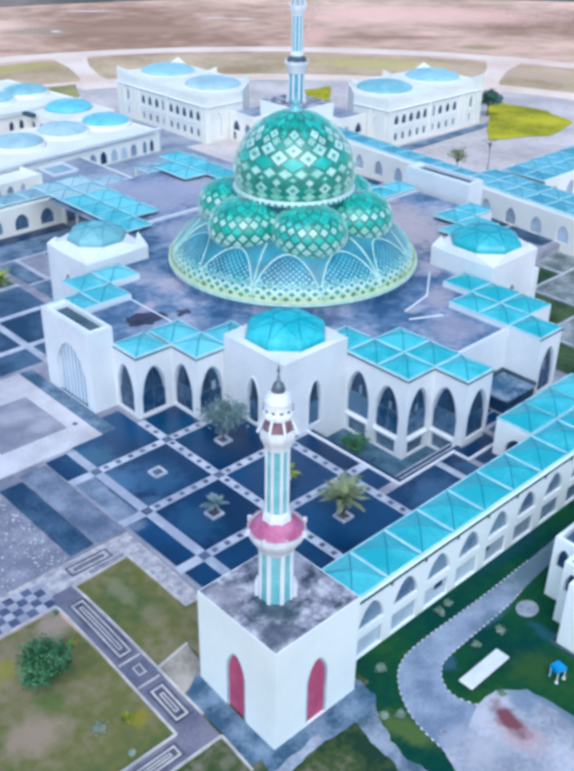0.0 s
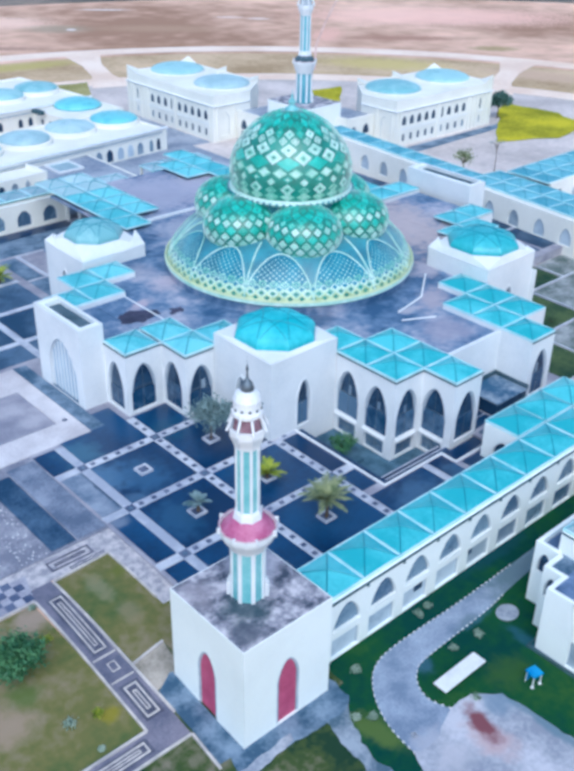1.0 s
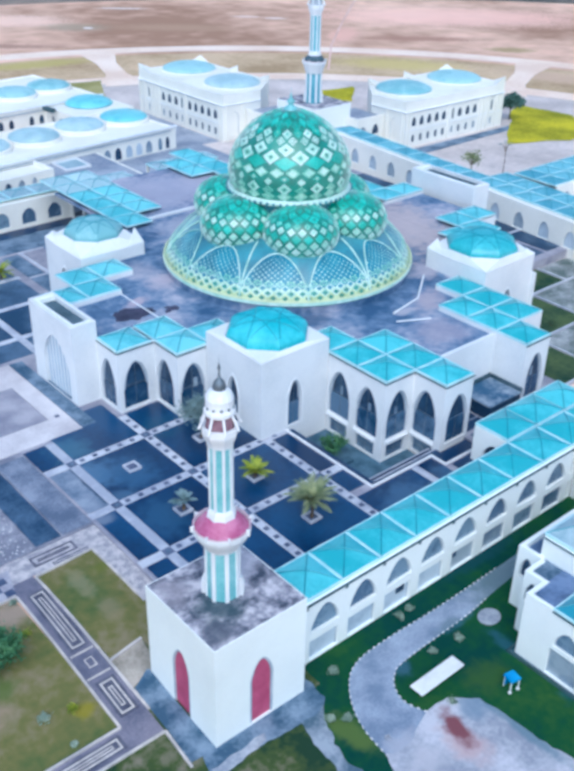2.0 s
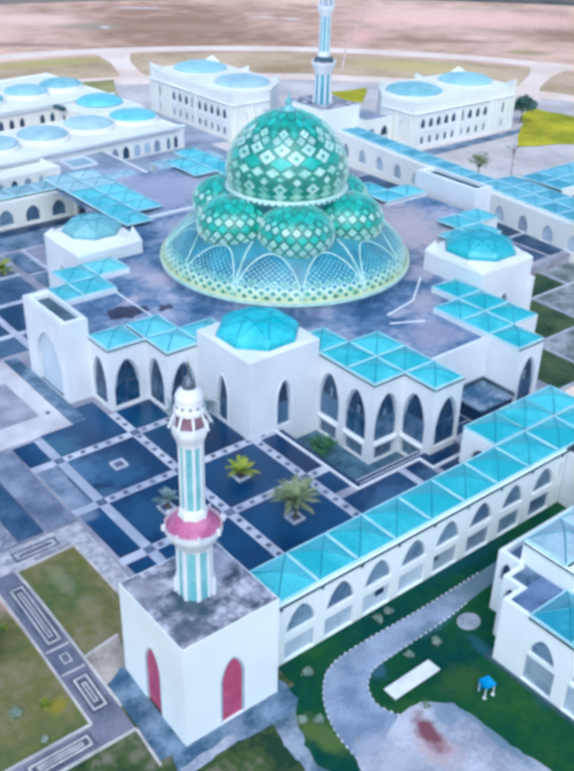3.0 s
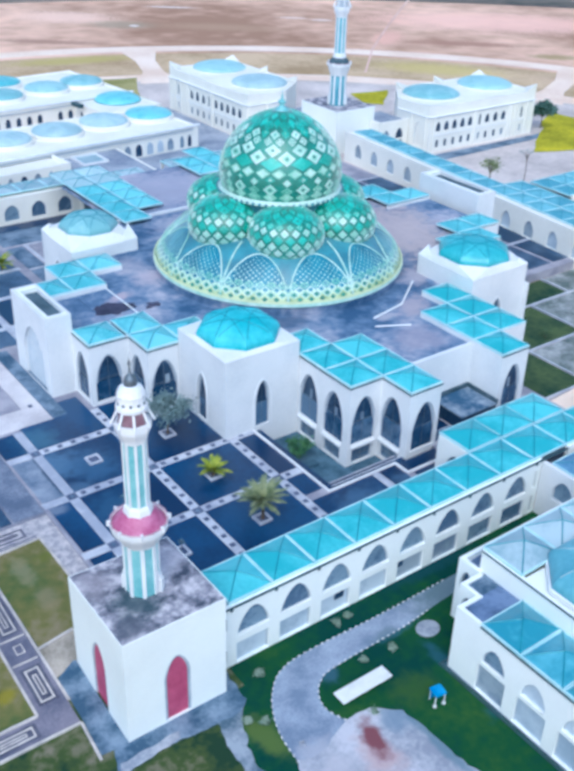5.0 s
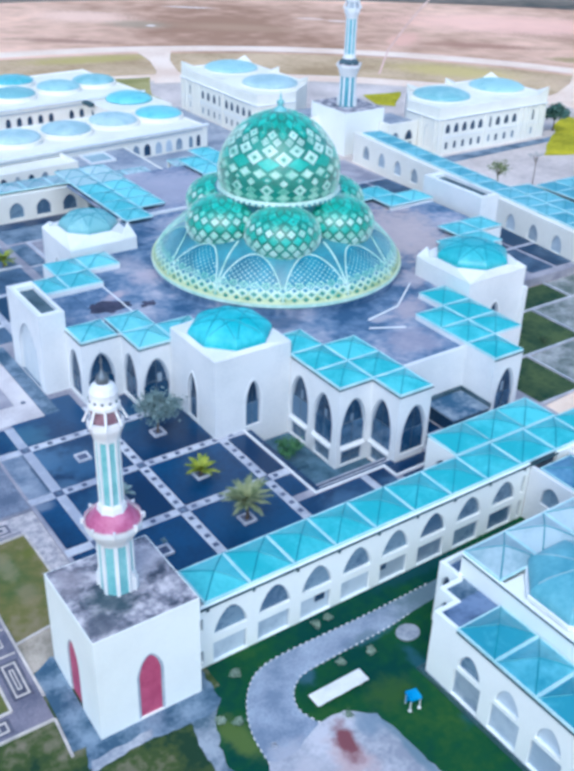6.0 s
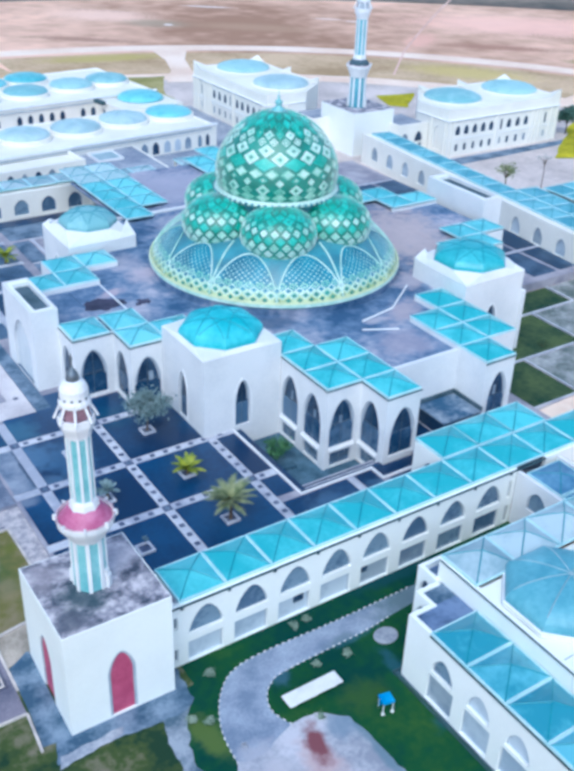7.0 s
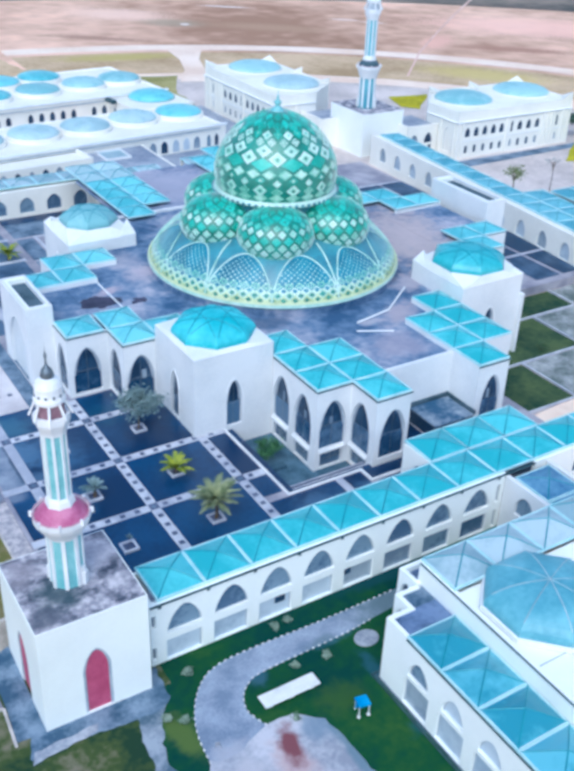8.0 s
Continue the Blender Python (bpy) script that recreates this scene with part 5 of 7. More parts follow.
W, G, TL, P = DOME_W, DOME_G, DOME_T, DOME_P
# height along the dome, count, phase, half height, share of the width, rim, field and eye, rim width, eye width
for s, n, ph, hs, wa, mats, rim_w, eye_w in (
    (0.75, 24, 0.0, 0.62, 0.9, (P, P, W), 0.3, 0.3),
    (1.75, 12, 0.0, 0.75, 0.44, (W, P, G), 0.35, 0.3),
    (1.6, 12, 0.5, 0.5, 0.36, (P, G, P), 0.3, 0.4),
    (2.65, 12, 0.5, 0.48, 0.26, (W, W, W), 0.3, 0.3),
    (3.0, 12, 0.0, 0.42, 0.3, (TL, G, W), 0.3, 0.5),
    (3.72, 24, 0.5, 0.62, 0.93, (P, W, W), 0.35, 0.3),
    (4.9, 12, 0.0, 0.85, 0.8, (TL, TL, TL), 0.3, 0.3),
    (5.6, 12, 0.5, 0.95, 0.62, (W, P, G), 0.4, 0.26),
    (6.6, 12, 0.0, 0.88, 0.62, (W, W, G), 0.4, 0.26),
    (7.75, 24, 0.5, 0.6, 0.74, (W, G, W), 0.3, 0.42),
    (8.75, 12, 0.0, 0.75, 0.5, (W, W, TL), 0.35, 0.26),
    (8.95, 12, 0.5, 0.8, 0.42, (TL, TL, P), 0.3, 0.26),
    (10.1, 12, 0.5, 0.85, 0.62, (TL, G, TL), 0.3, 0.4),
    (10.6, 12, 0.0, 0.9, 0.55, (TL, TL, TL), 0.3, 0.3),
    (12.0, 12, 0.5, 0.8, 0.8, (TL, TL, TL), 0.3, 0.3),
):
    me = lozenge(UP, s, hs, math.pi / n * wa, mats, 0.07, rim_w, eye_w)
    for k in range(n):
        piece("mosaic_lozenge", me, upper, SB, (k + ph) * 360 / n + 15.0)
part("finial", lathe(bm_new(), [(0.95, 19.8), (0.85, 20.15), (0.5, 20.35), (0.3, 20.6), (0.5, 20.85), (0.5, 21.05), (0.14, 21.35), (0.16, 21.6), (0.05, 21.9), (0.0, 22.7)], 12, cap=False), STRIPE, dome, "grey-green finial", at=SB, smooth=True)

# six small domes
SM = profile([(r, z) for r, z in rounded([(3.3, -1.0), (4.0, -0.2), (4.6, 0.8), (4.85, 1.8), (4.7, 2.9), (4.1, 3.95), (3.05, 4.75), (1.6, 5.3), (0.0, 5.5)])])
small_me = to_mesh("small_dome", lathe(bm_new(), list(zip(SM[1], SM[2])), 48, cap=False), DOME_G)
for p in small_me.polygons:
    p.use_smooth = True
loz = []
for s, n, ph, hs, wa, mats, eye_w in (
    (1.7, 20, 0.5, 0.5, 0.85, (P, W, W), 0.3),
    (2.5, 20, 0.0, 0.6, 0.8, (W, W, W), 0.3),
    (3.35, 20, 0.5, 0.55, 0.78, (W, P, W), 0.3),
    (4.2, 20, 0.0, 0.55, 0.86, (TL, TL, TL), 0.3),
    (5.05, 20, 0.5, 0.52, 0.74, (W, W, P), 0.3),
    (5.85, 20, 0.0, 0.5, 0.78, (TL, P, TL), 0.4),
    (6.75, 10, 0.5, 0.7, 0.78, (TL, TL, G), 0.3),
    (7.5, 10, 0.0, 0.7, 0.74, (TL, TL, TL), 0.3),
    (8.5, 10, 0.5, 0.7, 0.8, (TL, TL, TL), 0.3),
):
    loz.append((lozenge(SM, s, hs, math.pi / n * wa, mats, 0.06, 0.3, eye_w), n, ph))
band_me = to_mesh("dome_band", lathe(bm_new(), [(4.1, -0.3), (4.35, -0.25), (4.4, -0.05), (4.2, 0.0)], 40, cap=False), DOME_W)
for k in range(6):
    a = radians(60 * k)
    at = (CX + 8.5 * math.cos(a), CY + 8.5 * math.sin(a), 15.1)
    sd = piece("small_dome", small_me, dome, at, 60 * k, "small green mosaic dome")
    base = Matrix.Rotation(-a, 3, "Z")
    for me, n, ph in loz:
        for i in range(n):
            ob = tagged(new("mosaic_lozenge", me))
            ob.parent = sd
            ob.rotation_euler = (0, 0, math.tau * (i + ph) / n)
            ORIGIN[ob] = Vector(at)
    ob = new("dome_band", band_me)
    ob.parent = sd
    ORIGIN[ob] = Vector(at)


# ---- minarets ----
def minaret(cup=2.16, deck=None, tile=None):
    m = thing("minaret", (0, 0, 0), "slender white minaret with turquoise stripes and rose balcony on a roof", "minaret", "pair of minarets")
    o8 = math.pi / 8

    def shaft(r, z0, z1, name):
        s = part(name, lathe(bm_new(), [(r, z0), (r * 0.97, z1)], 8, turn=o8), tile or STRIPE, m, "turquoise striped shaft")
        for k in range(8):
            a = o8 + math.tau * k / 8
            c, d = math.cos(a), math.sin(a)
            bm = bm_new()
            box(bm, r - 0.16, -0.115 * r, z0, r + 0.07, 0.115 * r, z1)
            bmesh.ops.rotate(bm, verts=bm.verts, cent=(0, 0, 0), matrix=Matrix.Rotation(a, 3, "Z"))
            part("shaft_rib", bm, TRIM, s)
        return s

    part("base", lathe(bm_new(), [(1.5, -0.1), (1.5, 0.15), (1.4, 0.25), (1.3, 0.25)], 8, turn=o8), TURQ_RIB, m, "dark teal foot")
    for k in (1, 3):
        bm = bm_new()
        box(bm, 1.15, -0.3, 0.0, 1.62, 0.3, 1.5, bevel=0.05)
        box(bm, 1.15, -0.24, 1.5, 1.5, 0.24, 1.9, bevel=0.05)
        bmesh.ops.rotate(bm, verts=bm.verts, cent=(0, 0, 0), matrix=Matrix.Rotation(math.pi / 4 + k * math.pi / 2, 3, "Z"))
        part("buttress", bm, PLASTER, m)
    shaft(1.3, 0.3, 5.4, "lower_shaft")
    part("balcony_bracket", lathe(bm_new(), [(1.36, 4.95), (1.48, 5.25), (cup - 0.2, 5.95), (cup, 6.4), (cup + 0.02, 6.85), (cup - 0.1, 6.9), (cup - 0.14, 6.6), (1.2, 6.5)], 16), PLASTER, m, "white flaring balcony cup")
    b = part("balcony", lathe(bm_new(), [(cup - 0.13, 6.66), (cup - 0.3, 6.86), (1.55, 7.25), (1.3, 7.5), (1.05, 7.72)], 16, cap=False), deck or ROSE, m, "" if deck else "rose sloping balcony roof", smooth=True)
    part("balcony_edge", tube(bm_new(), [((cup - 0.03) * math.cos(math.tau * k / 16), (cup - 0.03) * math.sin(math.tau * k / 16), 6.88) for k in range(17)], 0.06, 5), PINK_CAP, b, "pale pink rim")
    for k in range(8):
        a = o8 + math.tau * k / 8
        bm = bm_new()
        prism(bm, [(cup - 0.1, -0.1), (cup + 0.2, -0.025), (cup + 0.2, 0.025), (cup - 0.1, 0.1)], 6.55, 7.05)
        bmesh.ops.rotate(bm, verts=bm.verts, cent=(0, 0, 0), matrix=Matrix.Rotation(a, 3, "Z"))
        part("balcony_fin", bm, PLASTER, b)
    part("upper_base", lathe(bm_new(), [(1.05, 7.3), (1.12, 7.75), (1.02, 8.2), (0.85, 8.4)], 8, turn=o8), PLASTER, m)
    shaft(0.84, 7.6, 14.2, "upper_shaft")
    part("top_bracket", lathe(bm_new(), [(0.95, 13.8), (1.0, 14.1), (1.25, 14.7), (1.3, 14.9), (1.3, 15.4), (1.1, 15.4), (1.1, 15.0), (0.3, 15.0)], 8, turn=o8), TRIM, m)
    g = part("lantern", lathe(bm_new(), [(1.05, 14.95), (0.9, 16.3)], 8, turn=o8), MAUVE, m, "mauve panelled lantern")
    for k in range(8):
        a = o8 + math.tau * k / 8
        c, d = math.cos(a), math.sin(a)
        part("lantern_post", tube(bm_new(), [(1.5 * c, 1.5 * d, 15.3), (1.22 * c, 1.22 * d, 15.9), (0.9 * c, 0.9 * d, 16.6)], 0.1, 5), TRIM, g)
    cap = part("cap", lathe(bm_new(), [(0.9, 16.25), (1.12, 16.45), (1.12, 16.7), (1.02, 16.9), (0.98, 17.3), (1.0, 17.6), (0.82, 18.0), (0.45, 18.25)], 16), TRIM, m, "white drum cap")
    for k in range(12):
        a = math.tau * k / 12
        bm = bm_new()
        box(bm, 1.0, -0.08, 16.95, 1.06, 0.08, 17.12)
        bmesh.ops.rotate(bm, verts=bm.verts, cent=(0, 0, 0), matrix=Matrix.Rotation(a, 3, "Z"))
        part("cap_vent", bm, STEEL, cap)
    part("spire", lathe(bm_new(), [(0.45, 18.2), (0.5, 18.35), (0.36, 18.8), (0.1, 19.1), (0.05, 19.6), (0.12, 19.8), (0.02, 20.2), (0.0, 20.9)], 10, cap=False), STEEL, m, "grey metal spire", smooth=True)
    return m


def repaint(parent, paint=None):
    """Another white on the walls of a thing, BRIGHT unless told otherwise."""
    for ob in parent.children:
        if ob.type == "MESH" and ob.data.materials and ob.data.materials[0] is PLASTER:
            ob.data.materials[0] = paint or BRIGHT


def tower_base(x0, y0, x1, y1, top, name, label, doors=True):
    b = thing(name, ((x0 + x1) / 2, (y0 + y1) / 2, 0), label, "building", "minaret base buildings")
    z0, t = -0.4, 0.22
    L = x1 - x0
    door = lambda mid: Opening(mid, 2.3, 0.25, 4.7, 6.75, PINK)
    put_wall(b, (x0, y0), (x1, y0), z0, top, [door(L / 2)] if doors else [], t, mullion=False, back=0.17)
    put_wall(b, (x0, y1 - t), (x0, y0 + t), z0, top, [door(L / 2 - t)] if doors else [], t, mullion=False, back=0.17)
    put_wall(b, (x1, y1), (x0, y1), z0, top, [], t)
    put_wall(b, (x1, y0 + t), (x1, y1 - t), z0, top, [], t)
    part("flat_roof", boxed(x0 + 0.09, y0 + 0.09, top - 0.3, x1 - 0.09, y1 - 0.09, top + 0.02), ROOF_MOTTLE, b, "stained grey flat roof")
    if doors:
        for p, q, mid in (((x0, y0), (x1, y0), L / 2), ((x0, y1 - t), (x0, y0 + t), L / 2 - t)):
            part("door_surround", arch_band(p, q, door(mid), 0.22, -0.06, 0.16, False), FRAME, b, "blue-grey arched surround")
    repaint(b)
    return b


tower_base(32.85, 35.05, 41.65, 43.95, 10.1, "square_pavilion", "plain white square tower base with crimson arched panels")
tower_base(141.6, 146.0, 152.2, 158.4, 10.1, "square_pavilion", "plain white square tower base far behind the dome", False)
near_minaret = minaret()
near_minaret.location = (37.1, 39.65, 9.85)
# duller stripes than the near minaret's: far haze is put into the tile colour
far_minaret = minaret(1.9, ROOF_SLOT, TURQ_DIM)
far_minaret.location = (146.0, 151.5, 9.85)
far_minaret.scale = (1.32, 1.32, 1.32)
for ob in far_minaret.children:
    if ob.name.split(".")[0] == "lantern":
        ob.data.materials[0] = FRAME
tagged(far_minaret, "tall white minaret with turquoise stripes behind the great dome")

# ---- southern arcade ----
arcade = thing("arcade", (60, 39.5, 0), "long white arcade with arched openings under turquoise pyramid roofs", "arcade")
EX = [43.4, 47.8, 52.25, 56.7, 61.2, 65.75, 70.45, 75.15, 79.95, 84.9, 89.6, 94.4, 99.2, 104.0]
AE = 6.62


def arcade_ops(edges, x0):
    ops = []
    for k, (a, b) in enumerate(zip(edges, edges[1:])):
        m = (a + b) / 2 - x0
        ops.append(Opening(m + 0.1, 3.25, 3.1, 3.35, 5.75))
        ops.append(Opening(m + 0.05, 3.3, 0.1, 1.9, 2.35, SHUTTER if k < 4 else (PANE_FAR if k < 6 else PANE), round_top=False))
    for mid, w, z0, z1 in ((0.3, 0.34, 4.2, 5.5), (0.3, 0.34, 0.6, 2.0), (37.75, 0.45, 3.3, 5.4), (37.75, 0.45, 0.2, 2.3)):
        ops.append(Opening(mid, w, z0, z1 - 0.1, z1, GLASS, False))
    return ops


put_wall(arcade, (42.6, 37.1), (81.0, 37.1), -0.2, AE, arcade_ops(EX[:9], 42.6), 0.4, mullion=False, pane=PANE, back=0.32)
for a, b in zip(EX, EX[1:]):
    pyramid(arcade, a, 37.35, b, 41.9, AE + 0.12, 0.7)
for a, b in zip(EX[7:10], EX[8:11]):
    pyramid(arcade, a + 0.3, 42.0, b + 0.5, 46.4, AE + 0.12, 0.7)
put_wall(arcade, (81.0, 41.8), (42.6, 41.8), -0.2, AE - 0.2, [Opening(3 + 4.6 * k, 3.0, 2.5, 4.4, 5.8, "open") for k in range(8)], 0.35)
put_wall(arcade, (42.6, 41.4), (42.6, 37.5), -0.2, AE - 0.1)
put_wall(arcade, (75.4, 45.84), (75.4, 42.0), DECK - 0.5, AE, [Opening(2.2, 2.4, 2.5, 3.9, 5.2)], mullion=False)
put_wall(arcade, (90.3, 46.3), (75.4, 46.3), DECK - 0.5, AE - 0.1)
put_wall(arcade, (85.0, 37.1), (104.0, 37.1), -0.2, AE, [Opening(2.4 + 4.75 * k, 2.4, 3.1, 4.2, 5.5) for k in range(4)], 0.4, mullion=False, pane=PANE)
part("arcade_floor", boxed(43.0, 37.5, 1.9, 104, 41.5, 2.35), PAVE, arcade)
# the shade line below the arcade eave, built as a dark strip
part("gutter", boxed(42.6, 36.95, AE - 0.14, 84.9, 37.09, AE + 0.0), DARK_TEAL, arcade, "dark strip painted as shade under the eave")
for x in EX[:9]:
    part("rainwater_head", boxed(x - 0.14, 36.84, AE - 0.3, x + 0.14, 36.94, AE + 0.04, bevel=0.03), DARK_TEAL, arcade)
for x, w, z0, z1 in ((55.1, 1.0, 1.4, 2.32), (62.4, 0.7, 1.5, 2.3)):
    part("open_shutter", boxed(x - w / 2, 37.28, z0, x + w / 2, 37.36, z1), GLASS, arcade, "dark rectangle on the shutters")
put_wall(arcade, (41.66, 37.6), (42.58, 37.6), -0.2, AE - 0.3, [Opening(0.5, 0.42, 0.4, 1.6, 1.9, GLASS, False), Opening(0.5, 0.42, 3.2, 4.6, 5.0, GLASS, False)], 0.3, mullion=False, back=0.2)
repaint(arcade)
# covered link from the arcade to the annex
link = thing("covered_link", (84, 33, 0), "white covered link with blue roofs between arcade and annex", "passage")
put_wall(link, (81.0, 37.05), (81.0, 31.0), -0.2, AE - 0.3, [Opening(3.0, 2.4, 2.9, 4.0, 5.3)], mullion=False, pane=PANE)
for k in range(2):
    pyramid(link, 81.6, 31.9 - 4.6 * k, 86.2, 36.4 - 4.6 * k, AE - 0.4, 0.5, LINK_BLUE)
put_wall(link, (87.0, 27.0), (87.0, 37.0), -0.2, AE - 0.3)
part("link_floor", boxed(81.5, 27, 3.0, 86.9, 36.9, 3.2), PAVE, link)

# ---- annex on the right ----
annex = thing("annex_building", (70, 20, 0), "white annex with stepped wall, blue pyramid roofs and low dome", "building")
LOW, HIGH = 6.75, 8.75
FX = 58.5
ax_ops = []
for k in range(8):
    m = 26.4 - 22.35 + 4.1 * k
    ax_ops.append(Opening(m, 2.4, 3.3, 3.7, 5.3, PANE if k == 0 else SHUTTER))
    ax_ops.append(Opening(m, 2.9, 0.15, 2.4, 2.95, SHUTTER if k else PANE_FAR, round_top=False))
put_wall(annex, (FX, 26.8 - 0.4), (FX, -10.0), -0.3, LOW, ax_ops, 0.4, mullion=False)
put_wall(annex, (60.7, 26.8), (FX, 26.8), -0.3, LOW, [], 0.4)
put_wall(annex, (60.7, 28.6), (60.7, 26.8 - 0.4), -0.3, LOW, [Opening(0.95, 1.2, 3.6, 4.6, 5.8)], 0.4, mullion=False)
put_wall(annex, (63.0, 28.6), (61.1, 28.6), -0.3, LOW, [], 0.4)
put_wall(annex, (63.0, 31.0), (63.0, 28.6), -0.3, LOW, [Opening(1.1, 1.3, 3.6, 4.6, 5.8)], 0.4, mullion=False)
put_wall(annex, (81.0, 31.0), (63.4, 31.0), -0.3, LOW, [], 0.4)
part("terrace_roof", boxed(FX + 0.2, 24.1, 5.9, 63.39, 26.6, 6.62), ROOF_TERRACE, annex, "blue-grey terrace roof")
part("terrace_roof", boxed(60.9, 26.62, 5.9, 63.39, 28.4, 6.6), PAVE_BLUE, annex, "blue-grey terrace roof")
part("terrace_roof", boxed(63.4, 28.6, 5.9, 81, 30.6, 6.2), ROOF_TERRACE, annex, "blue-grey terrace roof")
for k in range(8):
    y1 = 24.15 - 4.1 * k
    pyramid(annex, FX - 0.05, y1 - 4.07, 63.3, y1, LOW + 0.14, 0.8, TURQ_ANNEX)
put_wall(annex, (63.4, 29.0 - 0.4), (63.4, -10), 5.5, HIGH, [], 0.4, "upper_wall")
put_wall(annex, (82, 29.0), (63.4, 29.0), 5.5, HIGH, [], 0.4, "upper_wall")
for k in range(4):
    pyramid(annex, 63.55 + 4.9 * k, 24.8, 63.55 + 4.9 * k + 4.85, 29.1, HIGH + 0.14, 1.0, TURQ_GREY)
part("upper_roof", boxed(63.8, -10, 7.9, 82, 24.8, 8.45), PLASTER, annex)


def hall_dome(cx, cy, r):
    part("dome_plinth", lathe(bm_new(), [(r * 1.02, 8.3), (r * 1.02, 8.85), (r * 0.97, 8.9)], 8, cx, cy, math.pi / 8), PLASTER, annex)
    oct_dome(annex, cx, cy, 8.9, r, 1.9, TURQ_DIM, "annex_dome", cross=False, rib=TURQ_GREY)


hall_dome(69.1, 20.4, 5.2)
hall_dome(69.2, 9.9, 5.2)
part("roof_joint", boxed(63.42, 15.8, 8.44, 67.4, 15.88, 8.5), FRAME, annex, "thin grey roof joint")
# both annex eaves get their shade line as a dark strip
part("gutter", boxed(63.29, -10, HIGH - 0.12, 63.39, 28.9, HIGH + 0.0), DARK_TEAL, annex, "dark strip painted as shade under the eave")
part("gutter", boxed(FX - 0.12, -10, LOW - 0.14, FX - 0.01, 24.1, LOW - 0.02), DARK_TEAL, annex, "dark strip painted as shade under the eave")
part("footing", boxed(FX - 0.5, -10, -0.2, FX - 0.38, 27.2, 0.18, bevel=0.03), DARK_TEAL, annex, "dark drain edging at the wall foot")
part("drain", boxed(FX - 0.22, -10, -0.2, FX - 0.01, 27.3, 0.06), ROOF_SLOT, annex, "dark drain strip at the wall foot")
part("footing", boxed(FX - 0.5, 27.22, -0.2, 60.6, 27.34, 0.18), DARK_TEAL, annex, "dark drain edging at the wall foot")

repaint(annex)

# ---- far arcades ----
east = thing("east_arcade", (140, 95, DECK), "long white arcade with round arches and blue roofs behind the mosque", "arcade")
eops = [Opening(4.8 + 5.6 * k, 2.4, 2.5, 3.7, 5.4, SHUTTER if k % 3 else PANE_FAR) for k in range(14)]
put_wall(east, (137.4, 142.0), (137.4, 60.0), 0.5, 7.0, eops, 0.4, mullion=False, pane=PANE_FAR)
for k in range(17):
    pyramid(east, 138.9, 141.0 - 4.6 * (k + 1), 143.4, 141.0 - 4.6 * k, 7.0, 0.5, TURQ_DIM)
for k in range(9):
    pyramid(east, 143.5, 100.0 - 4.6 * (k + 1), 148.0, 100.0 - 4.6 * k, 7.0, 0.5, TURQ_DIM)
part("parapet_band", boxed(137.85, 60, 6.3, 138.85, 142, 6.85), PLASTER, east)
put_wall(east, (143.6, 100.2), (143.6, 142.0), 0.5, 6.8)
put_wall(east, (148.1, 58), (148.1, 100.2), 0.5, 6.8)
cross = thing("cross_arcade", (168, 93, 1), "white arcade with turquoise roofs running off from the east arcade", "arcade")
put_wall(cross, (149.0, 88.6), (200.0, 88.6), 0.5, 7.0, [Opening(3.2 + 5.6 * k, 2.8, 2.4, 3.7, 5.5, PANE_FAR if k % 2 else PANE) for k in range(9)], 0.4, mullion=False)
put_wall(cross, (200.0, 98.0), (149.0, 98.0), 0.5, 6.8)
for k in range(11):
    for row in range(2):
        pyramid(cross, 148.6 + 4.6 * k, 88.9 + 4.6 * row, 153.2 + 4.6 * k, 93.5 + 4.6 * row, 7.0, 0.5, TURQ_DIM)
repaint(cross, HALL_WHITE)
north = thing("north_arcade", (65, 141, DECK), "white arcade with wide arches north of the mosque", "arcade")
nops = [Opening(2.3 + 4.8 * k, 2.6, 2.9, 4.3, 5.6) for k in range(10)]
put_wall(north, (30.0, 138.5), (79.0, 138.5), 0.5, 6.9, nops, 0.4, mullion=False, pane=PANE)
put_wall(north, (79.0, 138.9), (79.0, 146), 0.5, 6.9, [Opening(3, 2, 2.5, 4, 5.2)], mullion=False)
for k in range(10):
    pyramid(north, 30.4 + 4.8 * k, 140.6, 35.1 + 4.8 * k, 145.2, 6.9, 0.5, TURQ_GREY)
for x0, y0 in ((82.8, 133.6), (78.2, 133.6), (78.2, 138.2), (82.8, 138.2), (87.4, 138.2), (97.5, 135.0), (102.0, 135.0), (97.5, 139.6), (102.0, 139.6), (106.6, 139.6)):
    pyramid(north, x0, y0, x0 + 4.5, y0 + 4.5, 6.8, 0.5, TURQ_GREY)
    for px, py in ((0.3, 0.3), (4.2, 0.3), (0.3, 4.2), (4.2, 4.2)):
        part("post", boxed(x0 + px - 0.2, y0 + py - 0.2, 1.0, x0 + px + 0.2, y0 + py + 0.2, 6.7), PLASTER, north)
put_wall(north, (98.5, 146.0), (98.5, 165.3), 0.2, 4.25)
put_wall(north, (83.6, 146.0), (98.0, 146.0), 0.2, 4.25)
put_wall(north, (83.6, 165.3), (83.6, 146.4), 0.2, 4.25)
part("flat_roof", boxed(84.1, 146.5, 3.8, 98.0, 165.3, 4.2), ROOF_PALE, north, "pale blue-grey flat roof")
part("terrace", boxed(98.6, 140.1, 0.2, 125, 165.3, 1.3), ROOF_PALE, north, "blue-grey paved court")
part("terrace", boxed(79.4, 140.1, 0.2, 98.4, 145.9, DECK), ROOF_PALE, north, "blue-grey paved court")
CB = (87.5, 156.2, 92.9, 162.0)
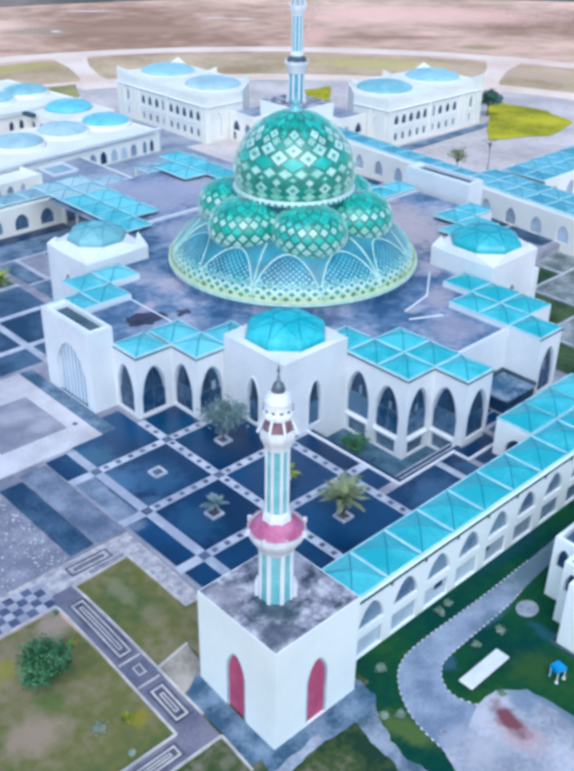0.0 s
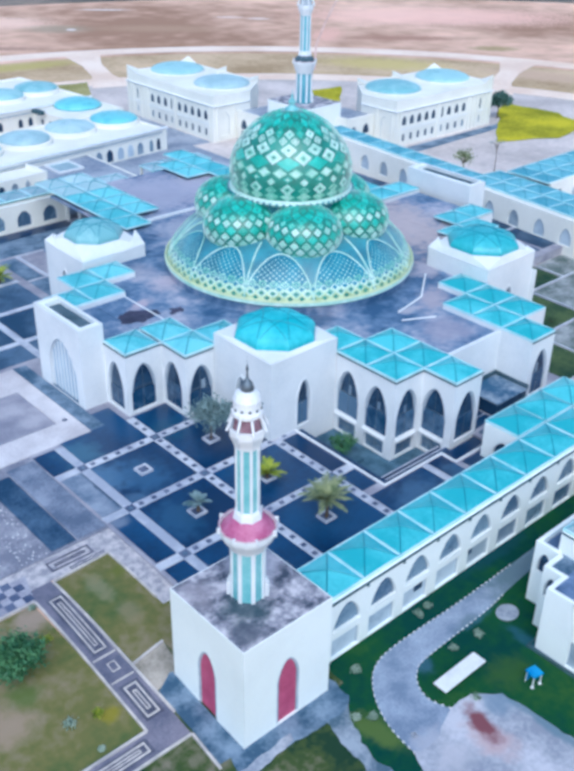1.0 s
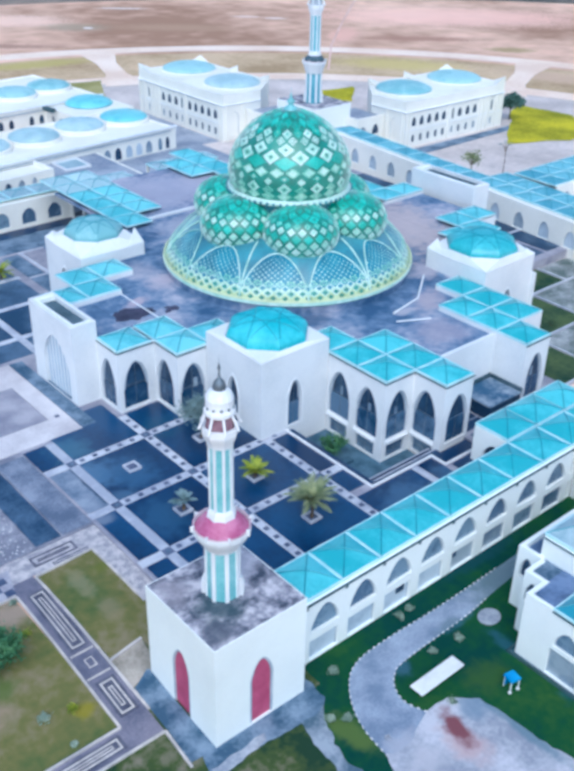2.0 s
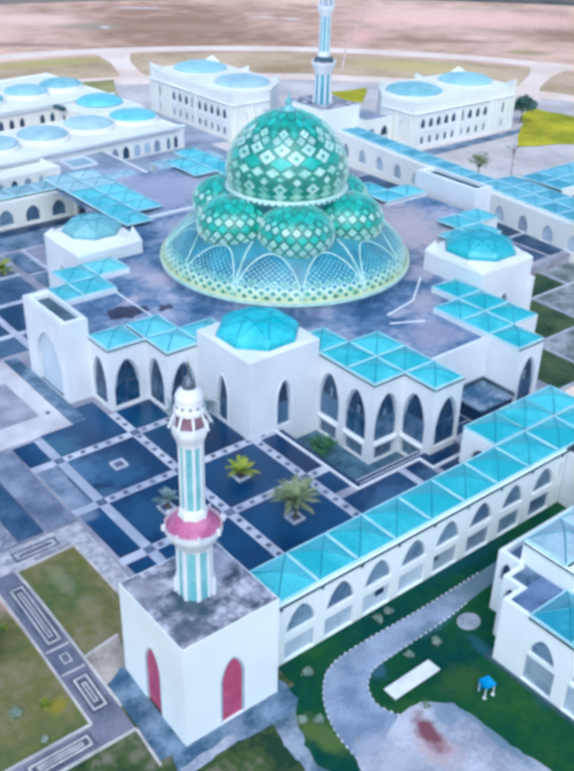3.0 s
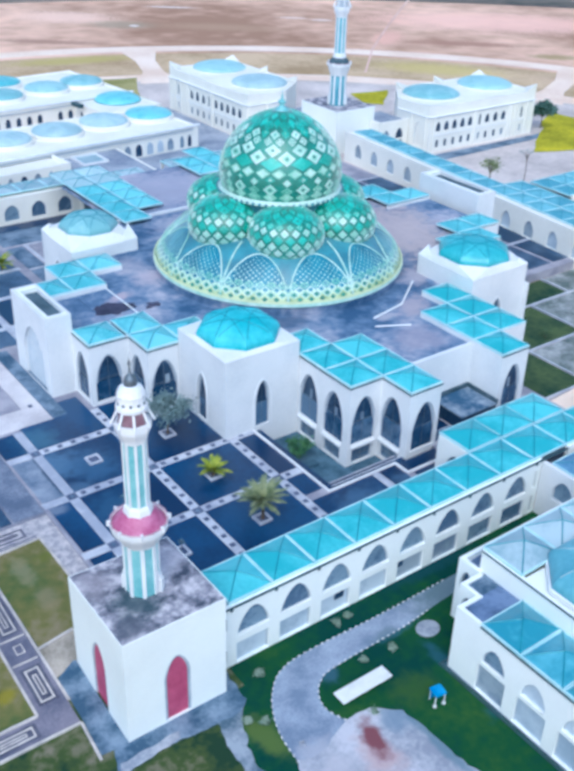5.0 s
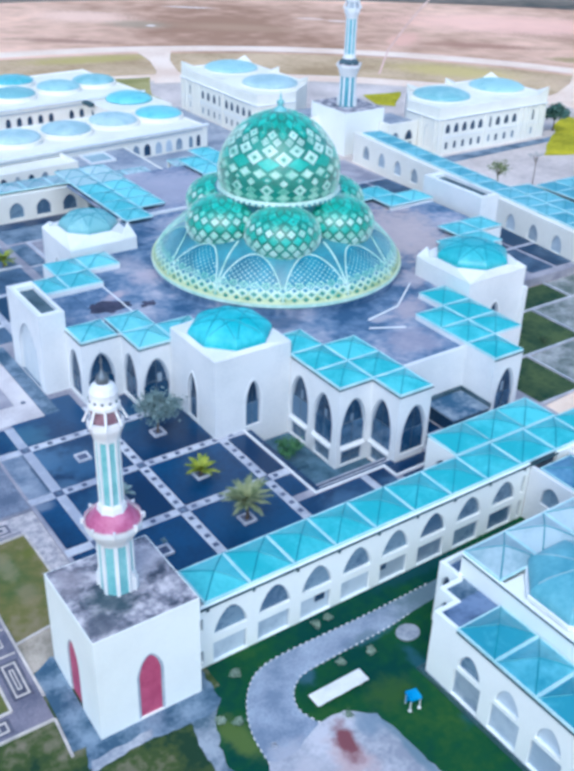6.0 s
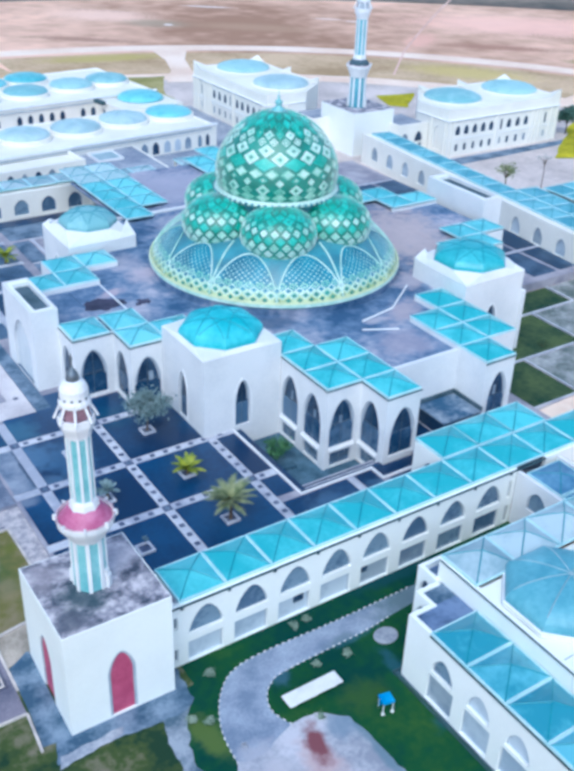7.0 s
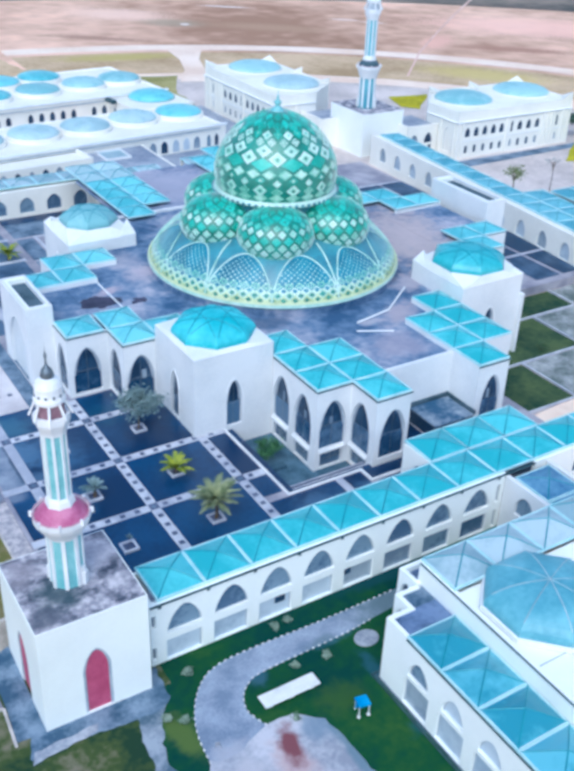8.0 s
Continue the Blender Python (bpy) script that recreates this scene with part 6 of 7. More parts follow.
curb = part("roof_curb", boxed(CB[0] + 0.3, CB[1] + 0.3, 4.2, CB[2] - 0.3, CB[3] - 0.3, 4.2 + 0.15), TURQ_GREY, north, "raised roof light")
for q in ((CB[0], CB[1], CB[2], CB[1] + 0.3), (CB[0], CB[3] - 0.3, CB[2], CB[3]), (CB[0], CB[1] + 0.3, CB[0] + 0.3, CB[3] - 0.3), (CB[2] - 0.3, CB[1] + 0.3, CB[2], CB[3] - 0.3)):
    part("curb_edge", boxed(q[0], q[1], 4.2, q[2], q[3], 4.2 + 0.45), PLASTER, curb)
gallery = thing("gallery", (58, 160, DECK), "low white gallery with small arched windows beside the long hall", "building")
nops = [Opening(3.5 + 2.75 * k, 1.5 if k % 3 != 1 else 1.1, 2.7, 3.9, 4.8, (PANE_FAR, SHUTTER, GLASS, PANE_FAR, GLASS)[k % 5]) for k in range(17)]
put_wall(gallery, (32.0, 158.4), (83.8, 158.4), 0.5, 5.6, nops, 0.4, mullion=False)
put_wall(gallery, (83.8, 158.8), (83.8, 165.1), 0.5, 5.6, [Opening(1.6, 0.9, 2.8, 4.2, 4.7, GLASS)], 0.4, mullion=False)
part("flat_roof", boxed(32, 158.85, 4.4, 83.3, 165.1, 4.9), HALL_WHITE, gallery)
repaint(gallery, HALL_WHITE)
turn_about(gallery, (119.0, 165.5), 5.0)
part("terrace", boxed(30, 146.1, 0.2, 79.3, 154.9, DECK), ROOF_PALE, north, "blue-grey paved court")
part("flat_roof", boxed(30, 138.95, 6.0, 78.5, 146.0, 6.45), PLASTER, north)

repaint(east, HALL_WHITE)
east.location.x -= 0.5
east.rotation_euler.z = radians(-5.0)
repaint(north, HALL_WHITE)

# ---- far buildings ----


def far_block(name, label, x0, y0, x1, y1, z0, top, domes, windows, rd, skins):
    b = thing(name, ((x0 + x1) / 2, (y0 + y1) / 2, z0), label, "building", "white domed halls")
    for p, q in (((x0, y0), (x1, y0)), ((x0, y1 - 0.4), (x0, y0 + 0.4)), ((x1, y1), (x0, y1)), ((x1, y0 + 0.4), (x1, y1 - 0.4))):
        L = math.dist(p, q)
        n = int(L / 2.6)
        front = windows and p[1] == q[1] and p[0] < q[0]
        ops = [Opening((k + 0.5) * L / n, 1.35, z0 + 1.0, z0 + 2.2, z0 + 3.1) for k in range(n) if k % 6 != 5] if front else []
        put_wall(b, p, q, z0 - 1, top, ops, 0.4, mullion=False)
    part("roof", boxed(x0 + 0.4, y0 + 0.4, top - 0.7, x1 - 0.4, y1 - 0.4, top - 0.3), PLASTER, b)
    part("cornice", boxed(x0 - 0.3, y0 - 0.3, top + 0.004, x1 + 0.3, y0 + 0.4, top + 0.4, bevel=0.05), TRIM, b)
    part("cornice", boxed(x0 - 0.3, y0 + 0.41, top + 0.004, x0 + 0.4, y1 + 0.3, top + 0.4, bevel=0.05), TRIM, b)
    for i, (cx, cy) in enumerate(domes):
        part("dome_plinth", lathe(bm_new(), [(rd + 0.35, top - 0.4), (rd + 0.35, top + 0.45), (rd + 0.1, top + 0.6)], 24, cx, cy), PLASTER, b)
        d = part("dome", lathe(bm_new(), [(rd * math.cos(radians(a)), top + 0.6 + rd * 0.23 * math.sin(radians(a))) for a in (0, 15, 30, 45, 60, 75)] + [(0, top + 0.6 + rd * 0.23)], 24, cx, cy), skins[i], b, smooth=True)
        for k in range(8):
            a = math.tau * k / 8
            part("dome_rib", tube(bm_new(), [(cx + rd * math.cos(radians(t)) * math.cos(a), cy + rd * math.cos(radians(t)) * math.sin(a), top + 0.62 + rd * 0.23 * math.sin(radians(t))) for t in (0, 20, 40, 60, 80)], 0.045, 4), TURQ_FAR, d)
    repaint(b, HALL_WHITE)
    return b


def wing_hall(label, ox, oy, swap, skins):
    """A two-storey hall, long side first: along runs down its windowed side, deep away from it; swap lays it along y."""
    z0, cor, top, L, D = 1.0, 8.9, 10.9, 34.0, 18.5
    world = (lambda a, d: (ox + d, oy + a)) if swap else (lambda a, d: (ox + a, oy + d))
    b = thing("domed_hall", (*world(L / 2, D / 2), z0), label, "building", "white domed halls")

    def side(p, q, hi, ops=(), lo=0.0, name="wall", thick=0.4):
        n = math.dist(p, q)
        if swap:
            ops = [Opening(n - o.mid, o.w, o.sill, o.spring, o.top, o.fill, o.round_top) for o in ops]
            p, q = q, p
        put_wall(b, world(*p), world(*q), lo, hi, ops, thick, name, mullion=False, back=0.25)

    def block(name, a0, d0, lo, a1, d1, hi, material, label="", bevel=0.0):
        p, q = world(a0, d0), world(a1, d1)
        return part(name, boxed(min(p[0], q[0]), min(p[1], q[1]), lo, max(p[0], q[0]), max(p[1], q[1]), hi, bevel=bevel), material, b, label)

    ops = []
    for m in (3.1, 5.6, 8.1, 10.6, 13.0, 18.5, 21.2, 23.8):
        ops.append(Opening(m, 1.5, 5.4, 6.4, 7.5))
        ops.append(Opening(m, 0.95, 1.9, 3.2, 3.6, GLASS if m < 22 else PANE_FAR))
    for m in (16.1, 30.0):
        ops.append(Opening(m, 0.8, 5.2, 7.0, 7.8))
        ops.append(Opening(m, 0.7, 2.0, 3.2, 3.7, PANE_FAR))
    side((0, 0), (L, 0), top, sorted(ops, key=lambda o: o.mid))
    side((0, 10.5), (0, 0.4), top, [Opening(10.5 - 3.1, 2.6, 2.0, 5.8, 7.2, HALL_WHITE)])
    side((L, 0.4), (L, D), top)
    side((L - 0.4, D), (6.8, D), top)
    side((6.4, D - 0.3), (0.35, 10.8), top)
    for a in (0.35, 1.5, 14.5, 25.6, 26.9, 28.3, 31.6, 33.6):
        block("pilaster", a - 0.3, -0.28, 0.0, a + 0.3, -0.005, cor - 0.3, HALL_WHITE, bevel=0.05)
    for d in (0.9, 5.4):
        block("pilaster", -0.28, d - 0.3, 0.0, -0.005, d + 0.3, cor - 0.3, HALL_WHITE, bevel=0.05)
    block("string_course", -0.12, -0.14, z0 + 3.55, L, -0.005, z0 + 3.72, TRIM)
    block("cornice", -0.35, -0.35, cor - 0.25, L + 0.2, -0.004, cor, TRIM, bevel=0.04)
    block("cornice", -0.35, -0.002, cor - 0.25, -0.004, 10.4, cor, TRIM, bevel=0.04)
    # the cornice's shade on the wall, put in as a grey strip
    block("eave_shadow_gap", -0.2, -0.2, cor - 0.42, L, -0.006, cor - 0.27, FRAME, "thin grey strip painted as the cornice's shade")
    deck = prism(bm_new(), [world(a, d) for a, d in ((0.41, 0.41), (L - 0.41, 0.41), (L - 0.41, D - 0.41), (7.0, D - 0.41), (0.75, 10.7), (0.41, 10.1))], top - 0.5, top - 0.12)
    part("roof", deck, HALL_WHITE, b)
    for a, d, sa, sd, h in ((0.0, 0.0, 1, 1, 0.35), (L, 0.0, -1, 1, 1.5), (L, D, -1, -1, 1.3), (18.6, 0.0, 1, 1, 0.15), (18.6, D, 1, -1, 1.4), (6.6, D, 1, -1, 1.2)):
        bm = bm_new()
        pts = [(*world(a, d), h), (*world(a + 3.4 * sa, d), 0.05), (*world(a, d + 3.4 * sd), 0.05)]
        hi = [bm.verts.new((x, y, top + z)) for x, y, z in pts]
        lo = [bm.verts.new((x, y, top + 0.01)) for x, y, z in pts]
        bm.faces.new(hi)
        bm.faces.new(lo[::-1])
        for i in range(3):
            bm.faces.new((lo[i], lo[(i + 1) % 3], hi[(i + 1) % 3], hi[i]))
        bmesh.ops.recalc_face_normals(bm, faces=bm.faces)
        part("parapet_corner", bm, HALL_WHITE, b, "raised white parapet corner")
    rd = 6.5
    for (a, d), skin in zip(((9.4, 9.7), (27.6, 10.4)), skins):
        cx, cy = world(a, d)
        part("dome_plinth", lathe(bm_new(), [(rd + 0.3, top - 0.4), (rd + 0.3, top + 0.05), (rd + 0.05, top + 0.12)], 24, cx, cy), HALL_WHITE, b)
        dm = part("dome", lathe(bm_new(), [(rd * math.cos(radians(t)), top + 0.1 + 1.5 * math.sin(radians(t))) for t in (0, 15, 30, 45, 60, 75)] + [(0, top + 1.6)], 32, cx, cy), skin, b, smooth=True)
        for k in range(8):
            t0 = math.tau * k / 8
            part("dome_rib", tube(bm_new(), [(cx + rd * math.cos(radians(t)) * math.cos(t0), cy + rd * math.cos(radians(t)) * math.sin(t0), top + 0.1 + 1.5 * math.sin(radians(t))) for t in (0, 20, 40, 60, 80)], 0.04, 4), skin, dm)
    repaint(b, HALL_WHITE)
    return b


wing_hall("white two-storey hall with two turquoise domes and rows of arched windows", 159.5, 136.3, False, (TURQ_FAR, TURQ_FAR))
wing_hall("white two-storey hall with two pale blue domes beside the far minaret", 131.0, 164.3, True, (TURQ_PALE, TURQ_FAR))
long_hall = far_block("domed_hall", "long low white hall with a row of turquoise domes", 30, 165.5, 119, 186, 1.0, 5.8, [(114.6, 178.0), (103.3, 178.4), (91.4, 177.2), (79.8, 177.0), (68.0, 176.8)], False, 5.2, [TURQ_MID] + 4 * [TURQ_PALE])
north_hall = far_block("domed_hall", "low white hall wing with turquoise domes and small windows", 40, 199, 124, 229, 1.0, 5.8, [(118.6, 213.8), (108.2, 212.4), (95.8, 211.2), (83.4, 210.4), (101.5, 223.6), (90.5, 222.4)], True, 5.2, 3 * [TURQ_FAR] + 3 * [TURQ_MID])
for k, x in enumerate((100.9, 103.6, 106.4, 109.0, 111.6, 114.6, 116.6)):
    p, q = (99.0, 165.42), (119.0, 165.42)
    o = Opening(x - 99.0, 1.5 if x < 113 else 0.9, 1.7, 3.2, 4.2)
    part("arched_window", arch_sheet(p, q, o, 0.0), (PANE_FAR, GLASS, SHUTTER, SHUTTER, PANE_FAR, PANE, GLASS)[k], long_hall)
# grey strips in place of the shade below the halls' cornices
part("gutter", boxed(30, 165.16, 5.25, 117.5, 165.36, 5.45), FRAME, long_hall, "grey strip painted as shade below the cornice")
part("gutter", boxed(40, 198.66, 5.0, 112.0, 198.86, 5.2), FRAME, north_hall, "grey strip painted as shade below the cornice")
wing = thing("link_wing", (115, 192, 1), "white link wing with a turquoise dome", "building", "white domed halls")
put_wall(wing, (108.0, 199), (108.0, 186.1), 0, 5.7, [Opening(3 + 3 * k, 1.3, 2.2, 3.4, 4.2) for k in range(3)], mullion=False)
put_wall(wing, (123.6, 186.1), (123.6, 199), 0, 5.7)
part("roof", boxed(108.5, 186.5, 5.0, 123.1, 198.8, 5.5), HALL_WHITE, wing)
part("dome", lathe(bm_new(), [(5.5 * math.cos(radians(a)), 5.6 + 1.7 * math.sin(radians(a))) for a in (0, 15, 30, 45, 60, 75)] + [(0, 7.3)], 24, 117.6, 195.4), TURQ_MID, wing, smooth=True)
part("roof_box", boxed(106.2, 193.6, 5.5, 107.4, 197.2, 6.3, bevel=0.05), DARK_TEAL, wing, "dark box on the roof")
repaint(wing, HALL_WHITE)
for ob in (long_hall, north_hall, wing):
    turn_about(ob, (119.0, 165.5), 5.0)
# low arched wings between the two-storey halls and the far tower base
fw = thing("garden_wall", (156, 147, 1), "white arched wing beside the far tower base", "wall")
put_wall(fw, (151.0, 142.5), (159.4, 142.5), 0.5, 7.3, [Opening(2.0, 2.1, 1.6, 4.0, 5.4, PANE_FAR), Opening(5.9, 2.2, 3.3, 4.0, 5.6, GLASS), Opening(6.5, 1.0, 1.2, 2.9, 2.95, GLASS, False)], mullion=False)
put_wall(fw, (151.0, 145.9), (151.0, 142.9), 0.5, 7.3)
part("wall_roof", boxed(151.5, 142.95, 6.3, 159.4, 152, 6.8), ROOF_PALE, fw, "blue-grey flat roof")
fw2 = thing("garden_wall", (138, 158, 1), "white arched wing with dark openings behind the dome", "wall")
put_wall(fw2, (137.3, 164.2), (137.3, 155.6), 0.5, 7.3, [Opening(2.6, 2.2, 3.3, 4.0, 5.6, GLASS), Opening(2.0, 1.0, 1.2, 2.9, 2.95, GLASS, False), Opening(6.4, 2.1, 1.6, 4.0, 5.4, PANE_FAR)], mullion=False)
put_wall(fw2, (137.3 + 0.4, 155.6), (141.6, 155.6), 0.5, 7.3)
part("wall_roof", boxed(137.75, 156.05, 6.3, 146.6, 164.2, 6.8), ROOF_PALE, fw2, "blue-grey flat roof")
repaint(fw, HALL_WHITE)
repaint(fw2, HALL_WHITE)


# ---- plants ----
def palm(name, label, at, trunk, spread, fronds, leaf, group):
    p = thing(name, at, label, "palm", group)
    x, y, z = at
    part("trunk", tube(bm_new(), [(x, y, z), (x + 0.05, y, z + trunk * 0.5), (x, y + 0.05, z + trunk)], [0.2, 0.16, 0.15], 8), BARK, p)
    for k in range(fronds):
        a = math.tau * k / fronds + random.uniform(-0.2, 0.2)
        up = random.uniform(0.4, 1.2)
        L = spread * random.uniform(0.95, 1.25)
        spine = [Vector((x, y, z + trunk))]
        for i in range(8):
            e = radians(78) * min(1.0, up) - radians(62) * i / 7 * (0.7 + 0.3 * up)
            step = L / 8
            spine.append(spine[-1] + step * Vector((math.cos(a) * math.cos(e), math.sin(a) * math.cos(e), math.sin(e))))
        bm = bm_new()
        tube(bm, spine, 0.035, 3)
        side = Vector((-math.sin(a), math.cos(a), 0))
        for i in range(22):
            t = 0.15 + 0.85 * i / 21
            j = min(7, int(t * 8))
            c = spine[j].lerp(spine[j + 1], t * 8 - j) if j < 8 else spine[-1]
            fw = (spine[min(8, j + 1)] - spine[j]).normalized()
            n = 0.24 * spread ** 0.5 * math.sin(math.pi * min(0.97, t * 0.9 + 0.08)) + 0.12
            for s in (-1, 1):
                tip = c + side * s * n + fw * 0.28 + Vector((0, 0, -0.2 * n))
                q = [bm.verts.new(c - fw * 0.05), bm.verts.new(c + fw * 0.06), bm.verts.new(tip)]
                bm.faces.new(q)
        part("frond", bm, leaf, p)
    return p


def tree(name, label, at, trunk, radius, leaf, group="", leaves=1300, flat=0.75, size=0.2):
    p = thing(name, at, label, "tree", group)
    x, y, z = at
    top = Vector((x, y, z + trunk))
    part("trunk", tube(bm_new(), [(x, y, z - 0.1), (x + 0.06, y - 0.04, z + trunk * 0.5), tuple(top)], [radius * 0.075, radius * 0.055, radius * 0.045], 8), BARK, p)
    tips = []
    for k in range(9):
        a = math.tau * k / 9 + random.uniform(-0.3, 0.3)
        e = random.uniform(0.15, 1.25)
        L = radius * random.uniform(0.6, 0.95)
        tip = top + Vector((L * math.cos(a) * math.cos(e), L * math.sin(a) * math.cos(e), L * flat * math.sin(e) + 0.15 * radius))
        part("limb", tube(bm_new(), [tuple(top - Vector((0, 0, 0.25 * trunk * random.random()))), tuple(top.lerp(tip, 0.5) + Vector((0, 0, 0.1))), tuple(tip)], [radius * 0.035, radius * 0.022, 0.015], 5), BARK, p)
        tips.append(tip)
    vs, fs = [], []
    for k in range(leaves):
        c = random.choice(tips) + Vector((random.gauss(0, 1), random.gauss(0, 1), random.gauss(0, 0.8))) * radius * 0.24
        u = Vector((random.gauss(0, 1), random.gauss(0, 1), random.gauss(0, 0.5))).normalized()
        w = u.cross(Vector((random.gauss(0, 1), random.gauss(0, 1), random.gauss(0, 1)))).normalized()
        s = size * random.uniform(0.6, 1.3)
        i = len(vs)
        vs += [tuple(c - u * s - Vector((x, y, z))), tuple(c + w * s * 0.45 - Vector((x, y, z))), tuple(c + u * s - Vector((x, y, z))), tuple(c - w * s * 0.45 - Vector((x, y, z)))]
        fs.append((i, i + 1, i + 2, i + 3))
    me = bpy.data.meshes.new("crown")
    me.from_pydata(vs, [], fs)
    me.materials.append(leaf)
    ob = new("crown", me)
    ob.parent = p
    return p


def planter(x, y, half=0.75):
    p = thing("planter_kerb", (x, y, DECK), "square pale stone planter kerb on dark paving", "planter", "courtyard planters")
    for q in ((-half, -half, half, -half + 0.22), (-half, half - 0.22, half, half), (-half, -half + 0.22, -half + 0.22, half - 0.22), (half - 0.22, -half + 0.22, half, half - 0.22)):
        part("kerb_stone", boxed(x + q[0], y + q[1], DECK, x + q[2], y + q[3], DECK + 0.3, bevel=0.03), MARBLE, p)
    part("soil", boxed(x - half + 0.22, y - half + 0.22, DECK, x + half - 0.22, y + half - 0.22, DECK + 0.14), INLAY, p)


for q in ((46.0, 49.4), (46.0, 58.2), (46.0, 67.5), (55.1, 49.3), (55.0, 58.1), (55.0, 67.6)):
    planter(*q)
PZ = DECK + 0.12
palm("palm", "young date palm with arching fronds in a stone planter", (55.1, 49.3, PZ), 1.9, 2.5, 46, PALM_LEAF, "courtyard palms")
palm("palm", "short lime-green cycad-like palm in a stone planter", (55.0, 58.1, PZ), 0.45, 1.6, 20, LIME_LEAF, "courtyard palms")
palm("palm", "small thin dull palm in a stone planter", (46.1, 58.2, PZ), 1.0, 1.2, 10, LEAF_GREY, "courtyard palms")
tree("courtyard_tree", "grey-green round-headed tree in a stone planter", (55.0, 67.6, PZ), 2.5, 2.2, LEAF_GREY, leaves=2600, size=0.19)
tree("sapling", "thin bare sapling in a stone planter", (46.0, 49.4, PZ), 1.1, 0.35, LEAF_GREY, leaves=40, size=0.1)
tree("shrub", "bright green shrub in the sunken bed", (66.3, 58.2, 0.5), 0.8, 1.4, LEAF_MID, leaves=700, size=0.2)
tree("garden_tree", "bushy dark green garden tree on dry lawn", (23.2, 51.4, height(23.2, 51.4)), 1.0, 2.1, LEAF_MID, leaves=2600, size=0.2)
tree("dark_tree", "large dark green tree beside the far hall", (199.5, 138.2, 0.9), 3.2, 2.5, TREE_LEAF, leaves=1800, size=0.5)
tree("young_tree", "thin young yellow-green tree on bare ground", (154.0, 112.5, 0.9), 3.6, 2.2, PALM_LEAF, leaves=300, size=0.3)
tree("young_tree", "thin bare young tree on bare ground", (163.0, 111.2, 0.9), 5.5, 1.4, LEAF_GREY, leaves=60, size=0.2)

# ---- left garden ----
setting("front_lawn", patch([(30.3, 58.8), (36.1, 59.1), (36.4, 50.6), (38.4, 50.3), (36, 46.0), (34.2, 44.4), (34.0, 47.2), (30.8, 46.8)], 0.05), DRY_LAWN, "patchy green and brown lawn beside the tower", "lawn")
setting("west_lawn", patch([(27.5, 57.3), (27.8, 50), (27.9, 41.2), (10, 41.0), (-10, 41), (-10, 57.2)], 0.05), DRY_LAWN, "dry mottled lawn with green patches", "lawn")
setting("corner_lawn", patch([(30.4, 38.3), (30.2, 35.4), (30.2, 30), (40, 32.0), (39.2, 28.8), (38.2, 24), (32, 12), (0, 12), (0, 38.3)], 0.04), ROUGH, "rough lawn in front of the tower", "lawn")
setting("bare_corner", patch([(30.7, 46.6), (34, 47.1), (33.6, 44.2), (32.5, 44.0), (30.7, 43.4)], 0.045), PALE_EARTH, "bare sandy corner by the tower wall", "ground")
setting("tower_walk", patch([(30.8, 43.3), (32.6, 44.3), (32.85, 44.2), (32.85, 35.0), (30.5, 35.2), (30.8, 38.4)], 0.055), PAVE_BLUE, "bluish paving along the tower foot", "path")
walk_a = setting("garden_walk", patch([(27.85, 59.0), (30.2, 59.0), (30.4, 52), (30.6, 41.0), (30.6, 38.7), (10, 38.8), (-10, 38.9), (-10, 40.8), (10, 40.8), (27.95, 40.8), (27.9, 48)], 0.06), WALK, "slate garden walk with pale kerbs", "path")
setting("court_margin", patch([(28.1, 59.0), (36.2, 59.0), (36.4, 50.5), (38.4, 50.4), (38.4, 62.2), (-10, 62.2), (-10, 60.7), (28.1, 60.7)], 0.07), COBBLE, "pale cobbled margin beside the courtyard", "pavement")


def kerb_line(parent, a, b, w=0.22, h=0.2):
    n = max(1, int(math.dist(a, b) / 2.0))
    for k in range(n):
        p, q = Vector(a).lerp(Vector(b), k / n), Vector(a).lerp(Vector(b), (k + 1) / n)
        d = (q - p).normalized()
        s = Vector((-d.y, d.x)) * w / 2
        g = d * 0.01
        bm = bm_new()
        za, zb = height(p.x, p.y), height(q.x, q.y)
        v = []
        for r, z in ((p + g, za), (q - g, zb)):
            v.append([bm.verts.new((*(r + s), z - 0.2)), bm.verts.new((*(r - s), z - 0.2)), bm.verts.new((*(r - s), z + h)), bm.verts.new((*(r + s), z + h))])
        for i in range(4):
            bm.faces.new((v[0][i], v[0][(i + 1) % 4], v[1][(i + 1) % 4], v[1][i]))
        bm.faces.new(v[0][::-1])
        bm.faces.new(v[1])
        bmesh.ops.recalc_face_normals(bm, faces=bm.faces)
        part("kerb_stone", bm, KERB, parent)


for a, b in (((27.8, 57.4), (28.0, 40.9)), ((30.3, 58.6), (30.7, 41.0)), ((28.0, 40.9), (-10, 40.9)), ((30.6, 38.6), (-10, 38.7)), ((30.6, 38.6), (30.4, 34.8)), ((30.3, 58.7), (36.1, 59.0)), ((30.7, 46.7), (34.0, 47.2)), ((27.8, 57.5), (10, 57.4)), ((36.2, 59.0), (36.4, 51.5))):
    kerb_line(walk_a, a, b)


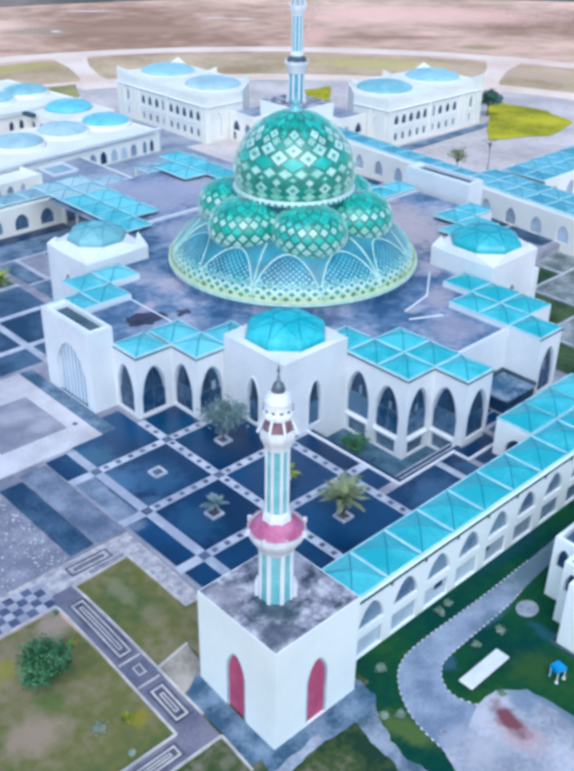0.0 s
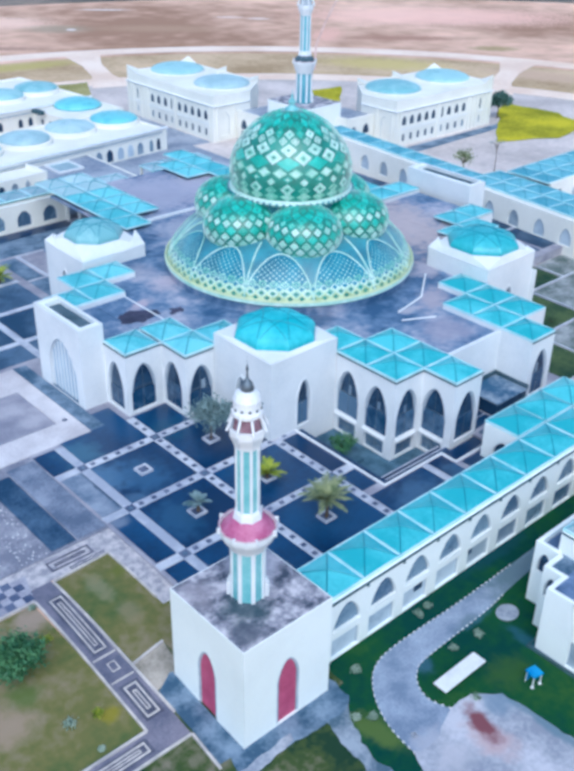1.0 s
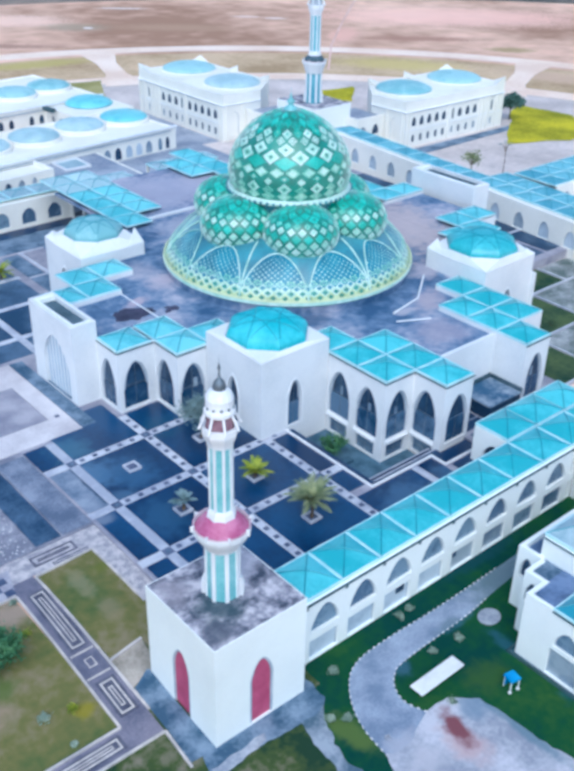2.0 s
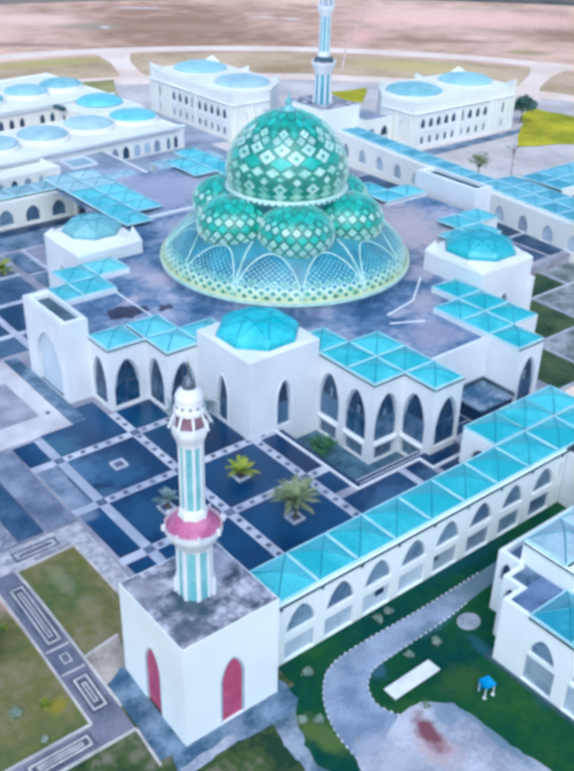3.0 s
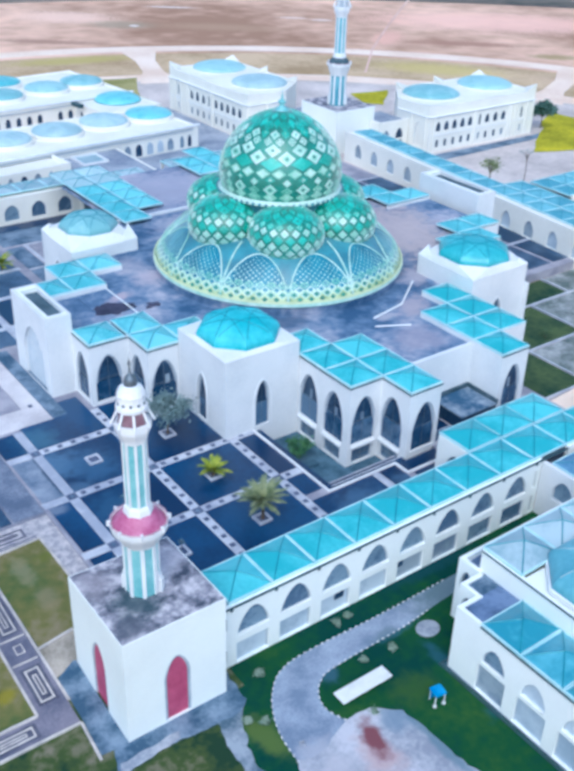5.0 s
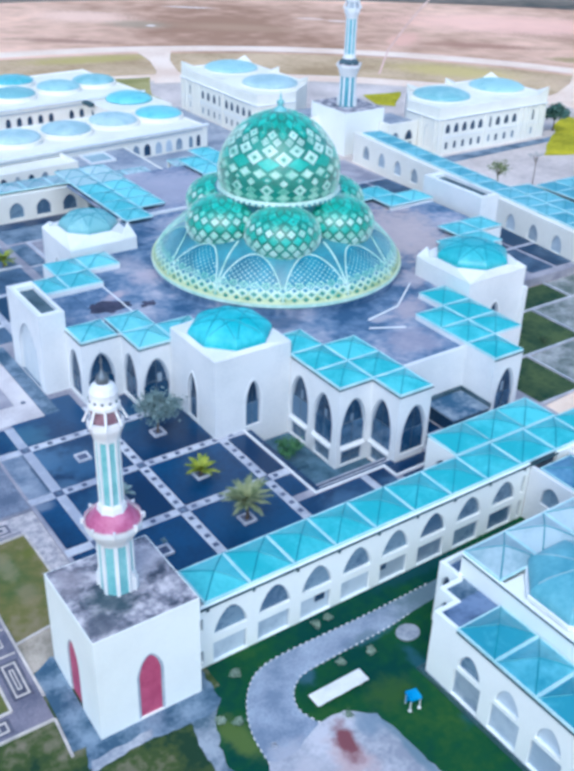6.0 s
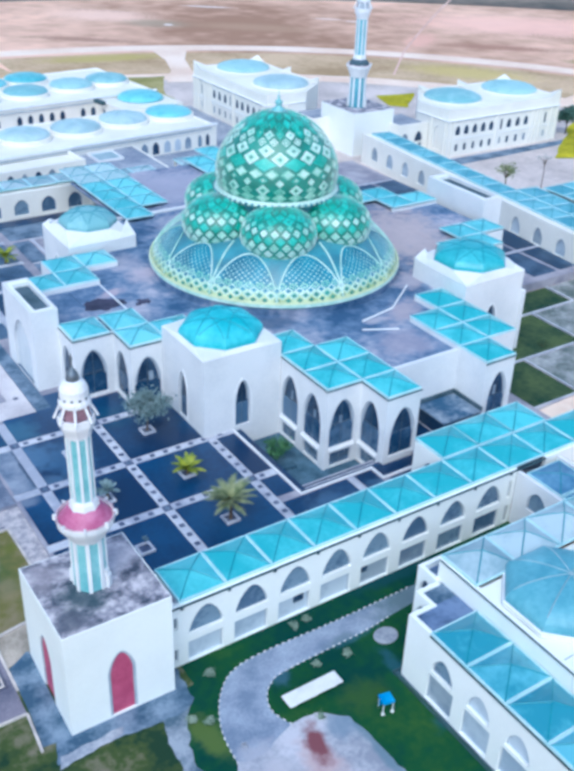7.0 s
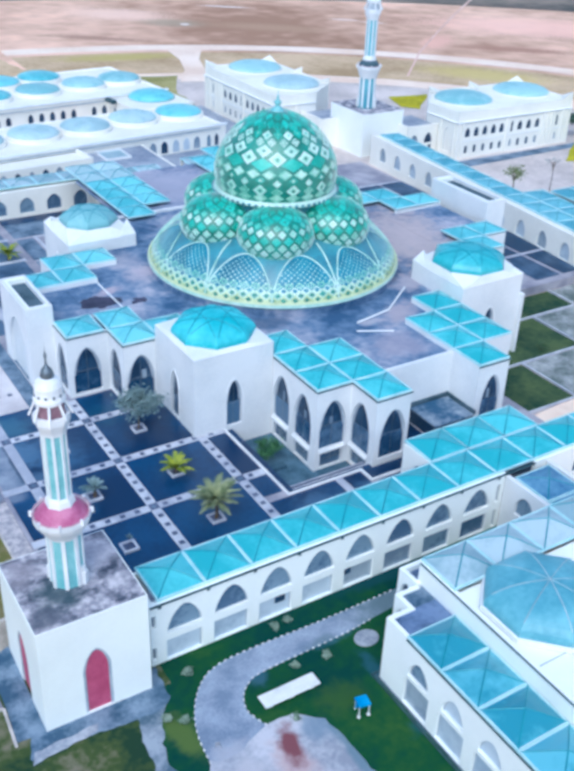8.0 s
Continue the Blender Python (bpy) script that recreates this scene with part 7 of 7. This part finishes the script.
def inlay_frame(parent, x0, y0, x1, y1, w=0.16, stone=None):
    """A flat rectangle line let into the walk, pale unless told otherwise."""
    for q in ((x0, y0, x1, y0 + w), (x0, y1 - w, x1, y1), (x0, y0 + w, x0 + w, y1 - w), (x1 - w, y0 + w, x1, y1 - w)):
        bm = bm_new()
        n = max(1, int((q[3] - q[1]) / 0.5))
        rows = []
        for k in range(n + 1):
            y = q[1] + (q[3] - q[1]) * k / n
            rows.append([bm.verts.new((x, y, height(x, y) + up)) for x, up in ((q[0], 0.0), (q[0], 0.11), (q[2], 0.11), (q[2], 0.0))])
        for a, b in zip(rows, rows[1:]):
            for e in range(3):
                bm.faces.new((a[e], b[e], b[e + 1], a[e + 1]))
        bm.faces.new(rows[0])
        bm.faces.new(rows[-1][::-1])
        bmesh.ops.recalc_face_normals(bm, faces=bm.faces)
        part("inlay_line", bm, stone or KERB, parent)


def dark_field(parent, x0, y0, x1, y1):
    bm = bm_new()
    n = max(1, int((y1 - y0) / 0.5))
    for k in range(n):
        a, b = y0 + (y1 - y0) * k / n, y0 + (y1 - y0) * (k + 1) / n
        bm.faces.new([bm.verts.new((x, y, height(x, y) + 0.075)) for x, y in ((x0, a), (x1, a), (x1, b), (x0, b))])
    part("dark_field", bm, WALK_DARK, parent)


for y0, y1 in ((41.6, 45.5), (49.2, 57.0)):
    dark_field(walk_a, 28.5, y0, 30.2, y1)
    inlay_frame(walk_a, 28.75, y0 + 0.25, 29.95, y1 - 0.25)
    inlay_frame(walk_a, 29.15, y0 + 0.9, 29.55, y1 - 0.9, 0.12)
for y in (46.0, 48.7):
    inlay_frame(walk_a, 28.2, y, 30.3, y + 0.16, 0.07)
inlay_frame(walk_a, 28.95, 47.0, 29.7, 48.0, 0.1)
for x1 in (27.6, 21.6, 15.6):
    dark_field(walk_a, x1 - 5.4, 39.1, x1, 40.5)
    inlay_frame(walk_a, x1 - 5.2, 39.3, x1 - 0.3, 40.3)
    inlay_frame(walk_a, x1 - 4.6, 39.62, x1 - 0.9, 39.98, 0.12)
inlay_frame(walk_a, 30.9, 59.9, 35.3, 61.3, 0.2, WALK_DARK)
inlay_frame(walk_a, 31.5, 60.4, 34.7, 60.8, 0.16, WALK_DARK)
inlay_frame(walk_a, 32.4, 59.15, 36.0, 59.55, 0.1, WALK_DARK)
# chequered walk
check = setting("chequered_walk", patch([(27.9, 57.75), (28.8, 61.1), (20, 61.3), (0, 61.3), (0, 57.7)], 0.08), CHECK_STONE, "chequered pale and dark paving walk", "path")
CHECK_ME = to_mesh("check_tile", boxed(-0.42, -0.42, -0.05, 0.42, 0.42, 0.012), INLAY)
for k in range(34):
    for j in range(4):
        x, y = 27.6 - 0.86 * k, 58.25 + 0.86 * j
        if (k + j) % 2 == 0:
            piece("check_tile", CHECK_ME, check, (x, y, height(x, y) + 0.085))
# pale chips scattered over the plaza
chips = bm_new()
for k in range(420):
    x, y = random.uniform(12, 37.6), random.uniform(62.4, 76.5)
    if 32 < x < 35:
        x -= 3.2
    a, s = random.uniform(0, 6.3), random.uniform(0.05, 0.13)
    vs = [chips.verts.new((x + s * math.cos(a + q), y + s * math.sin(a + q), DECK - 0.06)) for q in (0, 1.4, 3.0, 4.6)]
    lo = [chips.verts.new((v.co.x, v.co.y, DECK - 0.12)) for v in vs]
    chips.faces.new(vs)
    for e in range(4):
        chips.faces.new((lo[e], lo[(e + 1) % 4], vs[(e + 1) % 4], vs[e]))
tagged(new("stone_chips", to_mesh("stone_chips", chips, CHIP)), "small pale chips scattered on the grey plaza", "litter", "", "stuff")
# kerb stones along the drive
KS = to_mesh("drive_kerb_stone", boxed(-0.12, -0.05, -0.05, 0.12, 0.05, 0.1, bevel=0.02), CHIP)
drive_kerb = thing("drive_kerb", (44, 31, 0), "broken line of white kerb stones along the drive", "kerb")


def stones(line, gap=0.62):
    acc = 0.0
    for a, b in zip(line, line[1:]):
        L = math.dist(a, b)
        while acc < L:
            p = Vector(a).lerp(Vector(b), acc / L)
            piece("kerb_stone", KS, drive_kerb, (p.x, p.y, 0.05), math.degrees(math.atan2(b[1] - a[1], b[0] - a[0])) + random.uniform(-5, 5))
            acc += gap
        acc -= L


stones([p for p in OUTER if p[0] < 66])
stones([p for p in INNER if p[0] < 62])
# white slab bench and other small things on the lawn
slab = thing("garden_slab", (51, 29, 0), "long low white slab table on the lawn", "bench")
part("slab_top", boxed(48.4, 28.3, 0.42, 53.6, 29.65, 0.58, bevel=0.04), WHITE_SLAB, slab)
for x in (49.0, 51.0, 52.9):
    part("slab_leg", boxed(x - 0.25, 28.55, 0.0, x + 0.25, 29.4, 0.42), WHITE_SLAB, slab)
lamp = thing("blue_play_frame", (55.0, 24.4, 0), "small bright blue sheltered frame on thin pale legs on the lawn", "shelter")
part("canopy", prism(bm_new(), [(54.5, 24.2), (55.5, 24.0), (55.7, 25.0), (54.7, 25.2)], 1.1, 1.28), BLUE_PAINT, lamp)
part("back_panel", boxed(54.7, 24.9, 0.3, 55.6, 25.0, 1.1), BLUE_PAINT, lamp)
for x, y in ((54.55, 24.25), (55.4, 24.1), (54.75, 25.05), (55.55, 24.9)):
    part("leg", tube(bm_new(), [(x, y, 0), (x, y, 1.12)], 0.05, 5), TRIM, lamp)
for x, y in ((54.55, 24.25), (55.4, 24.1)):
    part("foot", lathe(bm_new(), [(0.16, 0.0), (0.16, 0.1), (0.05, 0.14)], 8, x, y), WHITE_SLAB, lamp)
setting("round_pad", prism(bm_new(), [(60.1 + 1.15 * math.cos(math.tau * k / 24), 30.9 + 0.95 * math.sin(math.tau * k / 24)) for k in range(24)], 0.0, 0.12), CONCRETE, "pale oval concrete pad on the lawn", "pavement")
pot = thing("drain_cover", (44.3, 26.9, 0), "small square concrete drain box in the grass", "drain")
part("rim", lathe(bm_new(), [(0.3, 0.0), (0.3, 0.25), (0.18, 0.25), (0.18, 0.1)], 4, 43.6, 27.4, 0.4), CONCRETE, pot)


def shrub(x, y, r, leaf, label):
    z = DECK if 78 < x < 90 else height(x, y)
    p = thing("low_shrub", (x, y, z), label, "shrub", "small lawn shrubs")
    for k in range(5):
        a = math.tau * k / 5
        part("stem", tube(bm_new(), [(x, y, z), (x + 0.5 * r * math.cos(a), y + 0.5 * r * math.sin(a), z + 0.7 * r)], 0.02, 4), BARK, p)
    bm = bm_new()
    for k in range(150):
        c = Vector((x, y, z + r * 0.45)) + Vector((random.gauss(0, 0.45), random.gauss(0, 0.45), abs(random.gauss(0, 0.35)))) * r
        u = Vector((random.gauss(0, 1), random.gauss(0, 1), random.gauss(0, 0.6))).normalized() * 0.13
        w = u.cross(Vector((random.gauss(0, 1), random.gauss(0, 1), 1))).normalized() * 0.06
        bm.faces.new([bm.verts.new(q) for q in (c - u, c + w, c + u, c - w)])
    part("foliage", bm, leaf, p)


for x, y, r in ((55.9, 30.9, 0.45), (53.8, 35.9, 0.4), (55.2, 36.1, 0.35), (44.8, 35.0, 0.45), (41.3, 31.5, 0.4), (42.4, 30.7, 0.35), (53.0, 31.2, 0.35), (50.2, 26.6, 0.3), (23.7, 44.9, 0.5), (24.5, 41.7, 0.25), (27.2, 56.9, 0.3)):
    shrub(x, y, r, PALE_LEAF, "small pale clipped shrub on the lawn")
for x, y, r in ((25.9, 44.4, 0.45), (26.4, 53.0, 0.4)):
    shrub(x, y, r, LIME_LEAF, "small yellow-green shrub on dry lawn")
shrub(112, 62.0, 1.0, LEAF, "dark shrub in a garden plot")
palm("palm", "lime-green young palm on the northern court", (57.0, 121.0, DECK), 0.7, 2.2, 18, LIME_LEAF, "courtyard palms")
# plants and kerbs in the small patio
for x, y, r in ((81.4, 53.6, 1.3), (80.2, 53.9, 1.0), (88.0, 48.9, 1.1)):
    shrub(x, y, r, TEAL_LEAF, "dark teal shrub in the small patio")
for q in ((79.2, 51.3, 82.7, 51.5),):
    panel(*q, MARBLE, courtyard, "marble_strip", DECK + 0.012, 0.05)
# yellow lawns far behind
setting("yellow_lawn", patch([(182, 125), (196, 118), (211, 121), (216, 132), (214, 147), (203, 140), (192, 132)], 0.12, 4, 0.8), YELLOW, "bright yellow-green lawn beyond the hall", "lawn")
setting("yellow_lawn", patch([(177.5, 178), (180.5, 174), (193, 186), (181, 189)], 0.12, 4, 0.8), YELLOW, "bright yellow-green lawn behind the far minaret", "lawn")
setting("olive_lawn", patch([(124, 204), (130, 201), (131, 214), (140, 232), (128, 236)], 0.12, 4, 0.8), OLIVE, "olive lawn between the far halls", "lawn")
# pipes on the flat roof
pipe = thing("roof_pipe", (88, 68, 9.6), "white pipe run bent across the flat roof", "pipe")
part("pipe_run", tube(bm_new(), [(83.4, 66.3, 9.75), (89.0, 67.5, 9.75), (95.0, 72.0, 9.75)], 0.13, 6), TRIM, pipe)
part("pipe_run", tube(bm_new(), [(82.0, 64.5, 9.75), (86.0, 62.5, 9.75)], 0.1, 6), TRIM, pipe)
